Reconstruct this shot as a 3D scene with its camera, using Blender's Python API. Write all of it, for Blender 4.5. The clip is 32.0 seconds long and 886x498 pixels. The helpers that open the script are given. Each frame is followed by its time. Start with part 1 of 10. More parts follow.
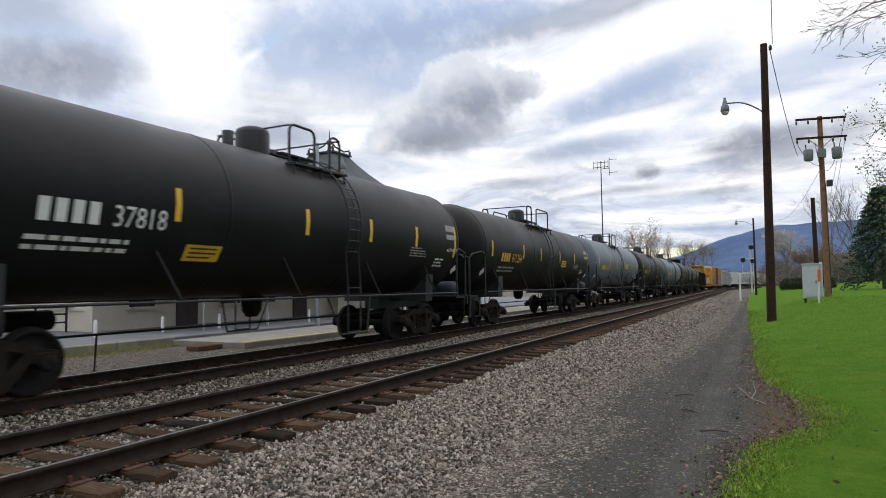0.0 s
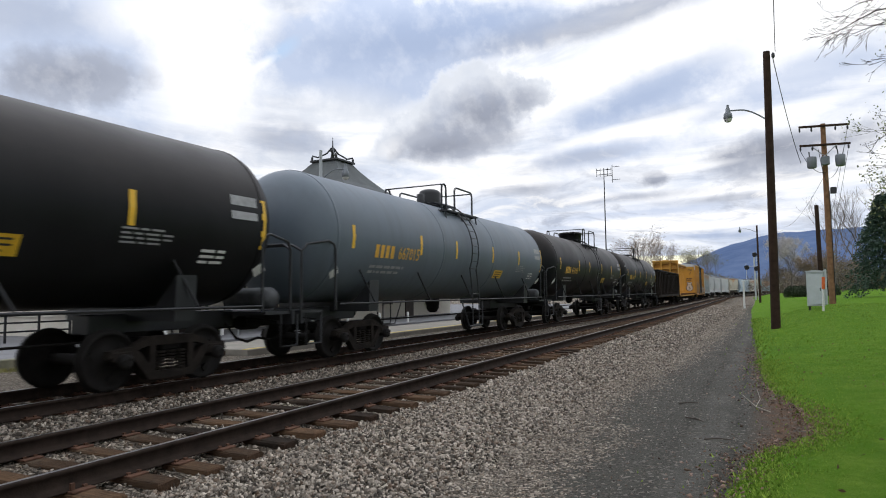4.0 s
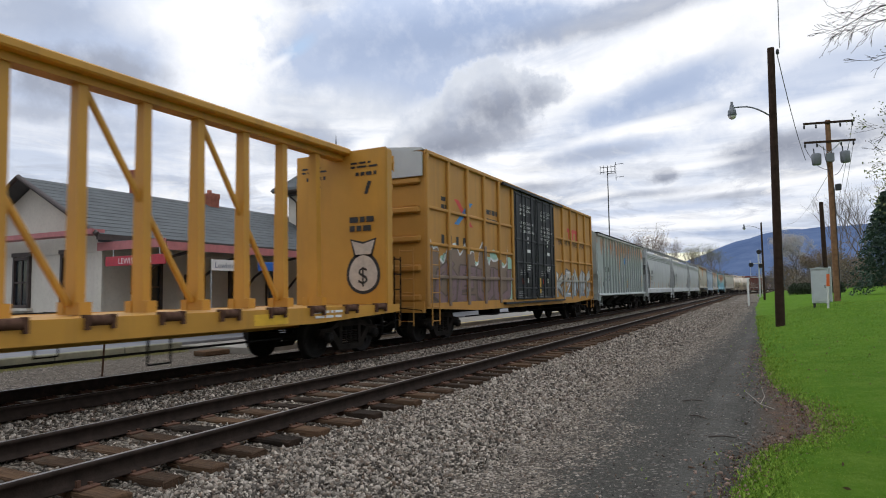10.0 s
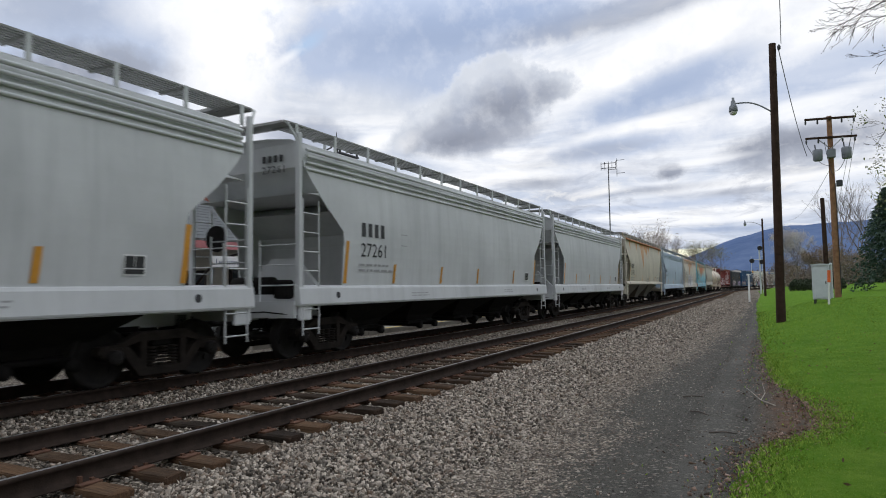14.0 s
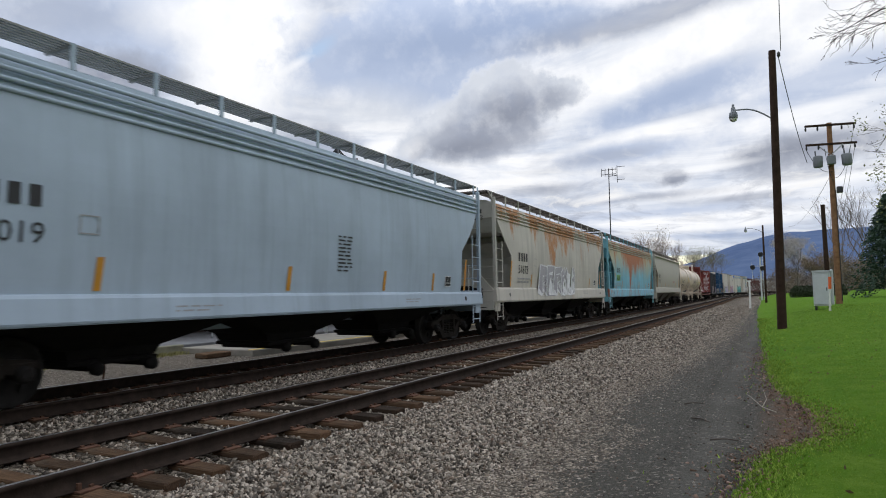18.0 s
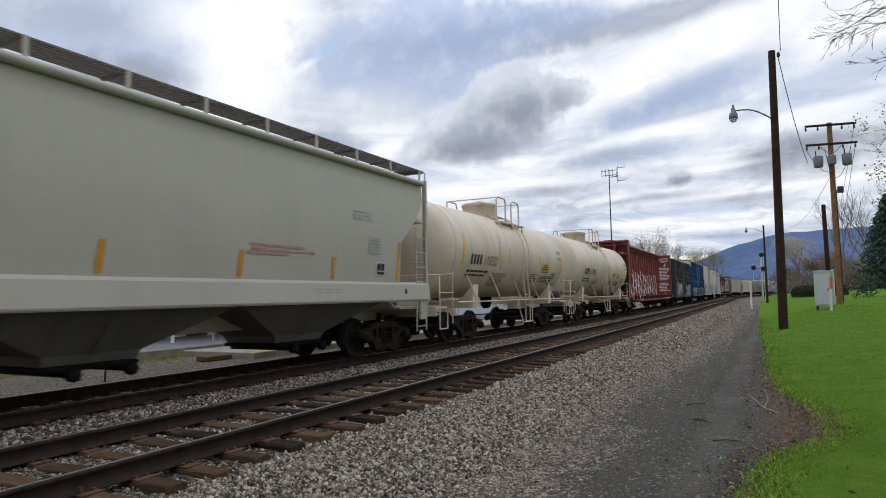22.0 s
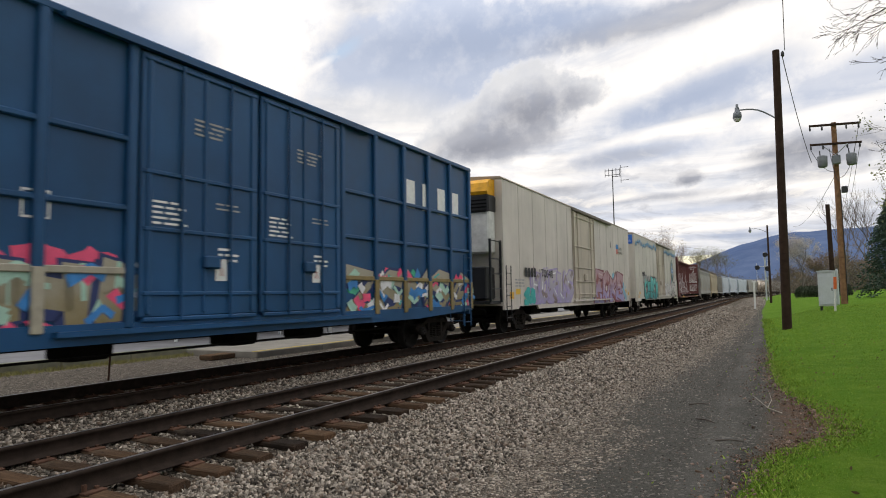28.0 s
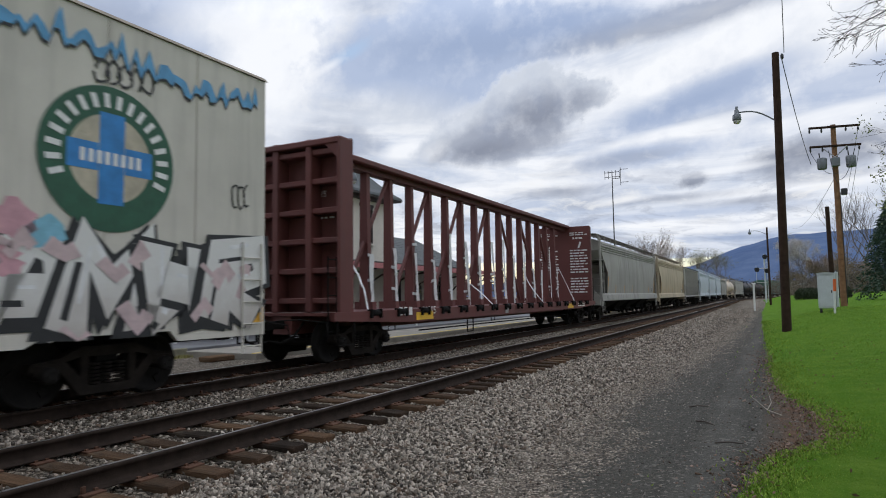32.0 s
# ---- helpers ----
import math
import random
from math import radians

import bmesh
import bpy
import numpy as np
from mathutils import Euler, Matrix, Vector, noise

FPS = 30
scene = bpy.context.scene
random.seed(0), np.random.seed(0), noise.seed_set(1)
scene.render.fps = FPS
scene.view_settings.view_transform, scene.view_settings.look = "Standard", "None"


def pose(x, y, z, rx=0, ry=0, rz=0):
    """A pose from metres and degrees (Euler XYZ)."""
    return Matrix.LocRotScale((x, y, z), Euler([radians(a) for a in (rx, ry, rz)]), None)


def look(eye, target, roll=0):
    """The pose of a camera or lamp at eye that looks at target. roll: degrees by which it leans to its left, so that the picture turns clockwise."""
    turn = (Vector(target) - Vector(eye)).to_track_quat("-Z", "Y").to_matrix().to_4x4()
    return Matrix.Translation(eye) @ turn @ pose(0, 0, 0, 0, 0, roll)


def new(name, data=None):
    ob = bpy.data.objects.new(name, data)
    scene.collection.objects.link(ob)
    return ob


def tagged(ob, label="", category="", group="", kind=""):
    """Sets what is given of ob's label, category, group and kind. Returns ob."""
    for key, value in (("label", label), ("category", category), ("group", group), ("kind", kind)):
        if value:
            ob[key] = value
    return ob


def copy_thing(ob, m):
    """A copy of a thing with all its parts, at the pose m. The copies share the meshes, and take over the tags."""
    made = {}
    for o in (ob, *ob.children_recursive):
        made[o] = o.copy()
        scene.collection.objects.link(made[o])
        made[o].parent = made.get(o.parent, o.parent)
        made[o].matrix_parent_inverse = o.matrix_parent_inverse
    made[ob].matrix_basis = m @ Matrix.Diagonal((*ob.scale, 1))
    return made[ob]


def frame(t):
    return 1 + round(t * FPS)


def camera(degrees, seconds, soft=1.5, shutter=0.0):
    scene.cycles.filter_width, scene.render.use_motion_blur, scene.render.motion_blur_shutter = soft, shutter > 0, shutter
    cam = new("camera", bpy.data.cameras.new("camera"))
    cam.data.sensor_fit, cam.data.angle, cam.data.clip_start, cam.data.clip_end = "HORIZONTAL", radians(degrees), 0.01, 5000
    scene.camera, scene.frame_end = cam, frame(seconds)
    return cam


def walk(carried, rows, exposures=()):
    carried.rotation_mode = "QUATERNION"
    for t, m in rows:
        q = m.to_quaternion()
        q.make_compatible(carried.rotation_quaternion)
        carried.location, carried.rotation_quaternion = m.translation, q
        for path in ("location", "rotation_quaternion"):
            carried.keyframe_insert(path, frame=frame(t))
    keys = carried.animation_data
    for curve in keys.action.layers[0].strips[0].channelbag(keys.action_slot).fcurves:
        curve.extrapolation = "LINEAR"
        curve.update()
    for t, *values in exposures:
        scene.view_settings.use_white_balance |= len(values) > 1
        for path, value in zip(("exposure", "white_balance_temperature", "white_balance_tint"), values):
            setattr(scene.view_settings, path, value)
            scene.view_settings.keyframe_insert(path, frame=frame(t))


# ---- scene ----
# ---- camera ----
cam = camera(70.0, 32.0, soft=1.0, shutter=0.14)
EYE = Vector((0.0, 0.0, 1.4))
HEADINGS = [
    (0, 26.48, 3.42, -0.75), (0.5, 26.56, 3.61, -0.86), (1, 26.65, 3.72, -0.78), (1.5, 26.68, 3.78, -0.81),
    (2, 26.66, 3.86, -0.74), (2.5, 26.60, 3.91, -0.72), (3, 26.60, 4.01, -0.66), (3.5, 26.72, 4.08, -0.72),
    (5.5, 26.79, 4.02, -0.61), (6, 26.81, 4.01, -0.61), (6.5, 26.94, 3.97, -0.56), (7, 26.92, 3.95, -0.60),
    (7.5, 26.90, 3.90, -0.52), (8, 26.83, 3.88, -0.48), (8.5, 26.80, 3.84, -0.49), (9, 26.96, 3.84, -0.59),
    (9.5, 26.90, 3.86, -0.83), (10, 27.06, 3.88, -0.79), (10.5, 27.14, 3.86, -0.75), (11, 27.26, 3.82, -0.74),
    (11.5, 27.37, 3.78, -0.73), (12, 27.40, 3.82, -0.80), (12.5, 27.31, 3.95, -1.10), (13, 27.12, 3.81, -0.76),
    (13.5, 27.15, 3.59, -0.78), (14, 27.13, 3.54, -0.80), (14.5, 27.14, 3.58, -0.87), (16.5, 27.00, 4.00, -0.92),
    (17, 27.01, 4.12, -0.85), (17.5, 27.03, 4.13, -0.91), (18, 27.17, 4.11, -0.77), (18.5, 27.19, 4.13, -0.94),
    (19, 27.24, 4.12, -0.88), (19.5, 27.19, 4.07, -0.94), (20, 27.13, 4.09, -1.02), (20.5, 27.23, 4.13, -0.96),
    (21, 27.24, 4.19, -1.03), (21.5, 27.24, 4.21, -1.02), (22, 27.23, 4.27, -1.03), (22.5, 27.29, 4.27, -1.00),
    (23, 27.30, 4.24, -0.83), (23.5, 27.29, 4.31, -0.98), (24, 27.25, 4.27, -1.00), (24.5, 27.25, 4.30, -0.84),
    (25, 27.19, 4.30, -0.98), (25.5, 27.23, 4.23, -0.99), (27.5, 27.51, 4.25, -0.90), (28, 27.50, 4.22, -0.92),
    (28.5, 27.49, 4.25, -0.94), (29, 27.47, 4.29, -0.95), (29.5, 27.51, 4.33, -0.98), (30, 27.56, 4.40, -1.08),
    (30.5, 27.57, 4.40, -1.06), (31, 27.57, 4.35, -0.99), (31.5, 27.55, 4.38, -0.94), (32, 27.47, 4.39, -0.88)]


def heading(yaw, pitch, roll):
    a, b = radians(yaw), radians(pitch)
    way = Vector((-math.sin(a) * math.cos(b), math.cos(a) * math.cos(b), math.sin(b)))
    return look(EYE, EYE + way, roll)


walk(cam, [(t, heading(yaw, pitch, roll)) for t, yaw, pitch, roll in HEADINGS],
     [(0, 0.12, 6500, 10), (1, 0.28, 6550, 10), (2, 0.18, 6500, 10), (3, 0.1, 6500, 10), (5.5, 0.36, 6500, 10), (7, 0.38, 6550, 10), (8, 0.34, 6500, 10), (9, 0.22, 6450, 10), (10, 0.05, 6400, 10), (12, 0.05, 6400, 10), (14, 0.0, 6400, 10), (17, -0.02, 6400, 10), (21, 0.0, 6500, 10), (23, 0.0, 6200, 10), (25, 0.0, 6300, 10), (28, 0.1, 7000, 11), (29, 0.12, 7150, 13), (30, -0.08, 6500, 10), (32, -0.12, 6250, 10)])

# ---- world and sun ----
world = bpy.data.worlds.new("sky")
scene.world = world
world.use_nodes = True
_n = world.node_tree.nodes
_sky = _n.new("ShaderNodeTexSky")
_sky.sky_type, _sky.sun_disc = "NISHITA", False
_sky.sun_elevation, _sky.sun_rotation = radians(38), radians(-40)
world.node_tree.links.new(_sky.outputs[0], _n["Background"].inputs[0])
_n["Background"].inputs[1].default_value = 0.12
sun = new("sun", bpy.data.lights.new("sun", "SUN"))
sun.data.energy, sun.data.angle, sun.data.color = 0.7, radians(35), (1.0, 0.96, 0.9)
sun.matrix_world = look((0, 0, 50), (24, -28, 0))
scene.view_settings.exposure = 0.0

# ---- materials ----


class Mat:
    """Short hand for a node material on one Principled shader."""

    def __init__(self, name):
        self.m = bpy.data.materials.new(name)
        self.m.use_nodes = True
        self.t = self.m.node_tree
        self.b = self.t.nodes["Principled BSDF"]
        self.coord = None

    def put(self, kind, **values):
        n = self.t.nodes.new(kind)
        for k, v in values.items():
            if k == "op":
                n.operation = v
            elif k == "clamp":
                n.use_clamp = v
            elif k == "blend":
                n.blend_type = v
            elif k == "data":
                n.data_type = v
        return n

    def link(self, a, b):
        self.t.links.new(a, b)

    def co(self, scale=(1, 1, 1), world_space=False, shift=None):
        if world_space:
            src = self.put("ShaderNodeNewGeometry").outputs["Position"]
        else:
            src = self.put("ShaderNodeTexCoord").outputs["Object"]
        mp = self.put("ShaderNodeMapping")
        mp.inputs["Scale"].default_value = scale
        if shift:
            mp.inputs["Location"].default_value = shift
        self.link(src, mp.inputs["Vector"])
        return mp.outputs[0]

    def noise(self, scale, detail=4, rough=0.55, vec=None, dist=0.0):
        n = self.put("ShaderNodeTexNoise")
        n.inputs["Scale"].default_value, n.inputs["Detail"].default_value = scale, detail
        n.inputs["Roughness"].default_value, n.inputs["Distortion"].default_value = rough, dist
        if vec is not None:
            self.link(vec, n.inputs["Vector"])
        return n.outputs["Fac"]

    def voronoi(self, scale, vec=None, out="Distance", feature="F1"):
        n = self.put("ShaderNodeTexVoronoi")
        n.feature = feature
        n.inputs["Scale"].default_value = scale
        if vec is not None:
            self.link(vec, n.inputs["Vector"])
        return n.outputs[out]

    def ramp(self, src, lo, hi, a=0.0, b=1.0):
        n = self.put("ShaderNodeMapRange")
        n.clamp = True
        for k, v in zip(("From Min", "From Max", "To Min", "To Max"), (lo, hi, a, b)):
            n.inputs[k].default_value = v
        self.link(src, n.inputs["Value"])
        return n.outputs[0]

    def math(self, op, a, b=None):
        n = self.put("ShaderNodeMath", op=op)
        for i, v in enumerate((a, b)):
            if v is None:
                continue
            if isinstance(v, (int, float)):
                n.inputs[i].default_value = v
            else:
                self.link(v, n.inputs[i])
        return n.outputs[0]

    def mix(self, fac, a, b, blend="MIX"):
        n = self.put("ShaderNodeMix", data="RGBA", blend=blend)
        for sock, v in ((n.inputs["Factor"], fac), (n.inputs["A"], a), (n.inputs["B"], b)):
            pass
        socks = [s for s in n.inputs if s.enabled]
        for sock, v in zip(socks, (fac, a, b)):
            if isinstance(v, (int, float)):
                sock.default_value = v
            elif isinstance(v, tuple):
                sock.default_value = (*v, 1.0) if len(v) == 3 else v
            else:
                self.link(v, sock)
        return [o for o in n.outputs if o.enabled][0]

    def base(self, v):
        if isinstance(v, tuple):
            self.b.inputs["Base Color"].default_value = (*v, 1)
        else:
            self.link(v, self.b.inputs["Base Color"])
        return self

    def rough(self, v):
        if isinstance(v, (int, float)):
            self.b.inputs["Roughness"].default_value = v
        else:
            self.link(v, self.b.inputs["Roughness"])
        return self

    def metal(self, v):
        self.b.inputs["Metallic"].default_value = v
        return self

    def bump(self, src, strength=0.3, dist=0.01):
        n = self.put("ShaderNodeBump")
        n.inputs["Strength"].default_value, n.inputs["Distance"].default_value = strength, dist
        self.link(src, n.inputs["Height"])
        self.link(n.outputs[0], self.b.inputs["Normal"])
        return self


def tint(c, k):
    return tuple(min(1.0, max(0.0, v * k)) for v in c)


def painted(name, color, rust=0.0, grime=0.35, rough=0.45, rust_color=(0.23, 0.085, 0.03), fade=0.12, spec=0.35, dust=0.0, high=None, runs=None, bleach=None, soft=1.0, foot=None, bloom=None):
    """Weathered paint on steel: cloudy fading, vertical dirt streaks, optional rust blooms."""
    m = Mat(name)
    big = m.noise(0.55, 5, 0.6, m.co())
    streak = m.noise(1.0, 4, 0.6, m.co((1.0, 3.2, 0.22)))
    fine = m.noise(28, 3, 0.6, m.co())
    col = m.mix(m.ramp(big, 0.35, 0.7), color, tint(color, 1.0 + fade * 2))
    dirt = m.math("MULTIPLY", m.ramp(streak, 0.48, 0.78), grime)
    col = m.mix(dirt, col, tuple(0.35 * v + min(0.03, 0.9 * v) for v in color))
    col = m.mix(m.math("MULTIPLY", m.ramp(fine, 0.55, 0.8), 0.25 * grime), col, tint(color, 0.6))
    if bleach:
        zz = m.put("ShaderNodeSeparateXYZ")
        m.link(m.put("ShaderNodeTexCoord").outputs["Object"], zz.inputs[0])
        worn = m.math("ADD", zz.outputs[2], m.math("MULTIPLY", m.math("SUBTRACT", m.noise(0.8, 6, 0.7, m.co((1, 1, 0.5))), 0.5), 3.0))
        col = m.mix(m.ramp(worn, bleach[1], bleach[2], 0, 0.95), col, bleach[0])
    if dust > 0:
        # upward faces go browner: dust, and top sheen put into the colour
        up = m.put("ShaderNodeSeparateXYZ")
        m.link(m.put("ShaderNodeNewGeometry").outputs["Normal"], up.inputs[0])
        dust_sheen = m.math("MULTIPLY", m.ramp(up.outputs[2], 0.0, 0.85), m.ramp(m.noise(1.2, 5, 0.6, m.co((1, 0.5, 1))), 0.25, 0.7, 0.4 * dust, dust))
        col = m.mix(dust_sheen, col, (0.16, 0.125, 0.1))
    if rust > 0:
        patch = m.noise(0.9, 6, 0.68, m.co((1.0, 0.8, 0.42), shift=(3.1, 1.7, 0.4)), 0.6)
        run = m.noise(2.4, 4, 0.6, m.co((1.0, 1.6, 0.12)))
        amount = m.math("ADD", m.ramp(patch, 0.72 - 0.22 * rust, 0.84 - 0.14 * rust),
                        m.math("MULTIPLY", m.ramp(run, 0.62, 0.8), 0.35 * rust))
        if high:
            zz = m.put("ShaderNodeSeparateXYZ")
            m.link(m.put("ShaderNodeTexCoord").outputs["Object"], zz.inputs[0])
            ragged = m.math("ADD", zz.outputs[2], m.math("MULTIPLY", m.math("SUBTRACT", m.noise(1.4, 6, 0.7, m.co((1, 1.3, 0.35))), 0.5), 3.4))
            amount = m.math("ADD", m.math("MULTIPLY", amount, 0.7), m.ramp(ragged, high[0], high[1]))
        if runs:
            # blooms that hang from the eave at uneven steps: top height, reach, share of the length
            zz = m.put("ShaderNodeSeparateXYZ")
            m.link(m.put("ShaderNodeTexCoord").outputs["Object"], zz.inputs[0])
            where = m.noise(0.85, 3, 0.5, m.co((0.0, 1.0, 0.0), shift=(4.0, 2.3, 1.0)))
            comb = m.noise(3.4, 5, 0.65, m.co((0.0, 1.0, 0.05), shift=(1.0, 0.3, 1.0)))
            reach = m.math("MULTIPLY", m.ramp(where, 0.62 - 0.3 * runs[2], 0.72), m.ramp(comb, 0.3, 0.7, 0.5, 1.0))
            depth = m.math("ADD", m.math("SUBTRACT", runs[0], zz.outputs[2]), m.math("MULTIPLY", m.math("SUBTRACT", m.noise(3.5, 6, 0.7, m.co()), 0.5), 0.8))
            hang = m.ramp(m.math("SUBTRACT", m.math("MULTIPLY", reach, runs[1]), depth), -0.12 * soft, 0.3 * soft)
            broken = m.ramp(m.noise(2.6, 6, 0.72, m.co((1, 1, 0.6), shift=(7, 1, 2))), 0.36, 0.54, 0.15, 1)
            flank = m.put("ShaderNodeSeparateXYZ")
            m.link(m.put("ShaderNodeNewGeometry").outputs["Normal"], flank.inputs[0])
            hang = m.math("MULTIPLY", hang, m.ramp(m.math("ABSOLUTE", flank.outputs[0]), 0.4, 0.7, 0.15, 1.0))
            if len(runs) > 3:
                hang = m.math("MULTIPLY", hang, m.ramp(depth, 0.0, runs[3], 0.1, 1.0))
            amount = m.math("ADD", m.math("MULTIPLY", amount, 0.55), m.math("MULTIPLY", hang, broken))
        if bloom:
            # one broad ragged bloom: from, to, foot height
            zz = m.put("ShaderNodeSeparateXYZ")
            m.link(m.put("ShaderNodeTexCoord").outputs["Object"], zz.inputs[0])
            wave = m.math("MULTIPLY", m.math("SUBTRACT", m.noise(1.3, 5, 0.65, m.co((1, 1, 0.4), shift=(2, 5, 1))), 0.5), 2.2)
            along = m.math("ADD", zz.outputs[1], wave)
            span = m.math("MULTIPLY", m.ramp(along, bloom[0] - 0.4, bloom[0] + 0.5), m.ramp(along, bloom[1] - 0.7, bloom[1] + 0.7, 1, 0))
            drip = m.math("MULTIPLY", m.math("SUBTRACT", m.noise(4.5, 4, 0.65, m.co((0, 1, 0.06))), 0.5), 2.6)
            low = m.ramp(m.math("ADD", zz.outputs[2], drip), bloom[2] - 0.5, bloom[2] + 0.5)
            amount = m.math("ADD", amount, m.math("MULTIPLY", m.math("MULTIPLY", span, low), m.ramp(m.noise(1.8, 5, 0.7, m.co((1, 1, 0.5))), 0.3, 0.5, 0.45, 0.95)))
        if foot:
            # thin streaks that rise from the sill: lower and upper height
            zz = m.put("ShaderNodeSeparateXYZ")
            m.link(m.put("ShaderNodeTexCoord").outputs["Object"], zz.inputs[0])
            fade_up = m.ramp(m.math("ADD", zz.outputs[2], m.math("MULTIPLY", m.noise(2.2, 3, 0.6, m.co((0, 1, 0))), 0.7)), foot[0] + 0.25, foot[1] + 0.35, 1, 0)
            thin = m.ramp(m.noise(9, 4, 0.7, m.co((0, 1, 0.05))), 0.5, 0.62, 0, 0.75)
            amount = m.math("ADD", amount, m.math("MULTIPLY", fade_up, thin))
        amount = m.math("MINIMUM", amount, 0.9)
        col = m.mix(amount, col, m.mix(m.noise(6, 5, 0.7, m.co()), tint(rust_color, 0.75), tint(rust_color, 1.8)))
        m.rough(m.ramp(amount, 0, 1, rough, 0.85))
    else:
        m.rough(m.ramp(big, 0.3, 0.7, rough - 0.05, rough + 0.12))
    m.base(col).bump(m.noise(1.6, 3, 0.5, m.co((1, 1, 1))), 0.12, 0.03)
    m.b.inputs["Specular IOR Level"].default_value = spec
    return m.m


def plain(name, color, rough=0.5, metal=0.0, var=0.25, scale=6.0, bump=0.0, spec=0.5):
    m = Mat(name)
    n = m.noise(scale, 5, 0.6, m.co())
    f = m.noise(scale * 9, 3, 0.6, m.co())
    col = m.mix(m.ramp(n, 0.3, 0.7), tint(color, 1 - var), tint(color, 1 + var))
    col = m.mix(m.math("MULTIPLY", m.ramp(f, 0.5, 0.8), 0.35), col, tint(color, 0.65))
    m.base(col).rough(rough).metal(metal)
    m.b.inputs["Specular IOR Level"].default_value = spec
    if bump:
        m.bump(f, bump, 0.01)
    return m.m


def glass(name, color=(0.02, 0.025, 0.03)):
    m = Mat(name)
    m.base(m.mix(m.noise(1.5, 2, 0.5, m.co()), color, tint(color, 1.6))).rough(0.06)
    return m.m


# grimy gear, its base colour lowered further for the shade beneath the cars
M_DARK_GRIME = plain("gear_grime_with_shade", (0.0075, 0.0066, 0.006), 0.9, 0.0, 0.4, 5, 0.4, 0.15)
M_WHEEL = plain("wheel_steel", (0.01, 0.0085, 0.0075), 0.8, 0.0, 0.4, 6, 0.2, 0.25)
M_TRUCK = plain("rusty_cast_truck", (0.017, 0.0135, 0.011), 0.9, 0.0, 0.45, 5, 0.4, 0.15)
M_GREYGEAR = plain("grimy_grey_cylinder", (0.06, 0.062, 0.065), 0.55, 0.0, 0.35, 5, 0.2, 0.35)
M_RAILHEAD = plain("polished_rail_steel", (0.27, 0.262, 0.255), 0.32, 0.9, 0.15, 4)
M_RAIL = plain("rusty_rail_steel", (0.028, 0.02, 0.0155), 0.9, 0.0, 0.35, 7, 0.3, 0.1)
M_PLATE = plain("rusty_tie_plate", (0.1, 0.054, 0.036), 0.9, 0.0, 0.35, 9, 0.4, 0.1)
M_BLACK = painted("black_car_paint", (0.014, 0.0145, 0.016), 0.0, 0.5, 0.42, fade=0.5)
M_YELLOW_MARK = plain("reflective_yellow", (0.72, 0.43, 0.03), 0.45, 0, 0.1, 8)
M_WHITE_MARK = plain("white_stencil", (0.72, 0.72, 0.7), 0.6, 0, 0.12, 8)
M_GREY_MARK = plain("faded_stencil", (0.3, 0.3, 0.3), 0.6, 0, 0.2, 8)
M_BLACK_MARK = plain("black_stencil", (0.02, 0.02, 0.022), 0.6, 0, 0.2, 8)
M_ORANGE_MARK = plain("amber_stencil", (0.68, 0.38, 0.05), 0.6, 0, 0.15, 8)
M_AMBER_MARK = plain("reflective_amber", (0.52, 0.235, 0.02), 0.5, 0, 0.15, 8)
M_FAINT_RED = plain("faded_pink_smear", (0.4, 0.22, 0.19), 0.7, 0, 0.25, 5)
M_RED_MARK = plain("red_stencil", (0.5, 0.06, 0.03), 0.6, 0, 0.15, 8)

# ---- geometry tools ----


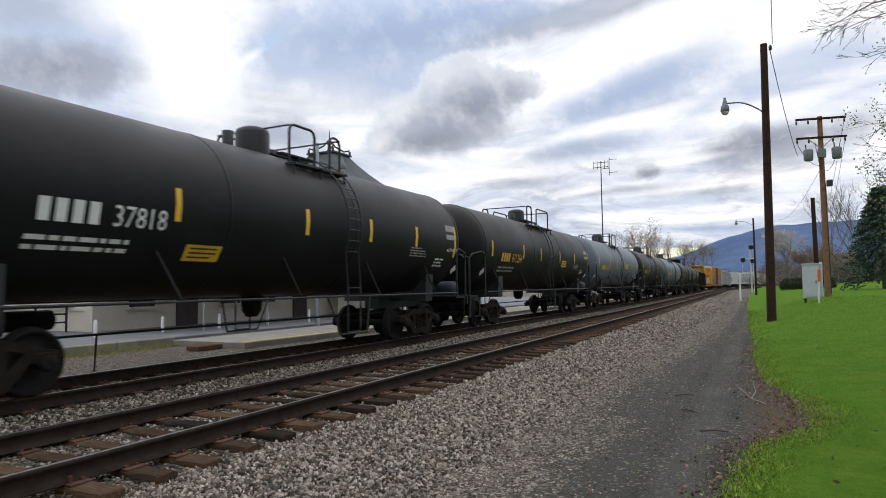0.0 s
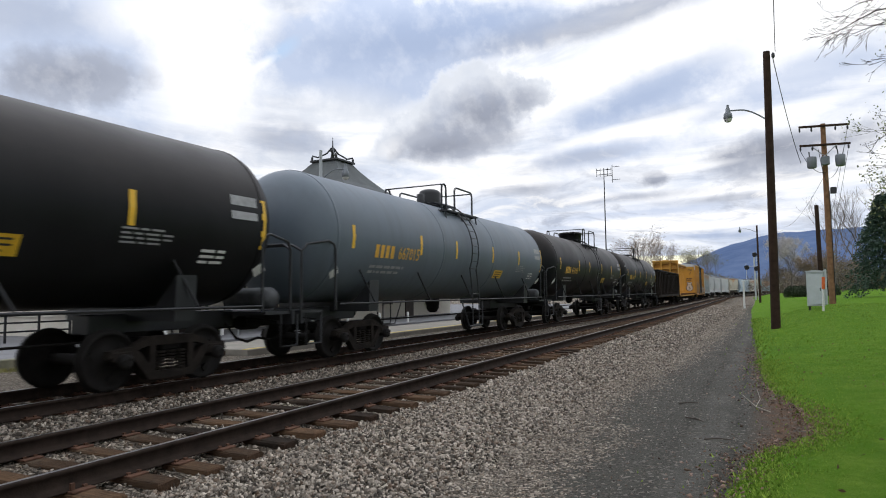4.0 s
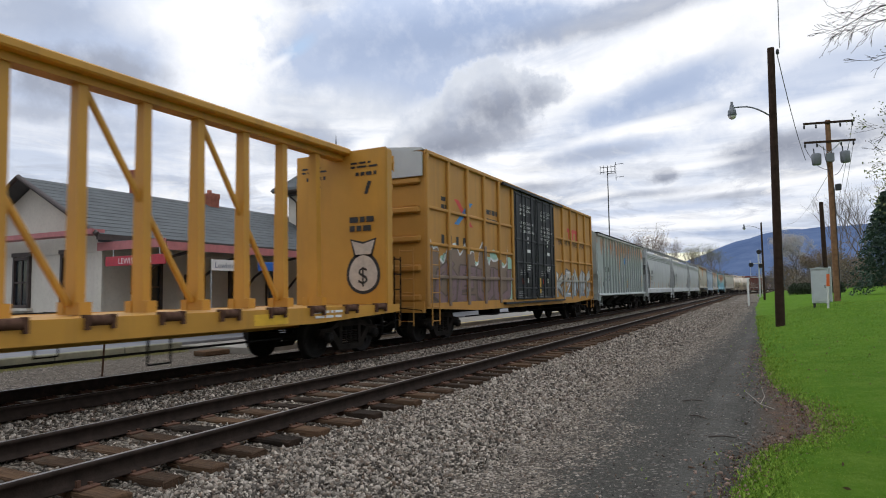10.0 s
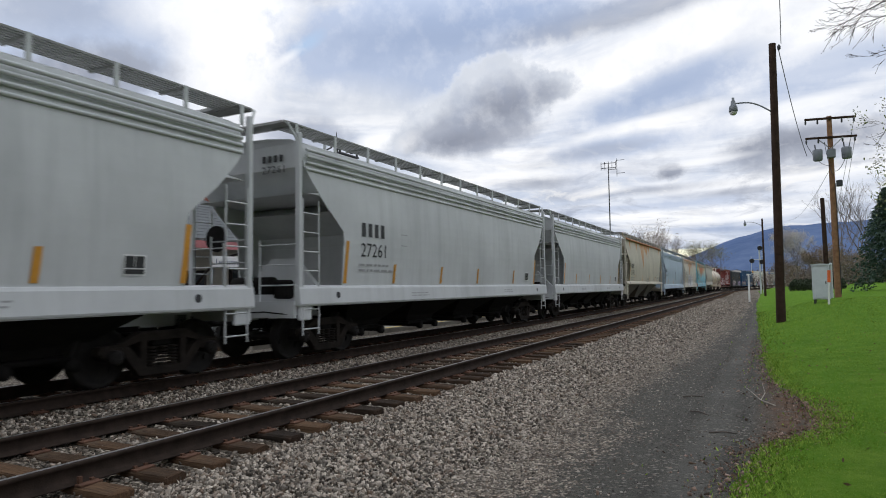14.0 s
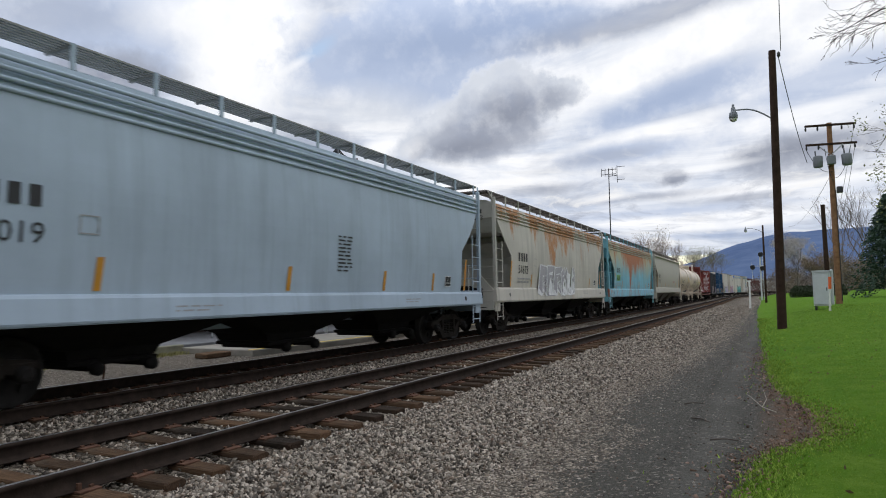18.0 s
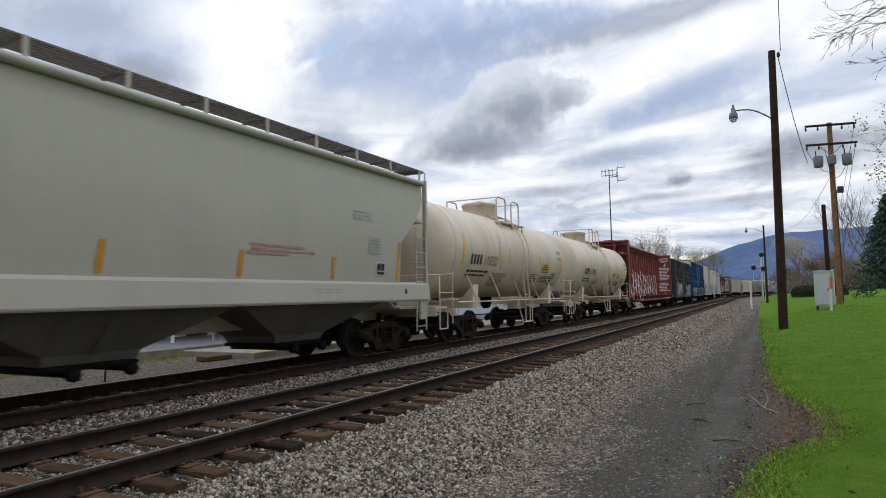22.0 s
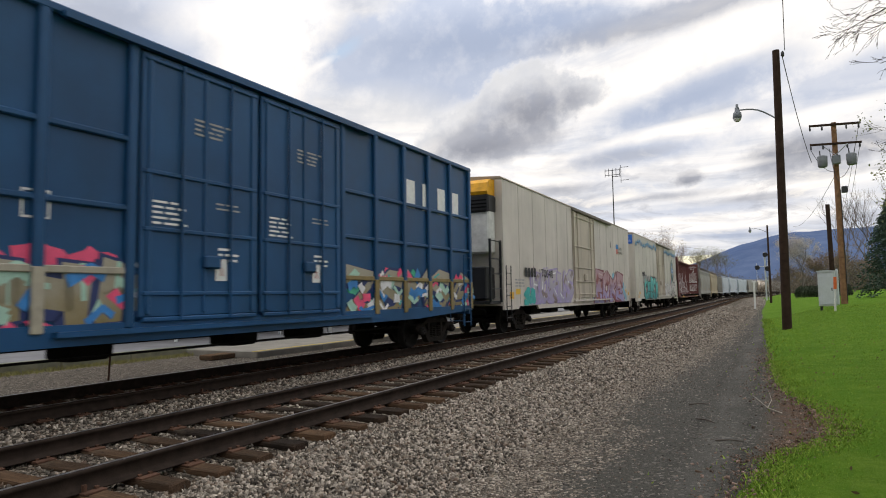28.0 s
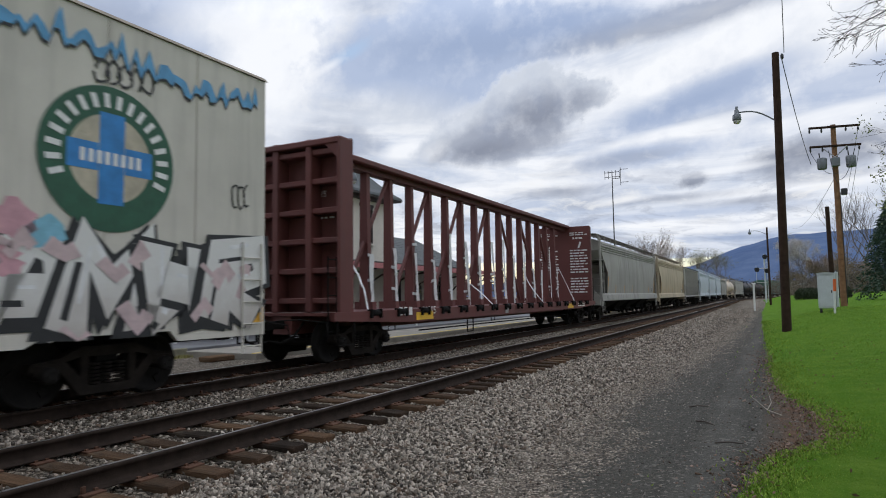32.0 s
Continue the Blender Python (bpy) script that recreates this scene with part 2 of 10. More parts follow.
class Geo:
    """Collects faces of one mesh."""

    def __init__(self):
        self.v, self.f, self.s = [], [], []

    def add(self, verts, faces, smooth=False, m=None):
        k = len(self.v)
        if m is not None:
            verts = [tuple(m @ Vector(p)) for p in verts]
        self.v += [tuple(p) for p in verts]
        self.f += [tuple(i + k for i in f) for f in faces]
        self.s += [smooth] * len(faces)
        return self

    def box(self, c, size, m=None, bevel=0.0):
        x, y, z = (s / 2 for s in size)
        if bevel <= 0:
            vs = [(c[0] + i * x, c[1] + j * y, c[2] + k * z) for k in (-1, 1) for i, j in ((-1, -1), (1, -1), (1, 1), (-1, 1))]
            return self.add(vs, [(3, 2, 1, 0), (4, 5, 6, 7), (0, 1, 5, 4), (1, 2, 6, 5), (2, 3, 7, 6), (3, 0, 4, 7)], False, m)
        b = min(bevel, 0.45 * min(2 * x, 2 * y, 2 * z))
        vs, fs = [], []
        for zz, inset in ((-z, b), (-z + b, 0), (z - b, 0), (z, b)):
            X, Y = x - inset, y - inset
            ring = [(-X + b, -Y), (X - b, -Y), (X, -Y + b), (X, Y - b), (X - b, Y), (-X + b, Y), (-X, Y - b), (-X, -Y + b)]
            vs += [(c[0] + p, c[1] + q, c[2] + zz) for p, q in ring]
        for r in range(3):
            for i in range(8):
                j = (i + 1) % 8
                fs.append((r * 8 + i, r * 8 + j, r * 8 + 8 + j, r * 8 + 8 + i))
        fs += [tuple(range(7, -1, -1)), tuple(range(24, 32))]
        return self.add(vs, fs, False, m)

    def tube(self, pts, r, n=6, closed=False, caps=True, r1=None, smooth=True):
        """A round bar along a polyline; r1: radius at the far end."""
        pts = [Vector(p) for p in pts]
        k, vs, fs = len(pts), [], []
        ref = None
        for i, p in enumerate(pts):
            if closed:
                d = (pts[(i + 1) % k] - pts[i - 1])
            else:
                d = pts[min(i + 1, k - 1)] - pts[max(i - 1, 0)]
            d = d.normalized() if d.length > 1e-9 else Vector((0, 0, 1))
            if ref is None:
                ref = Vector((0, 0, 1)) if abs(d.z) < 0.9 else Vector((1, 0, 0))
            a = d.cross(ref)
            if a.length < 1e-5:
                a = d.cross(Vector((1, 0, 0)))
            a.normalize()
            b = d.cross(a)
            ref = -b if False else ref
            rr = r if r1 is None else r + (r1 - r) * i / max(1, k - 1)
            for j in range(n):
                t = 2 * math.pi * j / n
                vs.append(tuple(p + a * (rr * math.cos(t)) + b * (rr * math.sin(t))))
        for i in range(k if closed else k - 1):
            for j in range(n):
                a0, a1 = i * n + j, i * n + (j + 1) % n
                b0, b1 = ((i + 1) % k) * n + j, ((i + 1) % k) * n + (j + 1) % n
                fs.append((a0, a1, b1, b0))
        self.add(vs, fs, smooth)
        if caps and not closed:
            self.add(vs[:n], [tuple(range(n - 1, -1, -1))])
            self.add(vs[-n:], [tuple(range(n))])
        return self

    def lathe(self, profile, n=24, axis="x", m=None, smooth=True):
        """Profile of (along, radius) turned about an axis."""
        vs, fs = [], []
        for u, r in profile:
            for j in range(n):
                t = 2 * math.pi * j / n
                c, s = r * math.cos(t), r * math.sin(t)
                vs.append((u, c, s) if axis == "x" else (s, u, c) if axis == "y" else (c, s, u))
        for i in range(len(profile) - 1):
            for j in range(n):
                k = (j + 1) % n
                fs.append((i * n + j, i * n + k, i * n + n + k, i * n + n + j))
        self.add(vs, fs, smooth, m)
        for i, flip in ((0, True), (len(profile) - 1, False)):
            if profile[i][1] > 1e-4:
                ring = list(range(n))
                self.add(vs[i * n:i * n + n], [tuple(reversed(ring)) if flip else tuple(ring)], False, m)
        return self

    def prism(self, poly, lo, hi, axis="x", m=None):
        """A polygon pushed out along an axis: x takes (y, z), y takes (x, z), z takes (x, y)."""
        n = len(poly)
        put = {"x": lambda a, b, w: (w, a, b), "y": lambda a, b, w: (a, w, b), "z": lambda a, b, w: (a, b, w)}[axis]
        vs = [put(a, b, w) for w in (lo, hi) for a, b in poly]
        fs = [tuple(range(n - 1, -1, -1)), tuple(range(n, 2 * n))]
        fs += [(i, (i + 1) % n, n + (i + 1) % n, n + i) for i in range(n)]
        return self.add(vs, fs, False, m)

    def mesh(self, name, mat):
        me = bpy.data.meshes.new(name)
        me.from_pydata(self.v, [], self.f)
        if any(self.s):
            me.polygons.foreach_set("use_smooth", self.s)
        if mat:
            me.materials.append(mat)
        bm = bmesh.new()
        bm.from_mesh(me)
        bmesh.ops.recalc_face_normals(bm, faces=bm.faces)
        bm.to_mesh(me)
        bm.free()
        return me


def part(name, geo, mat, parent=None, label="", m=None):
    me = geo.mesh(name, mat) if isinstance(geo, Geo) else geo
    ob = new(name, me)
    ob.parent = parent
    if m is not None:
        ob.matrix_basis = m
    return tagged(ob, label)


def root(name, label, category, group="", m=None):
    ob = new(name)
    ob.empty_display_size = 0.3
    if m is not None:
        ob.matrix_basis = m
    return tagged(ob, label, category, group)


def arrays(name, verts, faces, mat, smooth=False):
    """A mesh from number arrays, all faces of one size."""
    me = bpy.data.meshes.new(name)
    verts, faces = np.asarray(verts, np.float32), np.asarray(faces, np.int32)
    k = faces.shape[1]
    me.vertices.add(len(verts))
    me.vertices.foreach_set("co", verts.ravel())
    me.loops.add(faces.size)
    me.loops.foreach_set("vertex_index", faces.ravel())
    me.polygons.add(len(faces))
    me.polygons.foreach_set("loop_start", np.arange(0, faces.size, k, dtype=np.int32))
    if smooth:
        me.polygons.foreach_set("use_smooth", np.ones(len(faces), bool))
    me.update(calc_edges=True)
    me.materials.append(mat)
    return me


def letters(text, size):
    """Flat faces of a word in Blender's own font: points (u, v), faces, width."""
    cu = bpy.data.curves.new("word", "FONT")
    cu.body, cu.size, cu.resolution_u = text, size / 0.7, 2
    ob = bpy.data.objects.new("word", cu)
    me = bpy.data.meshes.new_from_object(ob)
    pts = [(v.co.x, v.co.y) for v in me.vertices]
    fs = [tuple(p.vertices) for p in me.polygons]
    bpy.data.objects.remove(ob)
    bpy.data.curves.remove(cu)
    bpy.data.meshes.remove(me)
    w = max((p[0] for p in pts), default=0)
    return pts, fs, w

# ---- the line of the track ----
# Rail tops lie at z = 0. s runs along the far track from abreast of the camera; the line bends to the right far off.
NEAR_X, FAR_X = -5.954, -9.567
BEND1, BEND2, EASE0, EASE1 = -0.00015, 0.00227, 131.0, 150.0
_s = np.arange(-620.0, 900.0, 1.0)
_k = np.where(_s < 0, 0, np.where(_s < EASE0, BEND1, np.where(_s < EASE1, BEND1 + (BEND2 - BEND1) * (_s - EASE0) / (EASE1 - EASE0), BEND2)))
_th = np.cumsum(_k)
_X, _Y = np.cumsum(np.sin(_th)), np.cumsum(np.cos(_th))
_i0 = int(np.argmin(abs(_s)))
_X, _Y = _X - _X[_i0], _Y - _Y[_i0]


def line(s, side=0.0):
    """Place on a line that runs `side` to the right of the bend's base line, and its heading (clockwise from +y)."""
    x, y, th = np.interp(s, _s, _X), np.interp(s, _s, _Y), np.interp(s, _s, _th)
    return x + side * math.cos(th), y - side * math.sin(th), th


def sway(y):
    """How far the line has bent aside at y."""
    return np.interp(y, _Y[:1000], _X[:1000])


def ground_z(x, y):
    """Height of the earth: a low track bed, a dip, and a lawn that rises to the right."""
    x, y = np.asarray(x, float), np.asarray(y, float)
    q = x - sway(np.clip(y, -600, 380)) * (y < 420)
    bed = np.interp(q, [-40, -14, -12.2, -11.2, -4.2, -3.0, -1.8, 0.0, 0.4, 1.2, 2.3, 3.5, 9, 14, 60], [-0.25, -0.3, -0.3, -0.33, -0.36, -0.37, -0.31, -0.17, -0.12, 0.1, 0.4, 0.54, 0.78, 1.1, 3.0])
    rise = np.clip((y - 6) / 30, 0, 1)
    flat = np.interp(q, [-40, 0.0, 6, 60], [-0.3, -0.17, -0.12, -0.1])
    z = np.where(q > 0.0, flat * (1 - rise) + bed * rise, bed)
    return np.where(y > 420, 0.5, z)


# ---- ground, lawn, ballast ----
def sheet(name, xs, ys, zf, mat, smooth=True):
    X, Y = np.meshgrid(xs, ys)
    Z = zf(X, Y)
    nx, ny = len(xs), len(ys)
    i = np.arange(nx * ny).reshape(ny, nx)
    f = np.stack([i[:-1, :-1], i[:-1, 1:], i[1:, 1:], i[1:, :-1]], -1).reshape(-1, 4)
    return new(name, arrays(name, np.stack([X, Y, Z], -1).reshape(-1, 3), f, mat, smooth))


def gravel_color(m, p):
    """Fine angular gravel: pale and dark chips with dark gaps, brown dust between."""
    cell = m.put("ShaderNodeSeparateColor")
    m.link(m.voronoi(34, p, "Color"), cell.inputs[0])
    edge = m.voronoi(34, p, "Distance", "DISTANCE_TO_EDGE")
    tone = m.math("POWER", cell.outputs[0], 1.5)
    col = m.mix(tone, (0.075, 0.062, 0.049), (0.52, 0.445, 0.355))
    col = m.mix(m.ramp(m.noise(2.4, 5, 0.65, p), 0.45, 0.72, 0, 0.55), col, (0.15, 0.125, 0.098))
    col = m.mix(m.ramp(edge, 0.0, 0.11, 0.8, 0), col, (0.035, 0.03, 0.025))
    high = m.math("ADD", m.ramp(edge, 0, 0.3), m.math("MULTIPLY", cell.outputs[1], 0.7))
    return col, high, cell


def ground_material():
    m = Mat("grey_gravel_earth")
    p = m.co(world_space=True)
    col, high, _ = gravel_color(m, p)
    col = m.mix(m.ramp(m.noise(0.35, 5, 0.6, p), 0.6, 0.8, 0, 0.4), col, (0.14, 0.128, 0.085))
    m.base(col).rough(0.95)
    m.b.inputs["Specular IOR Level"].default_value = 0.08
    m.bump(high, 0.9, 0.03)
    return m.m


def ballast_material():
    m = Mat("crushed_stone_ballast")
    p = m.co(world_space=True)
    cell = m.put("ShaderNodeSeparateColor")
    m.link(m.voronoi(17, p, "Color"), cell.inputs[0])
    edge = m.voronoi(17, p, "Distance", "DISTANCE_TO_EDGE")
    mid = m.noise(1.3, 4, 0.6, p)
    tone = m.math("POWER", cell.outputs[0], 1.4)
    col = m.mix(tone, (0.06, 0.05, 0.039), (0.46, 0.395, 0.31))
    col = m.mix(m.ramp(mid, 0.4, 0.7, 0, 0.5), col, (0.105, 0.075, 0.052))
    col = m.mix(m.ramp(edge, 0.0, 0.09, 0.85, 0), col, (0.02, 0.016, 0.013))
    m.base(col).rough(0.95)
    m.b.inputs["Specular IOR Level"].default_value = 0.08
    m.bump(m.math("ADD", m.ramp(edge, 0, 0.25), m.math("MULTIPLY", cell.outputs[1], 0.6)), 1.0, 0.05)
    return m.m


def stone_material(name, lo, hi):
    m = Mat(name)
    g = m.put("ShaderNodeNewGeometry").outputs["Random Per Island"]
    n = m.noise(30, 4, 0.65, m.co(world_space=True))
    dust = m.noise(0.9, 5, 0.65, m.co(world_space=True))
    hue = m.math("FRACT", m.math("MULTIPLY", g, 17.3))
    col = m.mix(m.math("POWER", g, 1.6), lo, hi)
    col = m.mix(m.math("MULTIPLY", m.ramp(hue, 0.7, 0.95), 0.4), col, (0.24, 0.15, 0.095))
    col = m.mix(m.ramp(n, 0.35, 0.75, 0, 0.45), col, tint(lo, 0.8))
    col = m.mix(m.ramp(dust, 0.5, 0.75, 0, 0.35), col, (0.12, 0.088, 0.06))
    m.base(col).rough(0.9)
    m.b.inputs["Specular IOR Level"].default_value = 0.12
    m.bump(n, 0.5, 0.01)
    return m.m


def cinder_material():
    m = Mat("dark_cinder_path")
    p = m.co(world_space=True)
    big = m.noise(0.9, 6, 0.65, p, 0.4)
    fine = m.noise(38, 5, 0.72, p)
    grit = m.noise(110, 3, 0.7, p)
    xyz = m.put("ShaderNodeSeparateXYZ")
    m.link(p, xyz.inputs[0])
    wander = m.math("MULTIPLY", m.math("SUBTRACT", m.noise(0.35, 2, 0.5, p), 0.5), 0.3)
    x = m.math("ADD", xyz.outputs[0], wander)
    col = m.mix(m.ramp(fine, 0.3, 0.75), (0.026, 0.0252, 0.0215), (0.118, 0.113, 0.097))
    col = m.mix(m.ramp(big, 0.5, 0.75, 0, 0.5), col, (0.068, 0.064, 0.052))
    col = m.mix(m.ramp(grit, 0.58, 0.7, 0, 0.6), col, (0.22, 0.2, 0.17))
    # pale dry middle between two darker wheel ruts
    dry = m.math("MULTIPLY", m.math("MULTIPLY", m.ramp(x, -0.9, -0.7), m.ramp(x, -0.38, -0.55)), m.ramp(big, 0.3, 0.6))
    col = m.mix(m.math("MULTIPLY", dry, 0.35), col, (0.13, 0.126, 0.112))
    for at, wide in ((-0.93, 0.1), (-0.36, 0.12)):
        rut = m.math("MULTIPLY", m.ramp(m.math("ABSOLUTE", m.math("SUBTRACT", x, at)), wide, 0.0), m.ramp(m.noise(1.1, 5, 0.65, p), 0.35, 0.6))
        col = m.mix(m.math("MULTIPLY", rut, 0.55), col, (0.03, 0.027, 0.024))
    gravel, high, cell = gravel_color(m, p)
    # the gravel thins out towards the cinders along an uneven line
    limit = m.put("ShaderNodeFloatCurve")
    c = limit.mapping.curves[0]
    while len(c.points) > 2:
        c.points.remove(c.points[1])
    spots = [(0.0, 0.5), (0.1, 0.5), (0.14, 0.49), (0.2, 0.41), (0.26, 0.47), (0.34, 0.55), (0.5, 0.63), (0.8, 0.63), (1.0, 0.63)]
    c.points[0].location, c.points[1].location = spots[0], spots[-1]
    for q in spots[1:-1]:
        c.points.new(*q)
    limit.mapping.update()
    m.link(m.ramp(xyz.outputs[1], 0, 50), limit.inputs["Value"])
    line_x = m.math("SUBTRACT", m.math("MULTIPLY", limit.outputs[0], 3.0), 3.25)
    across = m.math("ADD", xyz.outputs[0], m.math("MULTIPLY", m.math("SUBTRACT", m.noise(0.9, 7, 0.7, p), 0.5), 2.4))
    worn = m.ramp(m.math("SUBTRACT", across, line_x), -0.45, 0.45)
    chips = m.ramp(m.math("ADD", worn, m.math("MULTIPLY", m.math("SUBTRACT", cell.outputs[2], 0.5), 0.9)), 0.35, 0.65)
    pale = m.math("MULTIPLY", m.ramp(cell.outputs[1], 0.9, 0.93, 0, 0.7), m.ramp(big, 0.4, 0.6))
    col = m.mix(pale, col, (0.23, 0.21, 0.18))
    col = m.mix(chips, gravel, col)
    # brown litter and bare soil against the grass
    soil = m.math("MULTIPLY", m.ramp(xyz.outputs[0], -0.25, 0.1), m.ramp(m.noise(5, 5, 0.7, p), 0.35, 0.6))
    col = m.mix(soil, col, (0.11, 0.066, 0.042))
    m.b.inputs["Specular IOR Level"].default_value = 0.06
    m.base(col).rough(0.95).bump(m.math("ADD", m.math("ADD", fine, m.math("MULTIPLY", grit, 0.5)), m.math("MULTIPLY", high, m.math("SUBTRACT", 1.0, chips))), 0.8, 0.025)
    return m.m


def lawn_material():
    m = Mat("mown_grass")
    p = m.co(world_space=True)
    big = m.noise(0.3, 5, 0.6, p)
    mid = m.noise(1.7, 6, 0.68, p)
    tuft = m.noise(11, 5, 0.7, p)
    fine = m.noise(70, 4, 0.75, p)
    col = m.mix(m.ramp(big, 0.3, 0.7), (0.075, 0.16, 0.013), (0.12, 0.225, 0.02))
    col = m.mix(m.ramp(mid, 0.45, 0.72, 0, 0.7), col, (0.235, 0.325, 0.05))
    col = m.mix(m.ramp(tuft, 0.4, 0.7, 0.55, 0), col, (0.07, 0.17, 0.008))
    col = m.mix(m.ramp(fine, 0.45, 0.75, 0, 0.6), col, (0.055, 0.14, 0.008))
    m.base(col).rough(0.85).bump(m.math("ADD", fine, tuft), 0.9, 0.05)
    m.b.inputs["Specular IOR Level"].default_value = 0.03
    return m.m


M_GROUND, M_BALLAST, M_CINDER, M_LAWN = ground_material(), ballast_material(), cinder_material(), lawn_material()
_xs = np.unique(np.concatenate([-np.geomspace(60, 4800, 16), np.arange(-60, -16, 4), np.arange(-16, 16, 0.5), np.arange(16, 60, 4), np.geomspace(60, 4800, 16)]))
_ys = np.unique(np.concatenate([-np.geomspace(40, 4800, 14), np.arange(-40, 0, 4), np.arange(0, 60, 1.0), np.arange(60, 420, 6), np.geomspace(420, 4800, 14)]))
tagged(sheet("ground", _xs, _ys, lambda x, y: ground_z(x, y) - 0.02, M_GROUND), "grey gravelly earth around a double railway line", "ground", kind="structure")


# height of the ballast across both tracks, from far to near side
BED = [(FAR_X - 2.6, -0.36), (FAR_X - 1.7, -0.24), (FAR_X - 1.2, -0.225), (FAR_X - 0.5, -0.235), (FAR_X + 0.5, -0.225), (FAR_X + 1.1, -0.195), (FAR_X + 1.45, -0.18), (FAR_X + 1.8, -0.185),
       (NEAR_X - 1.4, -0.19), (NEAR_X - 1.1, -0.205), (NEAR_X - 0.5, -0.228), (NEAR_X + 0.5, -0.228), (NEAR_X + 1.0, -0.25), (NEAR_X + 1.3, -0.275), (NEAR_X + 1.7, -0.3), (NEAR_X + 2.4, -0.37)]


def bed_z(x):
    return np.interp(x, [a for a, b in BED], [b for a, b in BED])


def lawn_edge(y):
    """Where the grass begins, from the path outward."""
    base = np.interp(y, [-60, 0, 4.5, 5.6, 6.8, 8.0, 9.3, 11.3, 15.4, 25, 56, 90, 300], [-0.4, -0.45, -0.33, -0.26, -0.12, 0.5, 0.45, 0.06, -0.15, -0.34, -0.92, -1.0, 0.5])
    return base + sway(np.clip(y, 0, 380)) * np.clip((y - 90) / 60, 0, 1)


def lawn():
    ys = np.unique(np.concatenate([np.arange(-60, 2, 3.0), np.arange(2, 30, 0.16), np.arange(30, 90, 1.0), np.arange(90, 400, 8)]))
    us = np.concatenate([np.linspace(0, 3, 16), np.linspace(3.6, 10, 12), np.geomspace(11, 140, 16)])
    U, Y = np.meshgrid(us, ys)
    jag = np.array([0.16 * noise.noise((0.0, y * 1.7, 3.0)) + 0.07 * noise.noise((5.0, y * 6.0, 1.0)) for y in ys])
    X = (lawn_edge(ys) + jag)[:, None] + U
    Z = ground_z(X, Y) + np.minimum(0.035, 0.004 + U * 0.05)
    nx, ny = len(us), len(ys)
    i = np.arange(nx * ny).reshape(ny, nx)
    f = np.stack([i[:-1, :-1], i[:-1, 1:], i[1:, 1:], i[1:, :-1]], -1).reshape(-1, 4)
    ob = new("lawn", arrays("lawn", np.stack([X, Y, Z], -1).reshape(-1, 3), f, M_LAWN, True))
    return tagged(ob, "bright green mown spring lawn beside the path", "lawn", kind="structure")


lawn()


def strip(name, lo, hi, ys, lift, mat, label, seed, jag=0.2, cols=10):
    X, Y = [], []
    Z = []
    for y in ys:
        a = lo(y) + jag * noise.noise((seed, y * 0.9, 0)) + 0.4 * jag * noise.noise((seed, y * 4.1, 5))
        b = hi(y) + jag * noise.noise((seed + 9, y * 0.8, 0)) + 0.4 * jag * noise.noise((seed + 9, y * 3.7, 5))
        X.append(np.linspace(a, b, cols))
        Y.append(np.full(cols, y))
    X, Y = np.array(X), np.array(Y)
    Z = ground_z(X, Y) + lift
    i = np.arange(X.size).reshape(X.shape)
    f = np.stack([i[:-1, :-1], i[:-1, 1:], i[1:, 1:], i[1:, :-1]], -1).reshape(-1, 4)
    ob = new(name, arrays(name, np.stack([X, Y, Z], -1).reshape(-1, 3), f, mat, True))
    return tagged(ob, label, "path", kind="structure")


strip("path", lambda y: np.interp(y, [-20, 5, 9, 15, 20, 30, 70], [-2.6, -2.6, -2.7, -2.8, -2.6, -2.3, -2.2]) + sway(y),
      lambda y: lawn_edge(y) + 0.35, np.concatenate([np.arange(-20, 2, 2.0), np.arange(2, 40, 0.2), np.arange(40, 75, 1.0)]), 0.004, M_CINDER,
      "dark cinder footpath worn along the lawn", 2.0, 0.3)


def bed(lo, hi, name):
    """Raised ballast bed under one track."""
    ss = np.concatenate([np.arange(-600, 0, 20.0), np.arange(0, 60, 0.5), np.arange(60, 120, 2.0), np.arange(120, 640, 6.0)])
    prof = [q for q in BED if lo <= q[0] <= hi]
    prof = [(x0 + (x1 - x0) * k / 3, z0 + (z1 - z0) * k / 3) for (x0, z0), (x1, z1) in zip(prof, prof[1:]) for k in range(3)] + [prof[-1]]
    V = []
    for s in ss:
        x, y, th = line(s)
        for d, z in prof:
            V.append((x + d * math.cos(th), y - d * math.sin(th), z + 0.022 * noise.noise((s * 1.1, d * 2, 0.3))))
    k = len(prof)
    i = np.arange(len(V)).reshape(-1, k)
    f = np.stack([i[:-1, :-1], i[:-1, 1:], i[1:, 1:], i[1:, :-1]], -1).reshape(-1, 4)
    return tagged(new(name, arrays(name, V, f, M_BALLAST, True)), "bed of crushed grey-brown ballast stone", "ballast", kind="structure")


bed(FAR_X + 1.8, NEAR_X + 2.4, "ballast_near")
bed(FAR_X - 2.6, FAR_X + 1.8, "ballast_far")

# ---- tracks ----
RAIL = [(-0.076, -0.178), (0.076, -0.178), (0.076, -0.165), (0.02, -0.145), (0.009, -0.12), (0.009, -0.05), (0.034, -0.036), (0.036, -0.012), (0.026, 0.0),
        (-0.026, 0.0), (-0.036, -0.012), (-0.034, -0.036), (-0.009, -0.05), (-0.009, -0.12), (-0.02, -0.145), (-0.076, -0.165)]


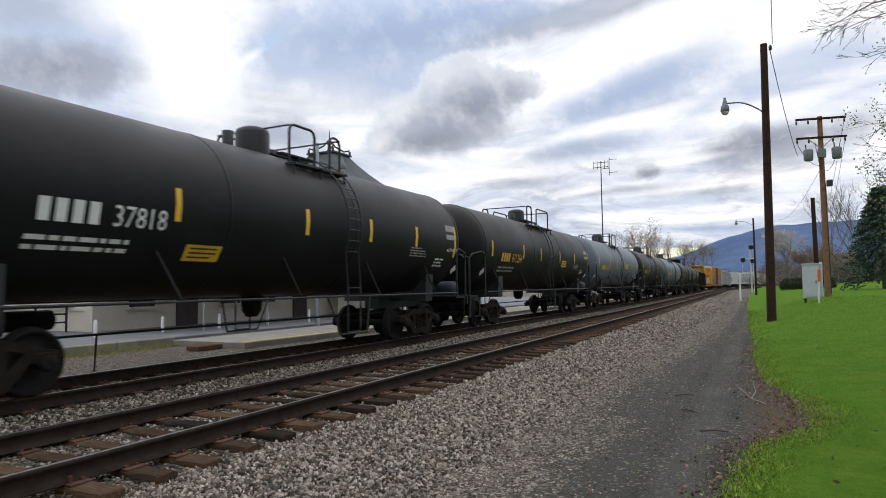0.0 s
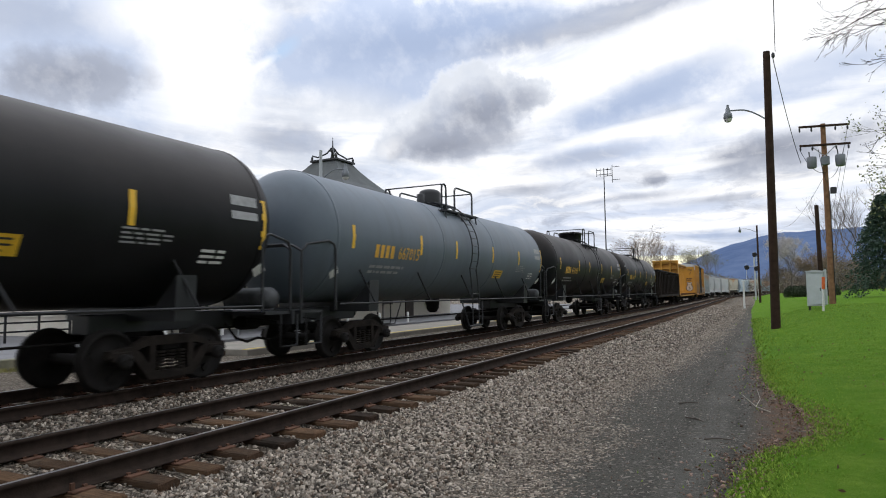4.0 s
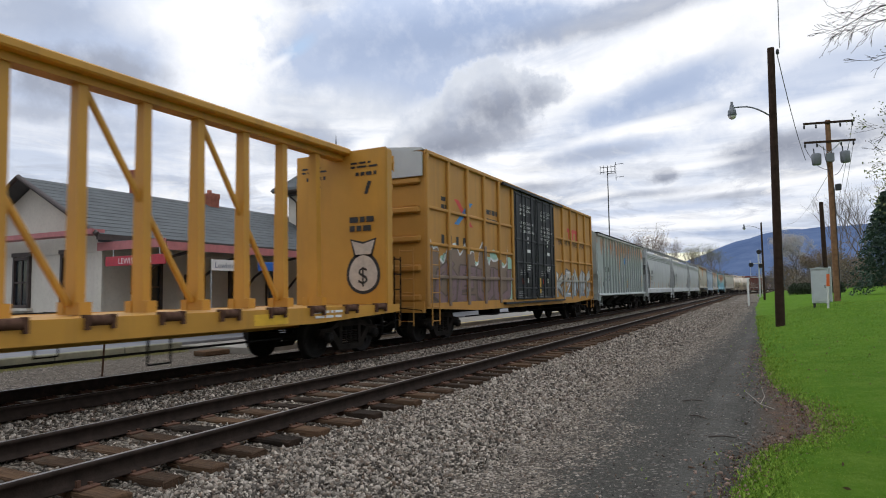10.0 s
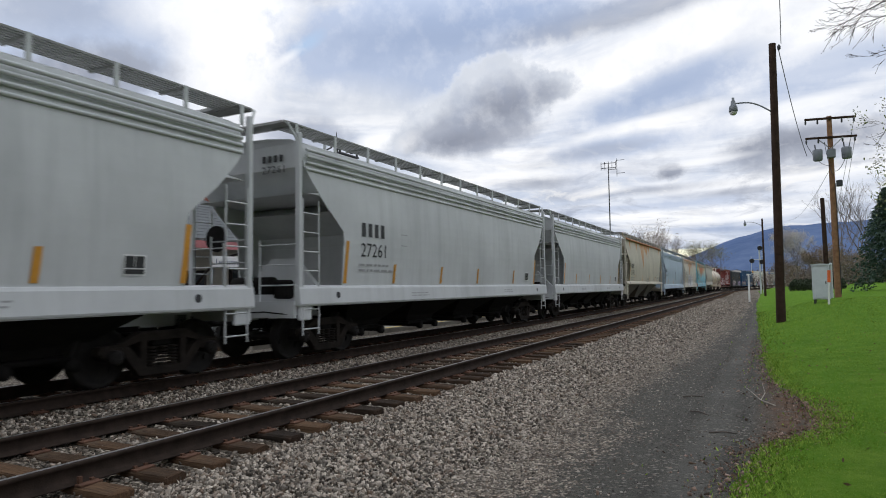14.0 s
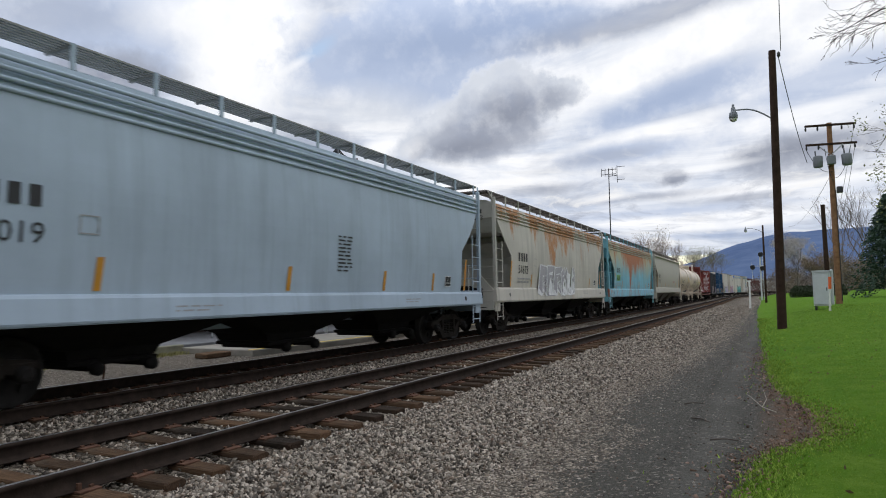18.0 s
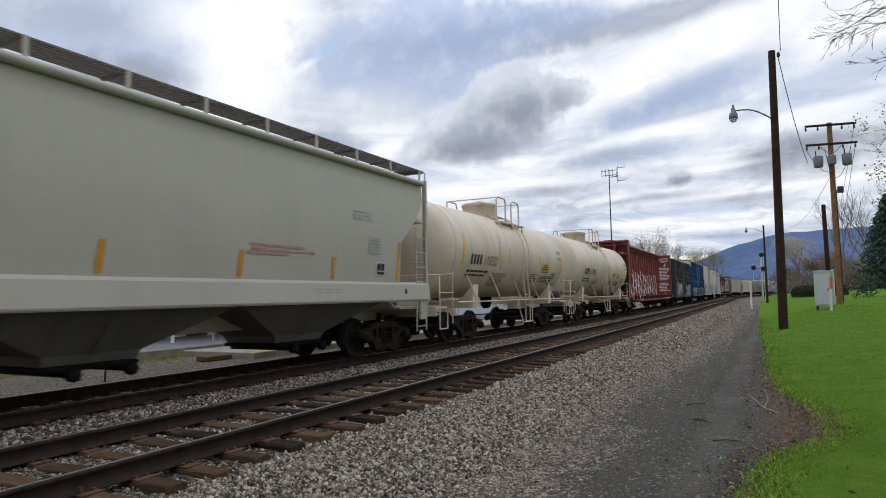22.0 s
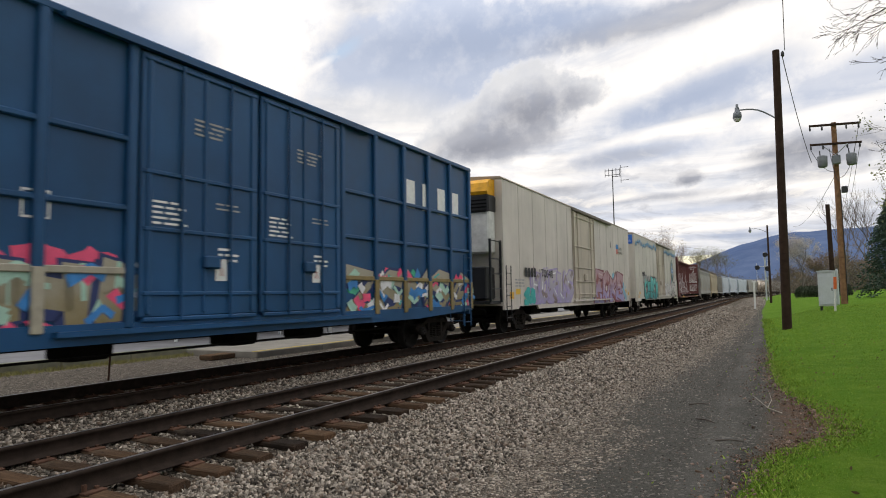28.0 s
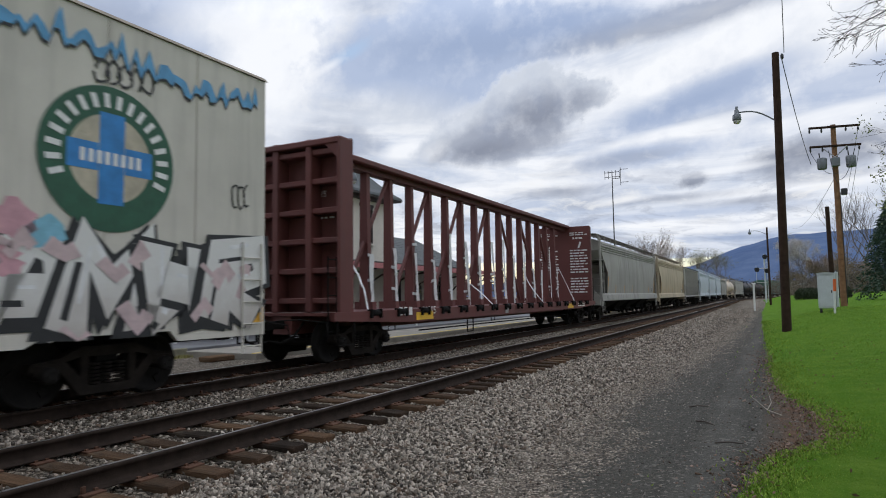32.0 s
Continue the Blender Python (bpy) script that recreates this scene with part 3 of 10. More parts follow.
def rail_mesh(side, ss, top_only=False):
    prof = [(-0.024, 0.001), (-0.018, 0.0035), (0.008, 0.0035), (0.014, 0.001)] if top_only else RAIL
    V = []
    for s in ss:
        x, y, th = line(s)
        V += [(x + (side + q) * math.cos(th), y - (side + q) * math.sin(th), z) for q, z in prof]
    k = len(prof)
    i = np.arange(len(V)).reshape(-1, k)
    if top_only:
        f = np.stack([i[:-1, :-1], i[:-1, 1:], i[1:, 1:], i[1:, :-1]], -1).reshape(-1, 4)
    else:
        j = np.roll(i, -1, axis=1)
        f = np.stack([i[:-1], j[:-1], j[1:], i[1:]], -1).reshape(-1, 4)
    return arrays("rail", V, f, M_RAILHEAD if top_only else M_RAIL)


def tie_material():
    m = Mat("weathered_tie_wood")
    r = m.put("ShaderNodeObjectInfo").outputs["Random"]
    g = m.noise(1.0, 5, 0.7, m.co((3, 34, 30)))
    n = m.noise(5, 4, 0.6, m.co())
    col = m.mix(r, (0.026, 0.02, 0.0155), (0.14, 0.084, 0.048))
    col = m.mix(m.ramp(g, 0.4, 0.7, 0, 0.8), col, (0.018, 0.014, 0.011))
    col = m.mix(m.ramp(n, 0.5, 0.75, 0, 0.45), col, (0.15, 0.118, 0.085))
    col = m.mix(m.ramp(m.noise(2.2, 5, 0.65, m.co()), 0.5, 0.7, 0, 0.5), col, (0.12, 0.06, 0.034))
    m.b.inputs["Specular IOR Level"].default_value = 0.08
    m.base(col).rough(0.95).bump(g, 0.8, 0.025)
    return m.m


M_TIE = tie_material()


def tie_geo(seed):
    g = Geo()
    rnd = random.Random(seed)
    g.box((0, 0, 0), (2.62, 0.225, 0.16), None, 0.014)
    g.v = [(x + rnd.uniform(-0.01, 0.01), y + rnd.uniform(-0.008, 0.008), z + rnd.uniform(-0.006, 0.004)) for x, y, z in g.v]
    return g


TIE_MESHES = [tie_geo(i).mesh("tie", M_TIE) for i in range(6)]


def track(side, name, label, seed):
    rnd = random.Random(seed)
    near = np.concatenate([np.arange(-600, -10, 30.0), np.arange(-10, 140, 3.0), np.arange(140, 640, 6.0)])
    ob = tagged(root(name, label, "track"), kind="structure")
    for q in (-0.753, 0.753):
        r = part("rail", rail_mesh(side + q, near), None, ob, "rusty steel rail with a bright worn top")
        part("railhead", rail_mesh(side + q, near, True), None, r, "polished running surface")
    plates, spikes, far = Geo(), Geo(), Geo()
    s, count = -6.0, 0
    while s < 330:
        d = side + rnd.uniform(-0.04, 0.05)
        x, y, th = line(s)
        m = pose(x + d * math.cos(th), y - d * math.sin(th), -0.19 - 0.08 + rnd.uniform(-0.012, 0.006), 0, rnd.uniform(-0.4, 0.4), -math.degrees(th) + rnd.uniform(-1.3, 1.3))
        if count < 150:
            t = new("tie", TIE_MESHES[rnd.randrange(6)])
            t.parent, t.matrix_basis = ob, m
            for q in (-0.753, 0.753):
                pm = m @ pose(q, 0, 0.089, 0, 0, 0)
                plates.box((0, 0, 0), (0.36, 0.2, 0.02), pm, 0.004)
                for i, j in ((-0.105, -0.05), (-0.105, 0.06), (0.105, 0.05), (0.105, -0.06)):
                    h = 0.022 + (0.035 if rnd.random() < 0.04 else 0)
                    spikes.box((i, j, h / 2 + 0.008), (0.03, 0.032, h), pm)
        else:
            far.box((0, 0, 0), (2.62, 0.225, 0.16), m)
        s += 0.545 + rnd.uniform(-0.05, 0.05)
        count += 1
    part("tie_plate", plates, M_PLATE, ob)["kind"] = "stuff"
    part("spike", spikes, M_PLATE, ob)["kind"] = "stuff"
    part("distant_tie", far, M_TIE, ob)["kind"] = "stuff"
    return ob


track(NEAR_X, "track_near", "empty railway track on weathered wooden ties", 3)
track(FAR_X, "track_far", "railway track that carries the freight train", 4)


# ---- loose stones ----
def stones(name, spots, sizes, mat, label, seed):
    """Broken angular stones: blocks with every corner knocked about."""
    rng = np.random.default_rng(seed)
    cube = np.array([(-1, -1, -1), (1, -1, -1), (1, 1, -1), (-1, 1, -1), (-1, -1, 1), (1, -1, 1), (1, 1, 1), (-1, 1, 1)]) * 0.72
    tri = np.array([(0, 2, 1), (0, 3, 2), (4, 5, 6), (4, 6, 7), (0, 1, 5), (0, 5, 4), (1, 2, 6), (1, 6, 5), (2, 3, 7), (2, 7, 6), (3, 0, 4), (3, 4, 7)])
    n = len(spots)
    shapes = cube[None] * rng.uniform([0.85, 0.55, 0.3], [1.5, 1.0, 0.65], (40, 1, 3)) + rng.uniform(-0.3, 0.3, (40, 8, 3))
    shapes[:, 4:, :2] *= rng.uniform(0.4, 1.0, (40, 1, 2))
    a = rng.normal(size=(n, 4))
    a /= np.linalg.norm(a, axis=1, keepdims=True)
    w, x, y, z = a.T
    R = np.stack([np.stack([1 - 2 * (y * y + z * z), 2 * (x * y - z * w), 2 * (x * z + y * w)], -1),
                  np.stack([2 * (x * y + z * w), 1 - 2 * (x * x + z * z), 2 * (y * z - x * w)], -1),
                  np.stack([2 * (x * z - y * w), 2 * (y * z + x * w), 1 - 2 * (x * x + y * y)], -1)], -2)
    V = np.einsum("nij,nkj->nki", R, shapes[rng.integers(0, 40, n)]) * np.asarray(sizes)[:, None, None] + np.asarray(spots)[:, None, :]
    F = (tri[None] + 8 * np.arange(n)[:, None, None]).reshape(-1, 3)
    return tagged(new(name, arrays(name, V.reshape(-1, 3), F, mat)), label, "stones", kind="stuff")


def scatter():
    rng = np.random.default_rng(5)
    spots, sizes = [], []
    # shoulder of the near track and the strip beside it, smaller and sparser towards the path
    for y0, y1, n, r0, r1 in ((2.0, 7, 42000, 0.017, 0.04), (7, 12, 36000, 0.018, 0.042), (12, 20, 28000, 0.021, 0.046), (20, 40, 24000, 0.03, 0.06), (40, 80, 15000, 0.05, 0.085)):
        y = rng.uniform(y0, y1, n)
        q = 1.2 + 4.9 * rng.beta(1.05, 1.55, n)
        x = NEAR_X + q + sway(y)
        z = np.maximum(bed_z(x - sway(y)), ground_z(x, y) - 0.02)
        z = np.where(q > 2.4, ground_z(x, y) - 0.01, z)
        rim = np.interp(y, [5, 7, 10, 13, 17, 25, 40], [-1.6, -1.7, -2.1, -1.8, -1.5, -1.1, -1.1]) - NEAR_X
        keep = rng.uniform(size=n) < np.interp(q - rim, [-1.2, -0.3, 0.3, 0.9], [1, 0.75, 0.3, 0.06])
        r = 0.72 * rng.uniform(r0, r1, n) * np.interp(q, [1.2, 2.9, 3.8, 5.4], [1, 1, 0.7, 0.42]) * rng.choice([0.7, 1.0, 1.25], n)
        spots.append(np.stack([x, y, z + r * 0.3], -1)[keep])
        sizes.append(r[keep])
    # between the rails, between the tracks and beyond the far one
    for lo, hi, n, lift in ((NEAR_X - 1.25, NEAR_X + 1.3, 11000, 0.0), (FAR_X + 1.0, NEAR_X - 1.0, 15000, 0.25), (FAR_X - 1.0, FAR_X + 1.0, 4000, 0.0), (FAR_X - 3.2, FAR_X - 1.1, 7000, 0.2)):
        y = rng.uniform(0.5, 30, n)
        x = rng.uniform(lo, hi, n)
        z = bed_z(x)
        r = rng.uniform(0.016, 0.036, n)
        spots.append(np.stack([x + sway(y), y, z + r * lift], -1))
        sizes.append(r)
    stones("ballast_stones", np.concatenate(spots), np.concatenate(sizes), stone_material("broken_ballast_stone", (0.045, 0.038, 0.031), (0.6, 0.525, 0.43)),
           "loose crushed grey-brown ballast stones beside the rails", 11)
    n = 9000
    y = 2 + 24 * rng.beta(1.0, 1.4, n)
    x = -3.0 + 3.1 * rng.beta(1.0, 1.7, n)
    r = rng.uniform(0.005, 0.015, n)
    stones("path_pebbles", np.stack([x, y, ground_z(x, y) + r * 0.3], -1), r, stone_material("small_path_pebble", (0.05, 0.045, 0.04), (0.34, 0.31, 0.27)),
           "small grey pebbles on the cinder path", 12)
    # crumbs of soil, bark and husks along the ragged edge of the lawn
    n = 3200
    y = 4.2 + 16 * rng.beta(1.1, 1.5, n)
    x = lawn_edge(y) + 0.08 - 0.32 * rng.exponential(0.6, n)
    r = rng.uniform(0.006, 0.019, n) * rng.choice([0.6, 1.0, 1.3], n)
    stones("soil_crumbs", np.stack([x, y, ground_z(x, y) + r * 0.3], -1), r, stone_material("soil_and_husks", (0.05, 0.035, 0.025), (0.36, 0.25, 0.2)),
           "brown crumbs of soil and husks along the lawn edge", 13)


scatter()


def grass_material():
    m = Mat("grass_blades")
    g = m.put("ShaderNodeNewGeometry").outputs["Random Per Island"]
    col = m.mix(g, (0.08, 0.165, 0.018), (0.285, 0.4, 0.062))
    m.base(col).rough(0.7)
    m.b.inputs["Specular IOR Level"].default_value = 0.08
    return m.m


def grass():
    """Blades in tufts, thin at the ragged edge, a few reaching over the path."""
    rng = np.random.default_rng(8)
    P, H = [], []
    for y0, y1, n, w, tall in ((4, 9, 66000, 2.6, 0.78), (9, 16, 54000, 4.2, 0.92), (16, 40, 36000, 10, 1.4)):
        y = rng.uniform(y0, y1, n)
        u = w * rng.uniform(0, 1, n) ** 1.15 - np.where(rng.uniform(size=n) < 0.05, 0.16, 0.03) * rng.exponential(1.0, n)
        x = lawn_edge(y) + u
        clump = np.sin(x * 23 + 4 * np.sin(y * 9)) * np.sin(y * 19 + 3 * np.sin(x * 11))
        keep = rng.uniform(size=n) < 0.72 + 0.28 * clump
        x, y, clump = x[keep], y[keep], clump[keep]
        P.append(np.stack([x, y, ground_z(x, y) + 0.005], -1))
        H.append(rng.uniform(0.018, 0.05, len(x)) * tall * (1 + 0.35 * clump))
    P, H = np.concatenate(P), np.concatenate(H)
    n = len(P)
    a = rng.uniform(0, 2 * np.pi, n)
    wd = 0.0037 * rng.uniform(0.8, 1.6, n) * (1 + P[:, 1] / 10)
    side = np.stack([np.cos(a), np.sin(a), 0 * a], -1) * wd[:, None]
    lean = np.stack([rng.normal(0, 0.5, n), rng.normal(0, 0.5, n), np.ones(n)], -1) * H[:, None]
    V = np.stack([P - side, P + side, P + lean], 1).reshape(-1, 3)
    F = np.arange(3 * n).reshape(-1, 3)
    tagged(new("grass", arrays("grass", V, F, grass_material())), "short green blades of mown grass", "grass", kind="stuff")


grass()

# ---- cloud deck and far ridge ----
DECK = 250.0


def cloud_material():
    m = Mat("cloud_deck")
    t = m.t
    t.nodes.remove(m.b)
    p = m.co((1 / DECK, 1 / DECK, 1 / DECK), shift=(0, 0, 1))
    unit = m.put("ShaderNodeVectorMath", op="NORMALIZE")
    m.link(p, unit.inputs[0])
    w = unit.outputs[0]
    billow = m.noise(9.0, 9, 0.62, w)
    lumps = m.noise(22.0, 7, 0.6, w)
    band = m.noise(1.0, 8, 0.58, m.co((0.9 / DECK, 0.55 / DECK, 1)), 0.5)
    mp = m.put("ShaderNodeMapping")
    mp.inputs["Scale"].default_value = (2.4, 2.4, 11)
    m.link(w, mp.inputs["Vector"])
    streak = m.noise(1.6, 8, 0.6, mp.outputs[0], 0.6)
    rough_edge = m.math("ADD", m.math("MULTIPLY", m.math("SUBTRACT", billow, 0.5), 1.5), m.math("MULTIPLY", m.math("SUBTRACT", lumps, 0.5), 1.5))

    def dot(v):
        n = m.put("ShaderNodeVectorMath", op="DOT_PRODUCT")
        m.link(w, n.inputs[0])
        n.inputs[1].default_value = v
        return n.outputs["Value"]

    def oval(a, e, wide, high, turn, ragged):
        """Distance from the middle of a cloud at azimuth a and height e (degrees), 1 at its rim."""
        a, e = radians(a), radians(e)
        right = (math.cos(a), -math.sin(a), 0)
        up = (-math.sin(a) * math.sin(e), -math.cos(a) * math.sin(e), math.cos(e))
        c, s = math.cos(radians(turn)), math.sin(radians(turn))
        x = m.math("MULTIPLY", dot(tuple(c * p + s * q for p, q in zip(right, up))), 1 / math.radians(wide))
        y = m.math("MULTIPLY", dot(tuple(c * q - s * p for p, q in zip(right, up))), 1 / math.radians(high))
        d = m.math("SQRT", m.math("ADD", m.math("MULTIPLY", x, x), m.math("MULTIPLY", y, y)))
        front = dot((math.sin(a) * math.cos(e), math.cos(a) * math.cos(e), math.sin(e)))
        d = m.math("ADD", d, m.math("MULTIPLY", m.math("LESS_THAN", front, 0.3), 50))
        return m.math("ADD", d, m.math("MULTIPLY", rough_edge, ragged))

    tones = {"w": (1.04, 1.04, 1.05), "p": (0.7, 0.735, 0.8), "m": (0.5, 0.58, 0.75), "n": (0.36, 0.445, 0.63), "b": (0.42, 0.66, 0.95), "g": (0.38, 0.41, 0.49), "d": (0.215, 0.235, 0.3)}
    col = m.mix(m.ramp(streak, 0.36, 0.6), tones["w"], (0.62, 0.68, 0.8))
    col = m.mix(m.ramp(band, 0.5, 0.68, 0, 0.55), col, tones["g"])
    mp2 = m.put("ShaderNodeMapping")
    mp2.inputs["Scale"].default_value = (6.0, 6.0, 19)
    m.link(w, mp2.inputs["Vector"])
    puff = m.noise(1.5, 9, 0.62, mp2.outputs[0], 0.9)
    for tone, lo, hi, amount, ragged, args in CLOUDS:
        col = m.mix(m.ramp(oval(*args, ragged), hi, lo, 0, amount), col, tones[tone])
    low = m.ramp(dot((0, 0, 1)), 0.24, 0.12)
    col = m.mix(m.math("MULTIPLY", low, m.ramp(puff, 0.56, 0.66, 0, 0.75)), col, (1.0, 0.98, 0.95))
    col = m.mix(m.math("MULTIPLY", low, m.ramp(puff, 0.47, 0.36, 0, 0.65)), col, tones["g"])
    col = m.mix(m.ramp(lumps, 0.5, 0.75, 0, 0.2), col, tones["w"])
    col = m.mix(m.ramp(billow, 0.5, 0.3, 0, 0.25), col, tones["n"])
    # an overcast sky is brighter towards the zenith and dims away from the sun
    zen = m.ramp(dot((0, 0, 1)), 0.38, 0.85, 1.0, 2.2)
    zen = m.math("MULTIPLY", zen, m.ramp(dot((-0.5, 0.87, 0)), -0.7, 0.5, 0.68, 1.0))
    em = m.put("ShaderNodeEmission")
    m.link(col, em.inputs[0])
    m.link(zen, em.inputs[1])
    m.link(em.outputs[0], t.nodes["Material Output"].inputs[0])
    m.m.cycles.emission_sampling = "NONE"
    return m.m


# tone, inner and outer edge, strength, raggedness, (azimuth, height, half width, half height) in degrees
CLOUDS = [
    ('m', 0.5, 1.1, 0.85, 0.3, (-58.2, 20.1, 14.27, 9.23, 0)),
    ('g', 0.3, 1.1, 0.4, 0.4, (-60.1, 21.4, 7.14, 1.94, 10)),
    ('w', 0.45, 1.05, 1, 0.45, (-44.8, 20.6, 5.95, 8.26, -25)),
    ('w', 0.3, 1.1, 0.8, 0.4, (-48.9, 22.8, 5.71, 2.92, 0)),
    ('g', 0.6, 1, 0.85, 0.5, (-55.8, 17.3, 6.66, 2.67, 8)),
    ('d', 0.2, 1.1, 0.45, 0.5, (-56.6, 17.4, 4.28, 1.46, 10)),
    ('g', 0.3, 1.1, 0.6, 0.5, (-59.3, 14.1, 7.14, 1.07, 0)),
    ('m', 0.72, 1, 0.97, 0.4, (-29.6, 21.6, 12.85, 5.83, 8)),
    ('n', 0.3, 1.1, 0.75, 0.5, (-25.4, 22.9, 9.99, 2.92, 8)),
    ('b', 0.2, 1.1, 0.35, 0.9, (-38.9, 21.4, 2.14, 0.68, 35)),
    ('w', 0.2, 1.1, 0.7, 0.6, (-40.7, 20.1, 1.52, 0.44, 35)),
    ('p', 0.3, 1.1, 0.8, 0.5, (-34.0, 16.5, 8.09, 2.43, -5)),
    ('g', 0.4, 1.05, 0.75, 0.45, (-9.1, 23.2, 14.27, 1.65, 6)),
    ('n', 0.3, 1.1, 0.5, 0.5, (-17.0, 23.7, 9.52, 1.94, 5)),
    ('w', 0.5, 1.05, 1, 0.45, (-6.5, 20.1, 15.70, 2.53, 17)),
    ('w', 0.5, 1.1, 0.9, 0.4, (6.1, 19.7, 7.61, 2.92, 10)),
    ('m', 0.4, 1.05, 0.9, 0.55, (-6.3, 16.4, 9.75, 2.04, 15)),
    ('n', 0.2, 1.1, 0.6, 0.5, (-7.7, 16.2, 6.66, 1.07, 15)),
    ('m', 0.4, 1.05, 0.75, 0.5, (4.7, 16.3, 8.09, 2.43, 10)),
    ('w', 0.4, 1.1, 0.85, 0.5, (-9.2, 13.8, 8.56, 0.73, 10)),
    ('w', 0.3, 1.1, 0.7, 0.5, (1.8, 13.8, 9.52, 0.63, 8)),
    ('g', 0.55, 1.03, 0.9, 0.5, (3.1, 10.9, 8.09, 1.94, 4)),
    ('d', 0.2, 1.1, 0.55, 0.5, (2.0, 11.2, 4.76, 1.07, 4)),
    ('m', 0.4, 1.1, 0.8, 0.5, (-9.8, 12.2, 7.61, 1.17, 5)),
    ('g', 0.3, 1.1, 0.5, 0.5, (-12.7, 11.9, 5.23, 0.68, 5)),
    ('g', 0.4, 1, 0.6, 0.5, (-38.1, 13.7, 4.28, 1.65, 0)),
    ('w', 0.4, 1.05, 0.9, 0.45, (-32.8, 13.3, 2.38, 1.26, 20)),
    ('p', 0.3, 1.1, 0.8, 0.4, (-38.1, 12.0, 9.52, 0.78, 0)),
    ('w', 0.7, 1.02, 0.3, 0.9, (-27.5, 15.1, 5.1, 2.3, 25)),
    ('w', 0.75, 1.0, 0.45, 0.9, (-21.2, 17.9, 4.95, 3.3, 10)),
    ('w', 0.6, 1.02, 0.8, 0.9, (-16.2, 18.1, 3.1, 1.5, 6)),
    ('p', 0.7, 1.02, 0.9, 0.95, (-27.3, 14.8, 5.2, 2.3, 25)),
    ('p', 0.78, 1, 0.95, 0.95, (-21.4, 17.3, 4.8, 3.3, 14)),
    ('p', 0.7, 1, 0.95, 0.95, (-16.8, 17.7, 2.9, 1.4, 8)),
    ('w', 0.3, 1.1, 0.9, 0.7, (-29.8, 13.2, 1.5, 0.9, 30)),
    ('g', 0.6, 1.05, 0.85, 0.45, (-23.5, 13.7, 5.95, 2.04, 10)),
    ('g', 0.35, 1.05, 0.85, 0.5, (-21.3, 16.5, 5.33, 2.53, 14)),
    ('g', 0.3, 1.1, 0.75, 0.5, (-27.3, 14.0, 4.38, 1.65, 22)),
    ('g', 0.3, 1.1, 0.7, 0.5, (-17.1, 17.3, 2.47, 1.07, 0)),
    ('d', 0.2, 1.1, 0.55, 0.5, (-20.8, 16.1, 4.28, 1.65, 14)),
    ('d', 0.2, 1.1, 0.6, 0.5, (-25.3, 13.2, 5.33, 1.17, 12)),
    ('g', 0.55, 1.03, 0.95, 1.0, (-7.0, 9.65, 2.4, 0.95, 9)),
    ('d', 0.2, 1.1, 0.45, 0.9, (-7.3, 9.35, 1.9, 0.5, 6)),
    ('w', 0.3, 1.1, 0.9, 0.35, (-0.7, 8.4, 11.42, 0.58, 3)),
    ('w', 0.3, 1.1, 0.7, 0.4, (-4.2, 10.3, 4.28, 0.44, 5)),
    ('g', 0.3, 1.1, 0.65, 0.4, (-10.0, 8.2, 9.52, 0.49, 2)),
    ('g', 0.4, 1.1, 0.7, 0.4, (-1.1, 7.6, 3.81, 0.49, 2)),
    ('m', 0.3, 1.1, 0.7, 0.4, (-8.7, 6.8, 13.32, 0.58, 2)),
    ('w', 0.3, 1.1, 0.7, 0.4, (-12.9, 8.3, 3.33, 0.39, 4)),
    ('w', 0.3, 1.1, 0.9, 0.3, (-4.7, 5.4, 8.09, 0.39, 2)),
    ('g', 0.3, 1.1, 0.6, 0.5, (3.8, 9.1, 5.23, 0.58, 3)),
    ('g', 0.3, 1.1, 0.6, 0.5, (-17.8, 9.3, 4.28, 0.58, 3)),
    ('w', 0.3, 1.1, 0.7, 0.5, (-20.8, 10.1, 4.28, 0.44, 3)),
    ('n', 0.3, 1.1, 0.6, 0.3, (-2.6, 4.6, 7.14, 0.34, 0))]


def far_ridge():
    m = Mat("haze_blue_ridge")
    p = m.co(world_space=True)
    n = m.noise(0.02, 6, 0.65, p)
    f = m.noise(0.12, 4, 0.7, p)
    # distance haze is mixed into these blue base colours of the woods
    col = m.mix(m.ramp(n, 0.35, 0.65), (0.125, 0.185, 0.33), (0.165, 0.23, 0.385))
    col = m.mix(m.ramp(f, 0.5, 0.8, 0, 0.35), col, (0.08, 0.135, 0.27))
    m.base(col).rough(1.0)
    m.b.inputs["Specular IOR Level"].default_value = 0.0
    az = np.radians(np.linspace(-75, 60, 140))
    h = np.interp(np.degrees(az), [-75, -24, -12, -6.3, -4.6, -2.3, 0, 1.8, 4, 8, 28, 60], [0.02, 0.02, 0.026, 0.0385, 0.05, 0.066, 0.0765, 0.0802, 0.0812, 0.0808, 0.066, 0.03])
    V = []
    for a, t in zip(az, h):
        t = t + 0.0016 * noise.noise((a * 30, 0, 0)) + 0.0008 * noise.noise((a * 120, 3, 0))
        for k, D in enumerate((1500, 1700, 1950, 2250)):
            V.append((D * math.sin(a), D * math.cos(a), 1.4 + (D * t) * (0, 0.5, 0.85, 1.0)[k] - (8 if k == 0 else 0)))
    i = np.arange(len(V)).reshape(-1, 4)
    F = np.stack([i[:-1, :-1], i[1:, :-1], i[1:, 1:], i[:-1, 1:]], -1).reshape(-1, 4)
    tagged(new("backdrop", arrays("backdrop", V, F, m.m, True)), "wooded mountain ridge on the horizon, its distance haze painted blue", "mountain", kind="structure")


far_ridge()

# ---- railway cars: shared running gear ----
WHEEL_R = 0.457


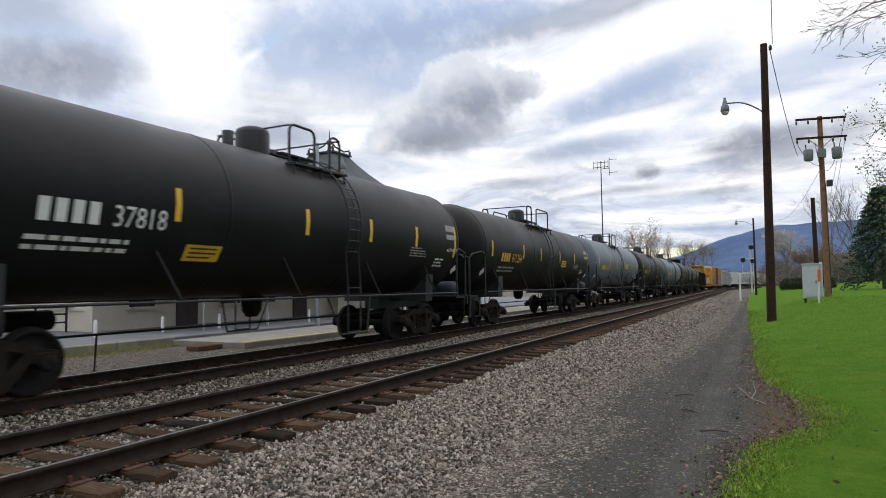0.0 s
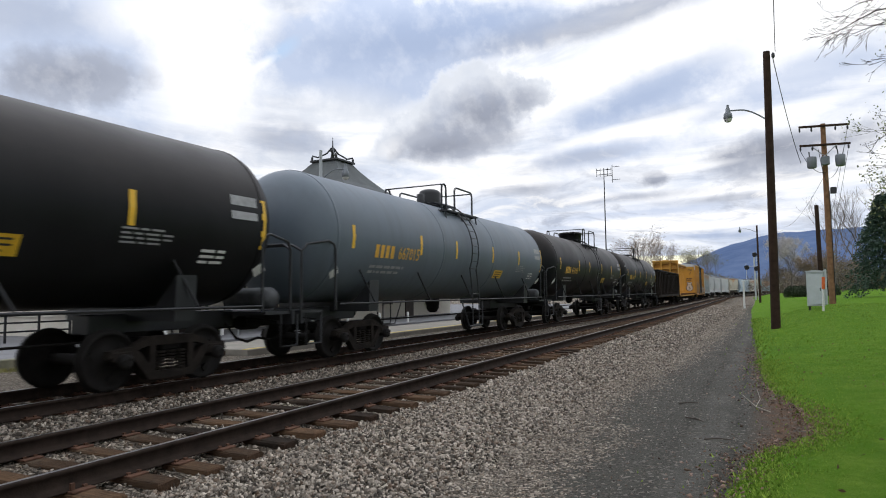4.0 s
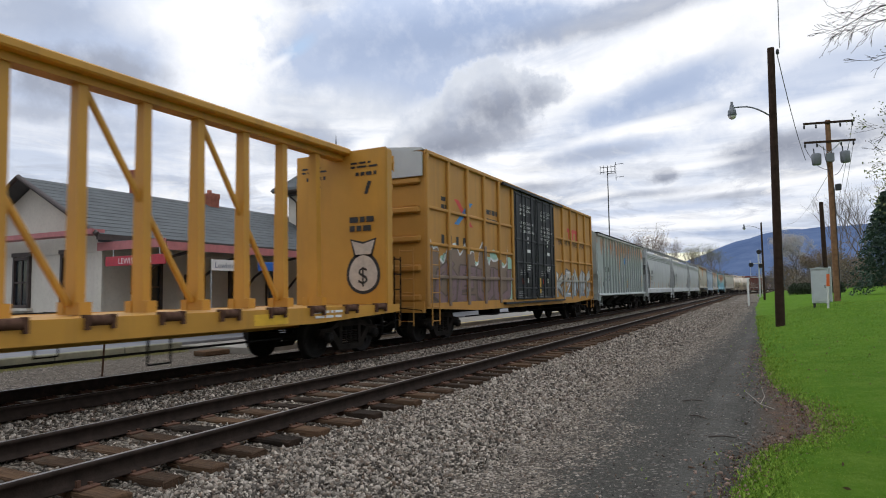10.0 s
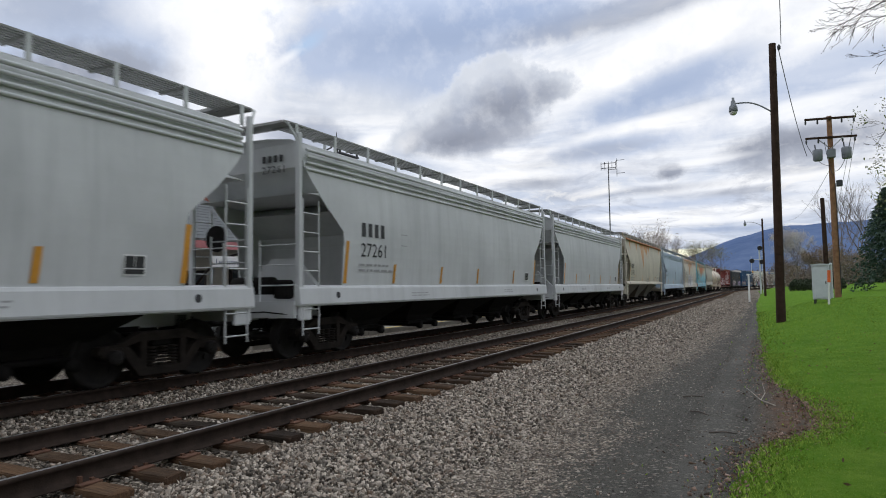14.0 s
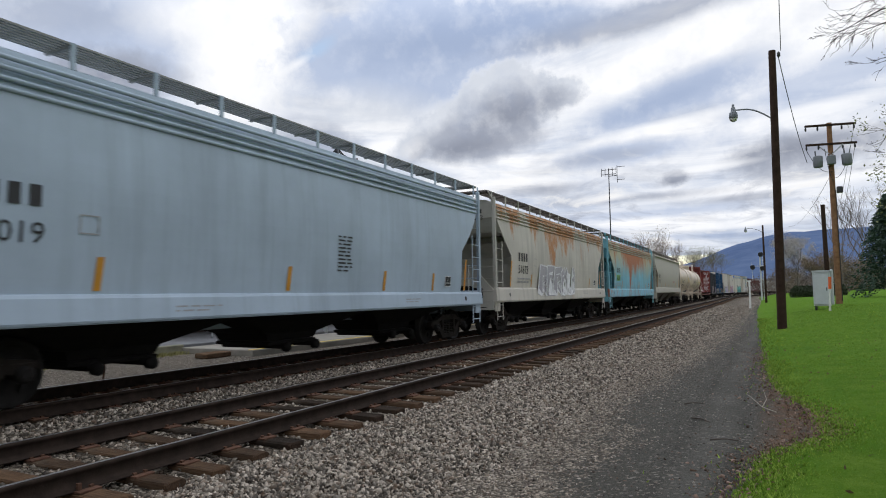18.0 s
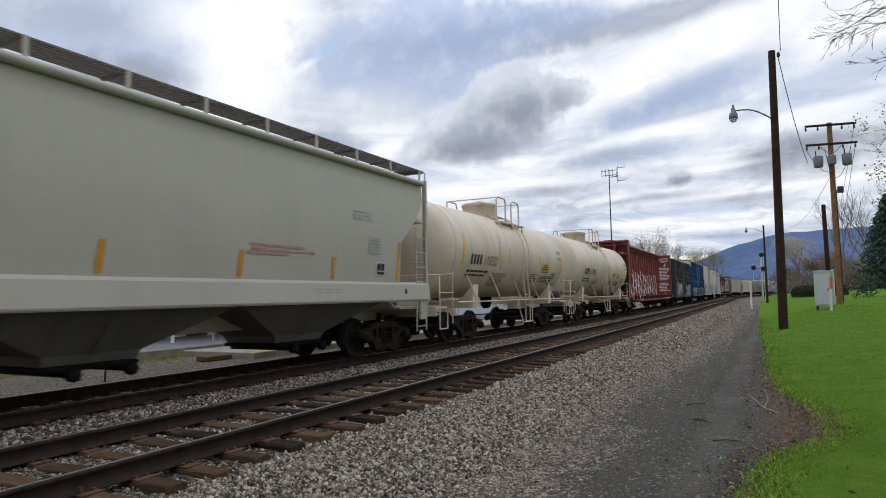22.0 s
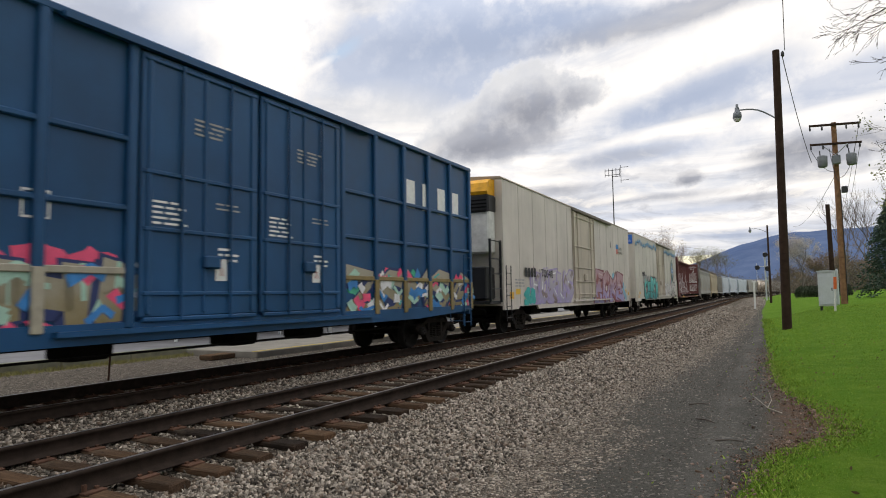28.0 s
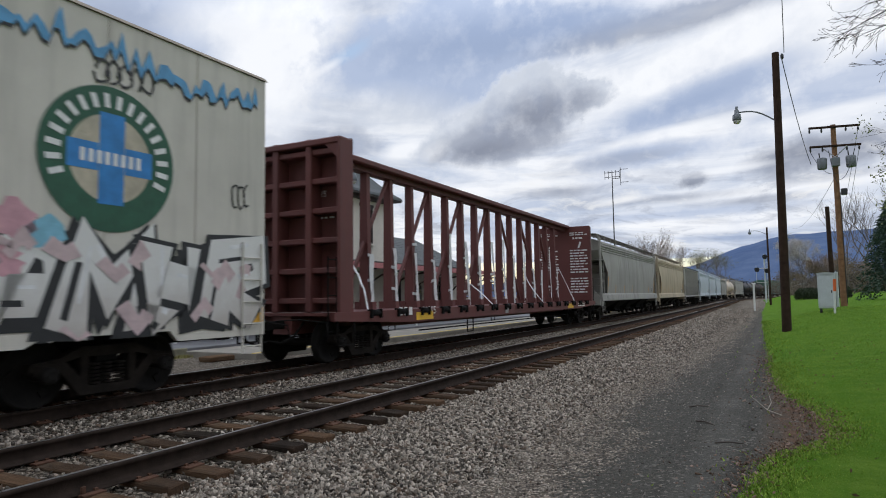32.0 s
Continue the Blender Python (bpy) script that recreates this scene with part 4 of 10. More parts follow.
def wheelset_geo():
    g = Geo()
    for sx in (-1, 1):
        prof = [(0.60, 0.10), (0.66, 0.13), (0.70, 0.30), (0.69, 0.385), (0.675, 0.40), (0.675, 0.478), (0.70, 0.482), (0.715, WHEEL_R), (0.80, WHEEL_R - 0.004),
                (0.81, 0.44), (0.81, 0.395), (0.765, 0.375), (0.755, 0.20), (0.80, 0.13), (0.80, 0.10)]
        g.lathe([(sx * u, r) for u, r in prof], 26)
        g.lathe([(sx * 0.80, 0.085), (sx * 1.12, 0.085)], 10)
        g.lathe([(sx * 1.10, 0.115), (sx * 1.19, 0.115), (sx * 1.215, 0.08), (sx * 1.215, 0.03)], 10)
    g.lathe([(-0.62, 0.085), (0.62, 0.085)], 10)
    for sx in (-1, 1):
        for k in range(3):
            a = 2 * math.pi * k / 3
            g.box((sx * 1.222, 0.06 * math.cos(a), 0.06 * math.sin(a)), (0.03, 0.035, 0.035))
            g.box((sx * 0.775, 0.29 * math.cos(a), 0.29 * math.sin(a)), (0.03, 0.1, 0.1))
    return g


def frame_geo(sx):
    g = Geo()
    x0, x1 = (0.93, 1.09) if sx > 0 else (-1.09, -0.93)
    g.prism([(-1.12, 0.50), (-1.08, 0.62), (-0.72, 0.66), (-0.42, 0.80), (0.42, 0.80), (0.72, 0.66), (1.08, 0.62), (1.12, 0.50), (0.98, 0.58), (0.80, 0.56), (0.46, 0.66), (-0.46, 0.66), (-0.80, 0.56), (-0.98, 0.58)], x0, x1)
    g.prism([(-0.80, 0.60), (-0.62, 0.60), (-0.30, 0.26), (0.30, 0.26), (0.62, 0.60), (0.80, 0.60), (0.42, 0.14), (-0.42, 0.14)], x0, x1)
    for y in (-0.36, 0.36):
        g.box(((x0 + x1) / 2, y, 0.5), (0.15, 0.11, 0.42))
    for y in (-0.89, 0.89):
        g.box(((x0 + x1) / 2, y, 0.53), (0.19, 0.34, 0.16), None, 0.02)
    return g


def spring_geo(sx):
    g = Geo()
    for i in range(3):
        for k in range(6):
            g.lathe([(0.27 + k * 0.052, 0.075), (0.29 + k * 0.052, 0.08), (0.30 + k * 0.052, 0.075)], 10, "z", pose(sx * 1.03, -0.19 + 0.19 * i, 0))
    return g


def bolster_geo():
    g = Geo()
    g.box((0, 0, 0.66), (2.1, 0.36, 0.2), None, 0.03)
    g.lathe([(0.76, 0.3), (0.84, 0.3)], 16, "z")
    for y in (-0.5, 0.5):
        g.box((0, y, 0.42), (1.7, 0.09, 0.13))
    return g


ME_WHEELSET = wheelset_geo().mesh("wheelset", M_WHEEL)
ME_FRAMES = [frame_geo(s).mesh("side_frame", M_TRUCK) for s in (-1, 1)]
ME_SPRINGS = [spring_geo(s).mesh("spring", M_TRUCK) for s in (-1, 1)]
ME_BOLSTER = bolster_geo().mesh("truck", M_DARK_GRIME)
WHEELSETS = []
CARS = []


def coupler_geo(length, end):
    g = Geo()
    h = length / 2
    for e in (end,):
        g.box((0, e * (h - 0.62), 0.86), (0.16, 0.9, 0.17), None, 0.02)
        g.box((0.03, e * (h - 0.1), 0.86), (0.3, 0.34, 0.27), None, 0.05)
        g.box((0, e * (h - 1.05), 0.84), (0.42, 0.3, 0.36), None, 0.03)
        g.tube([(0.42, e * (h - 1.0), 0.9), (0.4, e * (h - 0.7), 0.6), (0.36, e * (h - 0.35), 0.5), (0.3, e * h, 0.56)], 0.026, 6)
        g.tube([(0.1, e * (h - 0.5), 0.95), (0.7, e * (h - 0.55), 0.98), (1.35, e * (h - 0.6), 0.92), (1.4, e * (h - 0.6), 0.7)], 0.014, 5)
    return g


def running_gear(car, length, truck_y):
    for e in (-1, 1):
        part("coupler", coupler_geo(length, e), M_DARK_GRIME, car)
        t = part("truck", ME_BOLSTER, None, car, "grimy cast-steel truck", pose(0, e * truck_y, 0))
        for i in (0, 1):
            part("side_frame", ME_FRAMES[i], None, t)
            part("spring", ME_SPRINGS[i], None, t)
        for y in (-0.89, 0.89):
            WHEELSETS.append((part("wheelset", ME_WHEELSET, None, t, "", pose(0, y, WHEEL_R)), y, e * truck_y, car))


def ladder(x, y, w, z0, z1, step=0.38, r=0.014, rail=0.018):
    g = Geo()
    for yy in (y - w / 2, y + w / 2):
        g.tube([(x, yy, z0), (x, yy, z1)], rail, 5)
    z = z0 + 0.12
    while z < z1:
        g.tube([(x, y - w / 2, z), (x, y + w / 2, z)], r, 5)
        z += step
    return g


class Marks:
    """Flat marks laid on a surface that takes (u, v) to a place."""

    def __init__(self, surf):
        self.surf, self.sets = surf, {}

    def poly(self, mat, pts, faces):
        g = self.sets.setdefault(mat.name, (Geo(), mat))[0]
        g.add([self.surf(u, v) for u, v in pts], faces)

    def rect(self, mat, u, v, w, h):
        n = max(1, int(h / 0.25))
        pts = [(u + i * w, v + h * j / n) for j in range(n + 1) for i in (0, 1)]
        self.poly(mat, pts, [(2 * j, 2 * j + 1, 2 * j + 3, 2 * j + 2) for j in range(n)])

    def word(self, mat, text, u, v, h, width=None):
        pts, fs, w = letters(text, h)
        k = (width / w) if width and w else 1.0
        self.poly(mat, [(u + x * k, v + y) for x, y in pts], fs)

    def bars(self, mat, u, v, count, w, h, gap):
        """A word that stays unread: one upright bar for each of its letters."""
        for i in range(count):
            self.rect(mat, u + i * (w + gap), v, w, h)

    def lines(self, mat, u, v, w, rows, h=0.045, gap=0.05, seed=0):
        rnd = random.Random(seed)
        for i in range(rows):
            x = 0.0
            while x < w * rnd.uniform(0.7, 1.0):
                k = rnd.uniform(0.08, 0.3)
                self.rect(mat, u + x, v - i * (h + gap), min(k, w - x + 0.02), h)
                x += k + 0.05

    def done(self, parent, name="lettering"):
        for g, mat in self.sets.values():
            part(name, g, mat, parent)["kind"] = "stuff"


SKELETON = {"C": [[(0.4, 0.26), (0.22, 0.44), (-0.2, 0.42), (-0.4, 0.12), (-0.36, -0.26), (-0.08, -0.44), (0.42, -0.3)]],
            "H": [[(-0.32, 0.46), (-0.3, -0.44)], [(0.3, 0.44), (0.34, -0.46)], [(-0.3, 0.05), (0.3, -0.04)]],
            "E": [[(0.42, 0.36), (-0.3, 0.42), (-0.36, -0.36), (0.44, -0.4)], [(-0.3, 0.02), (0.3, 0.04)]],
            "K": [[(-0.32, 0.46), (-0.34, -0.46)], [(0.42, 0.46), (-0.22, 0.0), (0.46, -0.46)]],
            "a": [[(-0.44, -0.46), (-0.02, 0.44), (0.3, 0.3), (0.4, -0.46)], [(-0.22, -0.1), (0.3, -0.12)]],
            "m": [[(-0.42, -0.46), (-0.34, 0.42), (0.0, -0.05), (0.34, 0.44), (0.44, -0.46)]],
            "r": [[(-0.34, -0.46), (-0.32, 0.4), (0.26, 0.44), (0.36, 0.14), (-0.2, -0.02), (0.46, -0.46)]],
            "o": [[(0.02, 0.44), (-0.36, 0.24), (-0.38, -0.24), (-0.02, -0.44), (0.36, -0.24), (0.38, 0.22), (0.08, 0.43)]],
            "s": [[(0.42, 0.34), (0.0, 0.46), (-0.38, 0.24), (0.34, -0.16), (0.1, -0.46), (-0.44, -0.36)]],
            "z": [[(-0.42, 0.38), (0.4, 0.42), (-0.36, -0.4), (0.46, -0.38)]],
            "u": [[(-0.38, 0.46), (-0.34, -0.26), (0.0, -0.46), (0.34, -0.3), (0.38, 0.44)]],
            "y": [[(-0.4, 0.46), (0.0, 0.02), (0.02, -0.46)], [(0.42, 0.46), (0.0, 0.0)]]}


def graffiti(parent, surf, u0, u1, v0, v1, fill, edge, shine, count, seed, back=None, text="", fat=1.0, patches=()):
    """A sprayed piece: slanted, flared and interlocked strokes with halo, drop shadow, outline, fill and highlights."""
    rnd = random.Random(seed)
    w, h = (u1 - u0) / count, v1 - v0
    layers = [(Geo(), m) for m in (back or edge, edge, fill, shine)]

    def ribbon(layer, pts, half, lift, grow=0.0):
        """A mitred band along pts, flared at its ends."""
        g, n = layers[layer][0], len(pts)
        P = [Vector(p) for p in pts]
        if grow:
            P[0], P[-1] = P[0] + (P[0] - P[1]).normalized() * grow, P[-1] + (P[-1] - P[-2]).normalized() * grow
        rims = []
        for i, p in enumerate(P):
            d0 = (P[i] - P[i - 1]).normalized() if i else (P[1] - P[0]).normalized()
            d1 = (P[i + 1] - P[i]).normalized() if i < n - 1 else d0
            t = d0 + d1
            t = t.normalized() if t.length > 0.3 else d0
            q = Vector((-t.y, t.x))
            k = half * (1.0 if 0 < i < n - 1 else 1.22) / max(0.62, q.dot(Vector((-d0.y, d0.x))))
            skew = t * half * 0.35 * (i == 0) - t * half * 0.35 * (i == n - 1)
            rims.append((p + q * k + skew, p - q * k))
        for i in range(n - 1):
            (a, b), (c, d) = rims[i], rims[i + 1]
            lf = lift + 0.00012 * i
            g.add([surf(x, min(v1 + 0.12 * h, max(v0, y)), lf) for x, y in (a, b, d, c)], [(0, 1, 2, 3)])

    keys = "amrosuzEHKsy"
    for i in range(count):
        key = text[i] if text else keys[rnd.randrange(len(keys))]
        cu, cv = u0 + w * (i + 0.5), (v0 + v1) / 2 + rnd.uniform(-0.04, 0.04) * h
        r = 0.125 * fat * min(w * 1.15, h) * rnd.uniform(0.9, 1.12)
        lean, wide, turn = rnd.uniform(-0.05, 0.22), rnd.uniform(1.0, 1.22), rnd.uniform(-0.12, 0.12)
        bits = []
        for run in SKELETON[key]:
            pts = [(cu + w * (x * wide + y * lean) + rnd.uniform(-0.03, 0.03) * w, cv + h * (0.92 * y + turn * x) + rnd.uniform(-0.03, 0.03) * h) for x, y in run]
            bits.append(pts)
        if rnd.random() < 0.6:
            x, y = bits[0][-1]
            bits[0] = bits[0] + [(x + rnd.uniform(0.1, 0.3) * w, y + rnd.uniform(0.05, 0.22) * h)]
        base = 0.006 + 0.0024 * i
        for pts in bits:
            if back:
                ribbon(0, pts, r * 2.1, 0.003 + 0.0004 * (i % 3), r * 1.1)
            ribbon(1, [(x - 0.5 * r, y - 0.5 * r) for x, y in pts], r * 1.25, base - 0.0006, r * 0.3)
            ribbon(1, pts, r * 1.36, base, r * 0.36)
        for pts in bits:
            ribbon(2, pts, r, base + 0.0011)
            for a, b in zip(pts, pts[1:]):
                t0, t1 = rnd.uniform(0.05, 0.3), rnd.uniform(0.5, 0.9)
                p, q = (a[0] + (b[0] - a[0]) * t0, a[1] + (b[1] - a[1]) * t0), (a[0] + (b[0] - a[0]) * t1, a[1] + (b[1] - a[1]) * t1)
                off = (0.4 * r, 0.45 * r)
                if rnd.random() < 0.45:
                    ribbon(3, [(p[0] + off[0], p[1] + off[1]), (q[0] + off[0], q[1] + off[1])], r * rnd.uniform(0.06, 0.2), base + 0.0019)
                if rnd.random() < 0.5:
                    ribbon(1, [(p[0] - off[0], p[1] - off[1]), (q[0] - off[0] * 0.6, q[1] - off[1])], r * rnd.uniform(0.08, 0.2), base + 0.002)
    for k, mat in enumerate(patches):
        layers.append((Geo(), mat))
        for _ in range(count * 3):
            x, y = rnd.uniform(u0, u1), rnd.uniform(v0 + 0.08 * h, v1 - 0.1 * h)
            dx, dy = rnd.uniform(0.1, 0.4) * w, rnd.uniform(-0.25, 0.25) * h
            ribbon(4 + k, [(x, y), (x + dx * 0.6, y + dy), (x + dx, y + dy * 0.4)], 0.055 * min(w, h) * rnd.uniform(0.5, 1.7), 0.02 + 0.002 * k)
    for (g, mat), nm in zip(layers, ("graffiti_background", "graffiti_outline", "graffiti_fill", "graffiti_highlight") + ("graffiti_patch",) * len(patches)):
        if g.v:
            part(nm, g, mat, parent, "spray-painted graffiti")["kind"] = "stuff"


def blot(mk, mat, cu, cv, r, seed):
    """A ragged round burst of sprayed paint."""
    rnd = random.Random(seed)
    pts = [(cu, cv)] + [(cu + r * rnd.uniform(0.6, 1.1) * math.cos(k * math.pi / 9), cv + 0.8 * r * rnd.uniform(0.6, 1.1) * math.sin(k * math.pi / 9)) for k in range(18)]
    mk.poly(mat, pts, [(0, 1 + k, 1 + (k + 1) % 18) for k in range(18)])


def scrawl(mk, mat, u, v, w, h, seed, half=0.018, count=5):
    """A thin hand-drawn tag of looping lines."""
    rnd = random.Random(seed)
    for k in range(count):
        cu, cv = u + w * (k + 0.5) / count, v + h * rnd.uniform(0.4, 0.6)
        a0, sweep = rnd.uniform(0, 6.28), rnd.choice((-1, 1)) * rnd.uniform(3.0, 6.0)
        pts = [Vector((cu + w / count * 0.62 * math.cos(a0 + sweep * j / 9) + 0.03 * w * j / 9, cv + h * 0.5 * math.sin(a0 + sweep * j / 9 + 0.4 * math.sin(j)))) for j in range(10)]
        for a, b in zip(pts, pts[1:]):
            q = Vector((-(b - a).y, (b - a).x)).normalized() * half
            mk.poly(mat, [tuple(a - q), tuple(b - q), tuple(b + q), tuple(a + q)], [(0, 1, 2, 3)])


def flat_side(x):
    return lambda u, v, lift=0.006: (x + lift, u, v)


_paint = {}


def paint(name, color, rust=0.0, grime=0.35, rough=0.5, **k):
    if name not in _paint:
        _paint[name] = painted(name, color, rust, grime, rough, **k)
    return _paint[name]


def spray_fade(name, low, high, z0, z1):
    """Sprayed paint that fades from one colour up into another."""
    if name not in _paint:
        m = Mat("spray_" + name)
        up = m.put("ShaderNodeSeparateXYZ")
        m.link(m.put("ShaderNodeTexCoord").outputs["Object"], up.inputs[0])
        cloud = m.noise(2.2, 5, 0.65, m.co())
        mist = m.noise(45, 3, 0.7, m.co())
        f = m.ramp(m.math("ADD", up.outputs[2], m.math("MULTIPLY", m.math("SUBTRACT", cloud, 0.5), 1.3)), z0, z1)
        col = m.mix(f, low, high)
        col = m.mix(m.ramp(mist, 0.5, 0.8, 0, 0.3), col, tint(low, 0.7))
        m.base(col).rough(0.6)
        _paint[name] = m.m
    return _paint[name]


def spray(name, color):
    if name not in _paint:
        _paint[name] = plain("spray_" + name, color, 0.55, 0, 0.18, 5)
    return _paint[name]


# ---- tank car ----
def tank_car(length, mat, label, radius=1.5, zc=2.76, mark=M_ORANGE_MARK, number="", code=4, dome="small", stripes=5, seed=0, trim=None, tag=None, extra=None, platform=(-1.05, 1.2), climb=0.0, split=None, dome_u=None, num=None, bands=None, panel=(2.15, -0.85), rail=0.52, hoop=True):
    car = root("tank_car", label, "tank car", "cars of the freight train")
    trim = trim or M_BLACK
    h = length / 2
    end = h - 0.38
    R = radius
    # heads turn from tip to barrel
    heads = []
    for i in range(9):
        a = math.pi / 2 * i / 8
        heads.append((-end + 0.8 * (1 - math.cos(a)) , max(0.002, R * math.sin(a))))
    barrel = [(-end + 0.8 + (2 * end - 1.6) * k / 6, R) for k in range(1, 6)]
    full = heads + barrel + [(-u, r) for u, r in reversed(heads)]
    shell = part("tank_shell", Geo().lathe(full, 56, "y", pose(0, 0, zc)), mat, car)
    for u in (-end + 0.8, -1.9, 1.9, end - 0.8):
        part("weld_band", Geo().lathe([(u - 0.03, R + 0.001), (u - 0.02, R + 0.009), (u + 0.02, R + 0.009), (u + 0.03, R + 0.001)], 56, "y", pose(0, 0, zc)), mat, shell)
    # under frame
    for e in (-1, 1):
        g = Geo()
        g.box((0, e * (h - 2.1), 0.98), (0.45, 3.0, 0.32), None, 0.02)
        g.prism([(-1.35, 1.02), (1.35, 1.02), (1.38, 1.75), (0.9, 1.25), (-0.9, 1.25), (-1.38, 1.75)], e * (h - 2.75) - 0.2, e * (h - 2.75) + 0.2, "y")
        g.box((0, e * (h - 0.5), 1.08), (2.6, 0.75, 0.06))
        g.box((0, e * (h - 0.14), 0.98), (2.7, 0.07, 0.26))
        part("underframe", g, trim, car)
    # long hand rail low on each side, on brackets
    g = Geo()
    for sx in (-1, 1):
        g.tube([(sx * 1.5, -h + 1.2, 1.22), (sx * 1.5, h - 1.2, 1.22)], 0.024, 6)
        for k in range(5):
            y = -h + 2.6 + (length - 5.2) * k / 4
            g.tube([(sx * 1.5, y, 1.22), (sx * (R * 0.86), y - 0.35, zc - R * 0.5)], 0.022, 5)
    part("handrail", g, trim, car)
    # end rails, steps
    for e in (-1, 1):
        g = Geo()
        for sx in (-1, 1):
            if hoop:
                g.tube([(sx * 1.45, e * (h - 1.12), 1.1), (sx * 1.45, e * (h - 1.12), 2.38), (sx * 1.45, e * (h - 1.05), 2.5), (sx * 1.43, e * (h - 0.9), 2.55), (sx * 1.35, e * (h - 0.3), 2.45), (sx * 1.3, e * (h - 0.18), 2.3), (sx * 1.3, e * (h - 0.18), 1.1)], 0.028, 6)
                g.tube([(sx * 1.45, e * (h - 0.15), 1.05), (sx * 1.45, e * (h - 0.15), 0.45), (sx * 1.45, e * (h - 0.62), 0.45), (sx * 1.45, e * (h - 0.62), 1.05)], 0.022, 5)
                continue
            g.tube([(sx * 1.45, e * (h - 0.15), 0.5), (sx * 1.45, e * (h - 0.15), 2.0), (sx * 1.45, e * (h - 0.95), 2.05), (sx * 1.45, e * (h - 0.95), 0.62)], 0.02, 5)
            g.tube([(sx * 1.45, e * (h - 0.15), 0.5), (sx * 1.45, e * (h - 0.62), 0.5), (sx * 1.45, e * (h - 0.62), 1.1)], 0.02, 5)
            g.tube([(sx * 1.45, e * (h - 0.15), 1.5), (sx * 1.45, e * (h - 0.95), 1.5)], 0.015, 5)
        if hoop:
            g.tube([(-1.3, e * (h - 0.18), 2.3), (-1.1, e * (h - 0.15), 2.42), (1.1, e * (h - 0.15), 2.42), (1.3, e * (h - 0.18), 2.3)], 0.028, 6)
        else:
            g.tube([(-1.45, e * (h - 0.12), 2.0), (1.45, e * (h - 0.12), 2.0)], 0.02, 5)
        part("end_rail", g, trim, car)
    part("brake_cylinder", Geo().lathe([(-0.62, 0.02), (-0.6, 0.15), (-0.52, 0.21), (0.52, 0.21), (0.6, 0.15), (0.62, 0.02)], 16, "x", pose(0.5, h - 0.42, 1.36)), M_GREYGEAR, car, "grey brake cylinder")
    # ladders
    lo, hi = platform
    mid = (lo + hi) / 2
    ly = climb
    for sx in (-1, 1):
        g = Geo()
        pts = [(sx * 1.62, 0.45), (sx * 1.62, 1.4)] + [(sx * (R + 0.14) * math.cos(a), zc + (R + 0.14) * math.sin(a)) for a in np.linspace(-0.35, 1.25, 12)]
        for yy in (ly - 0.24, ly + 0.24):
            g.tube([(x, yy, z) for x, z in pts], 0.02, 5)
        for k in range(len(pts) * 2 - 2):
            a, b = pts[k // 2], pts[k // 2 + 1]
            t = 0.5 * (k % 2)
            x, z = a[0] + (b[0] - a[0]) * t, a[1] + (b[1] - a[1]) * t
            if k % 2 == 0:
                g.tube([(x, ly - 0.24, z), (x, ly + 0.24, z)], 0.014, 5)
        g.tube([(sx * 1.62, ly - 0.5, 0.42), (sx * 1.62, ly + 0.5, 0.42)], 0.022, 5)
        for yy in (ly - 0.5, ly + 0.5):
            g.tube([(sx * 1.62, yy, 0.42), (sx * 1.5, yy + (0.3 if yy > ly else -0.3), 1.22)], 0.02, 5)
        part("ladder", g, trim, car)
    # top platform, its rails and the dome
    zt = zc + R
    long_slat = Geo().box((0, 0, 0), (0.05, hi - lo, 0.045)).mesh("slat", trim)
    top_slat = Geo().box((0, 0, 0), (0.16, (hi - lo) * 0.7, 0.035)).mesh("slat", trim)
    deck_frame = part("top_platform", Geo().box((0, mid, zt - 0.015), (1.1, 0.1, 0.1)), trim, car)
    for x in np.linspace(-0.5, 0.5, 5):
        part("slat", top_slat, None, deck_frame, "", pose(x, mid, zt + 0.02))
    for sx in (-1, 1):
        for k in range(5):
            part("slat", long_slat, None, deck_frame, "", pose(sx * (0.84 + 0.075 * k), mid, zt - 0.3))
        for y in (lo, mid, hi):
            g = Geo().box((sx * 1.0, y, zt - 0.315), (0.4, 0.06, 0.05)).tube([(sx * 1.12, y, zt - 0.32), (sx * 1.16, y, zt - 0.6)], 0.025, 5)
            part("bracket", g, trim, deck_frame)
    s0, s1 = split or (-0.75, -0.15)
    zr = zt + rail
    rx = 1.0
    for a, b in ((lo, s0), (s1, hi)):
        g = Geo()
        for sx in (-1, 1):
            g.tube([(sx * rx, a, zt - 0.32), (sx * rx, a, zr - 0.14), (sx * rx, a + 0.04, zr - 0.04), (sx * rx, a + 0.14, zr), (sx * rx, b - 0.14, zr), (sx * rx, b - 0.04, zr - 0.04), (sx * rx, b, zr - 0.14), (sx * rx, b, zt - 0.32)], 0.03, 6)
        y = a if a == lo else b
        g.tube([(-rx, y, zr - 0.03), (rx, y, zr - 0.03)], 0.022, 5)
        part("guard_rail", g, trim, car)
    g = Geo()
    dm = mid if dome_u is None else dome_u
    if dome == "wide":
        g.lathe([(zt - 0.1, 0.62), (zt + 0.34, 0.62), (zt + 0.38, 0.66), (zt + 0.46, 0.66), (zt + 0.5, 0.58), (zt + 0.52, 0.02)], 24, "z", pose(0, dm, 0))
        g.box((0.3, dm - 0.6, zt + 0.42), (0.25, 0.3, 0.14), None, 0.03)
    elif dome == "none":
        g.lathe([(zt - 0.1, 0.3), (zt + 0.05, 0.3), (zt + 0.07, 0.02)], 16, "z", pose(0, dm, 0))
    else:
        g.lathe([(zt - 0.1, 0.36), (zt + 0.42, 0.36), (zt + 0.5, 0.33), (zt + 0.56, 0.2), (zt + 0.58, 0.02)], 20, "z", pose(0, dm, 0))
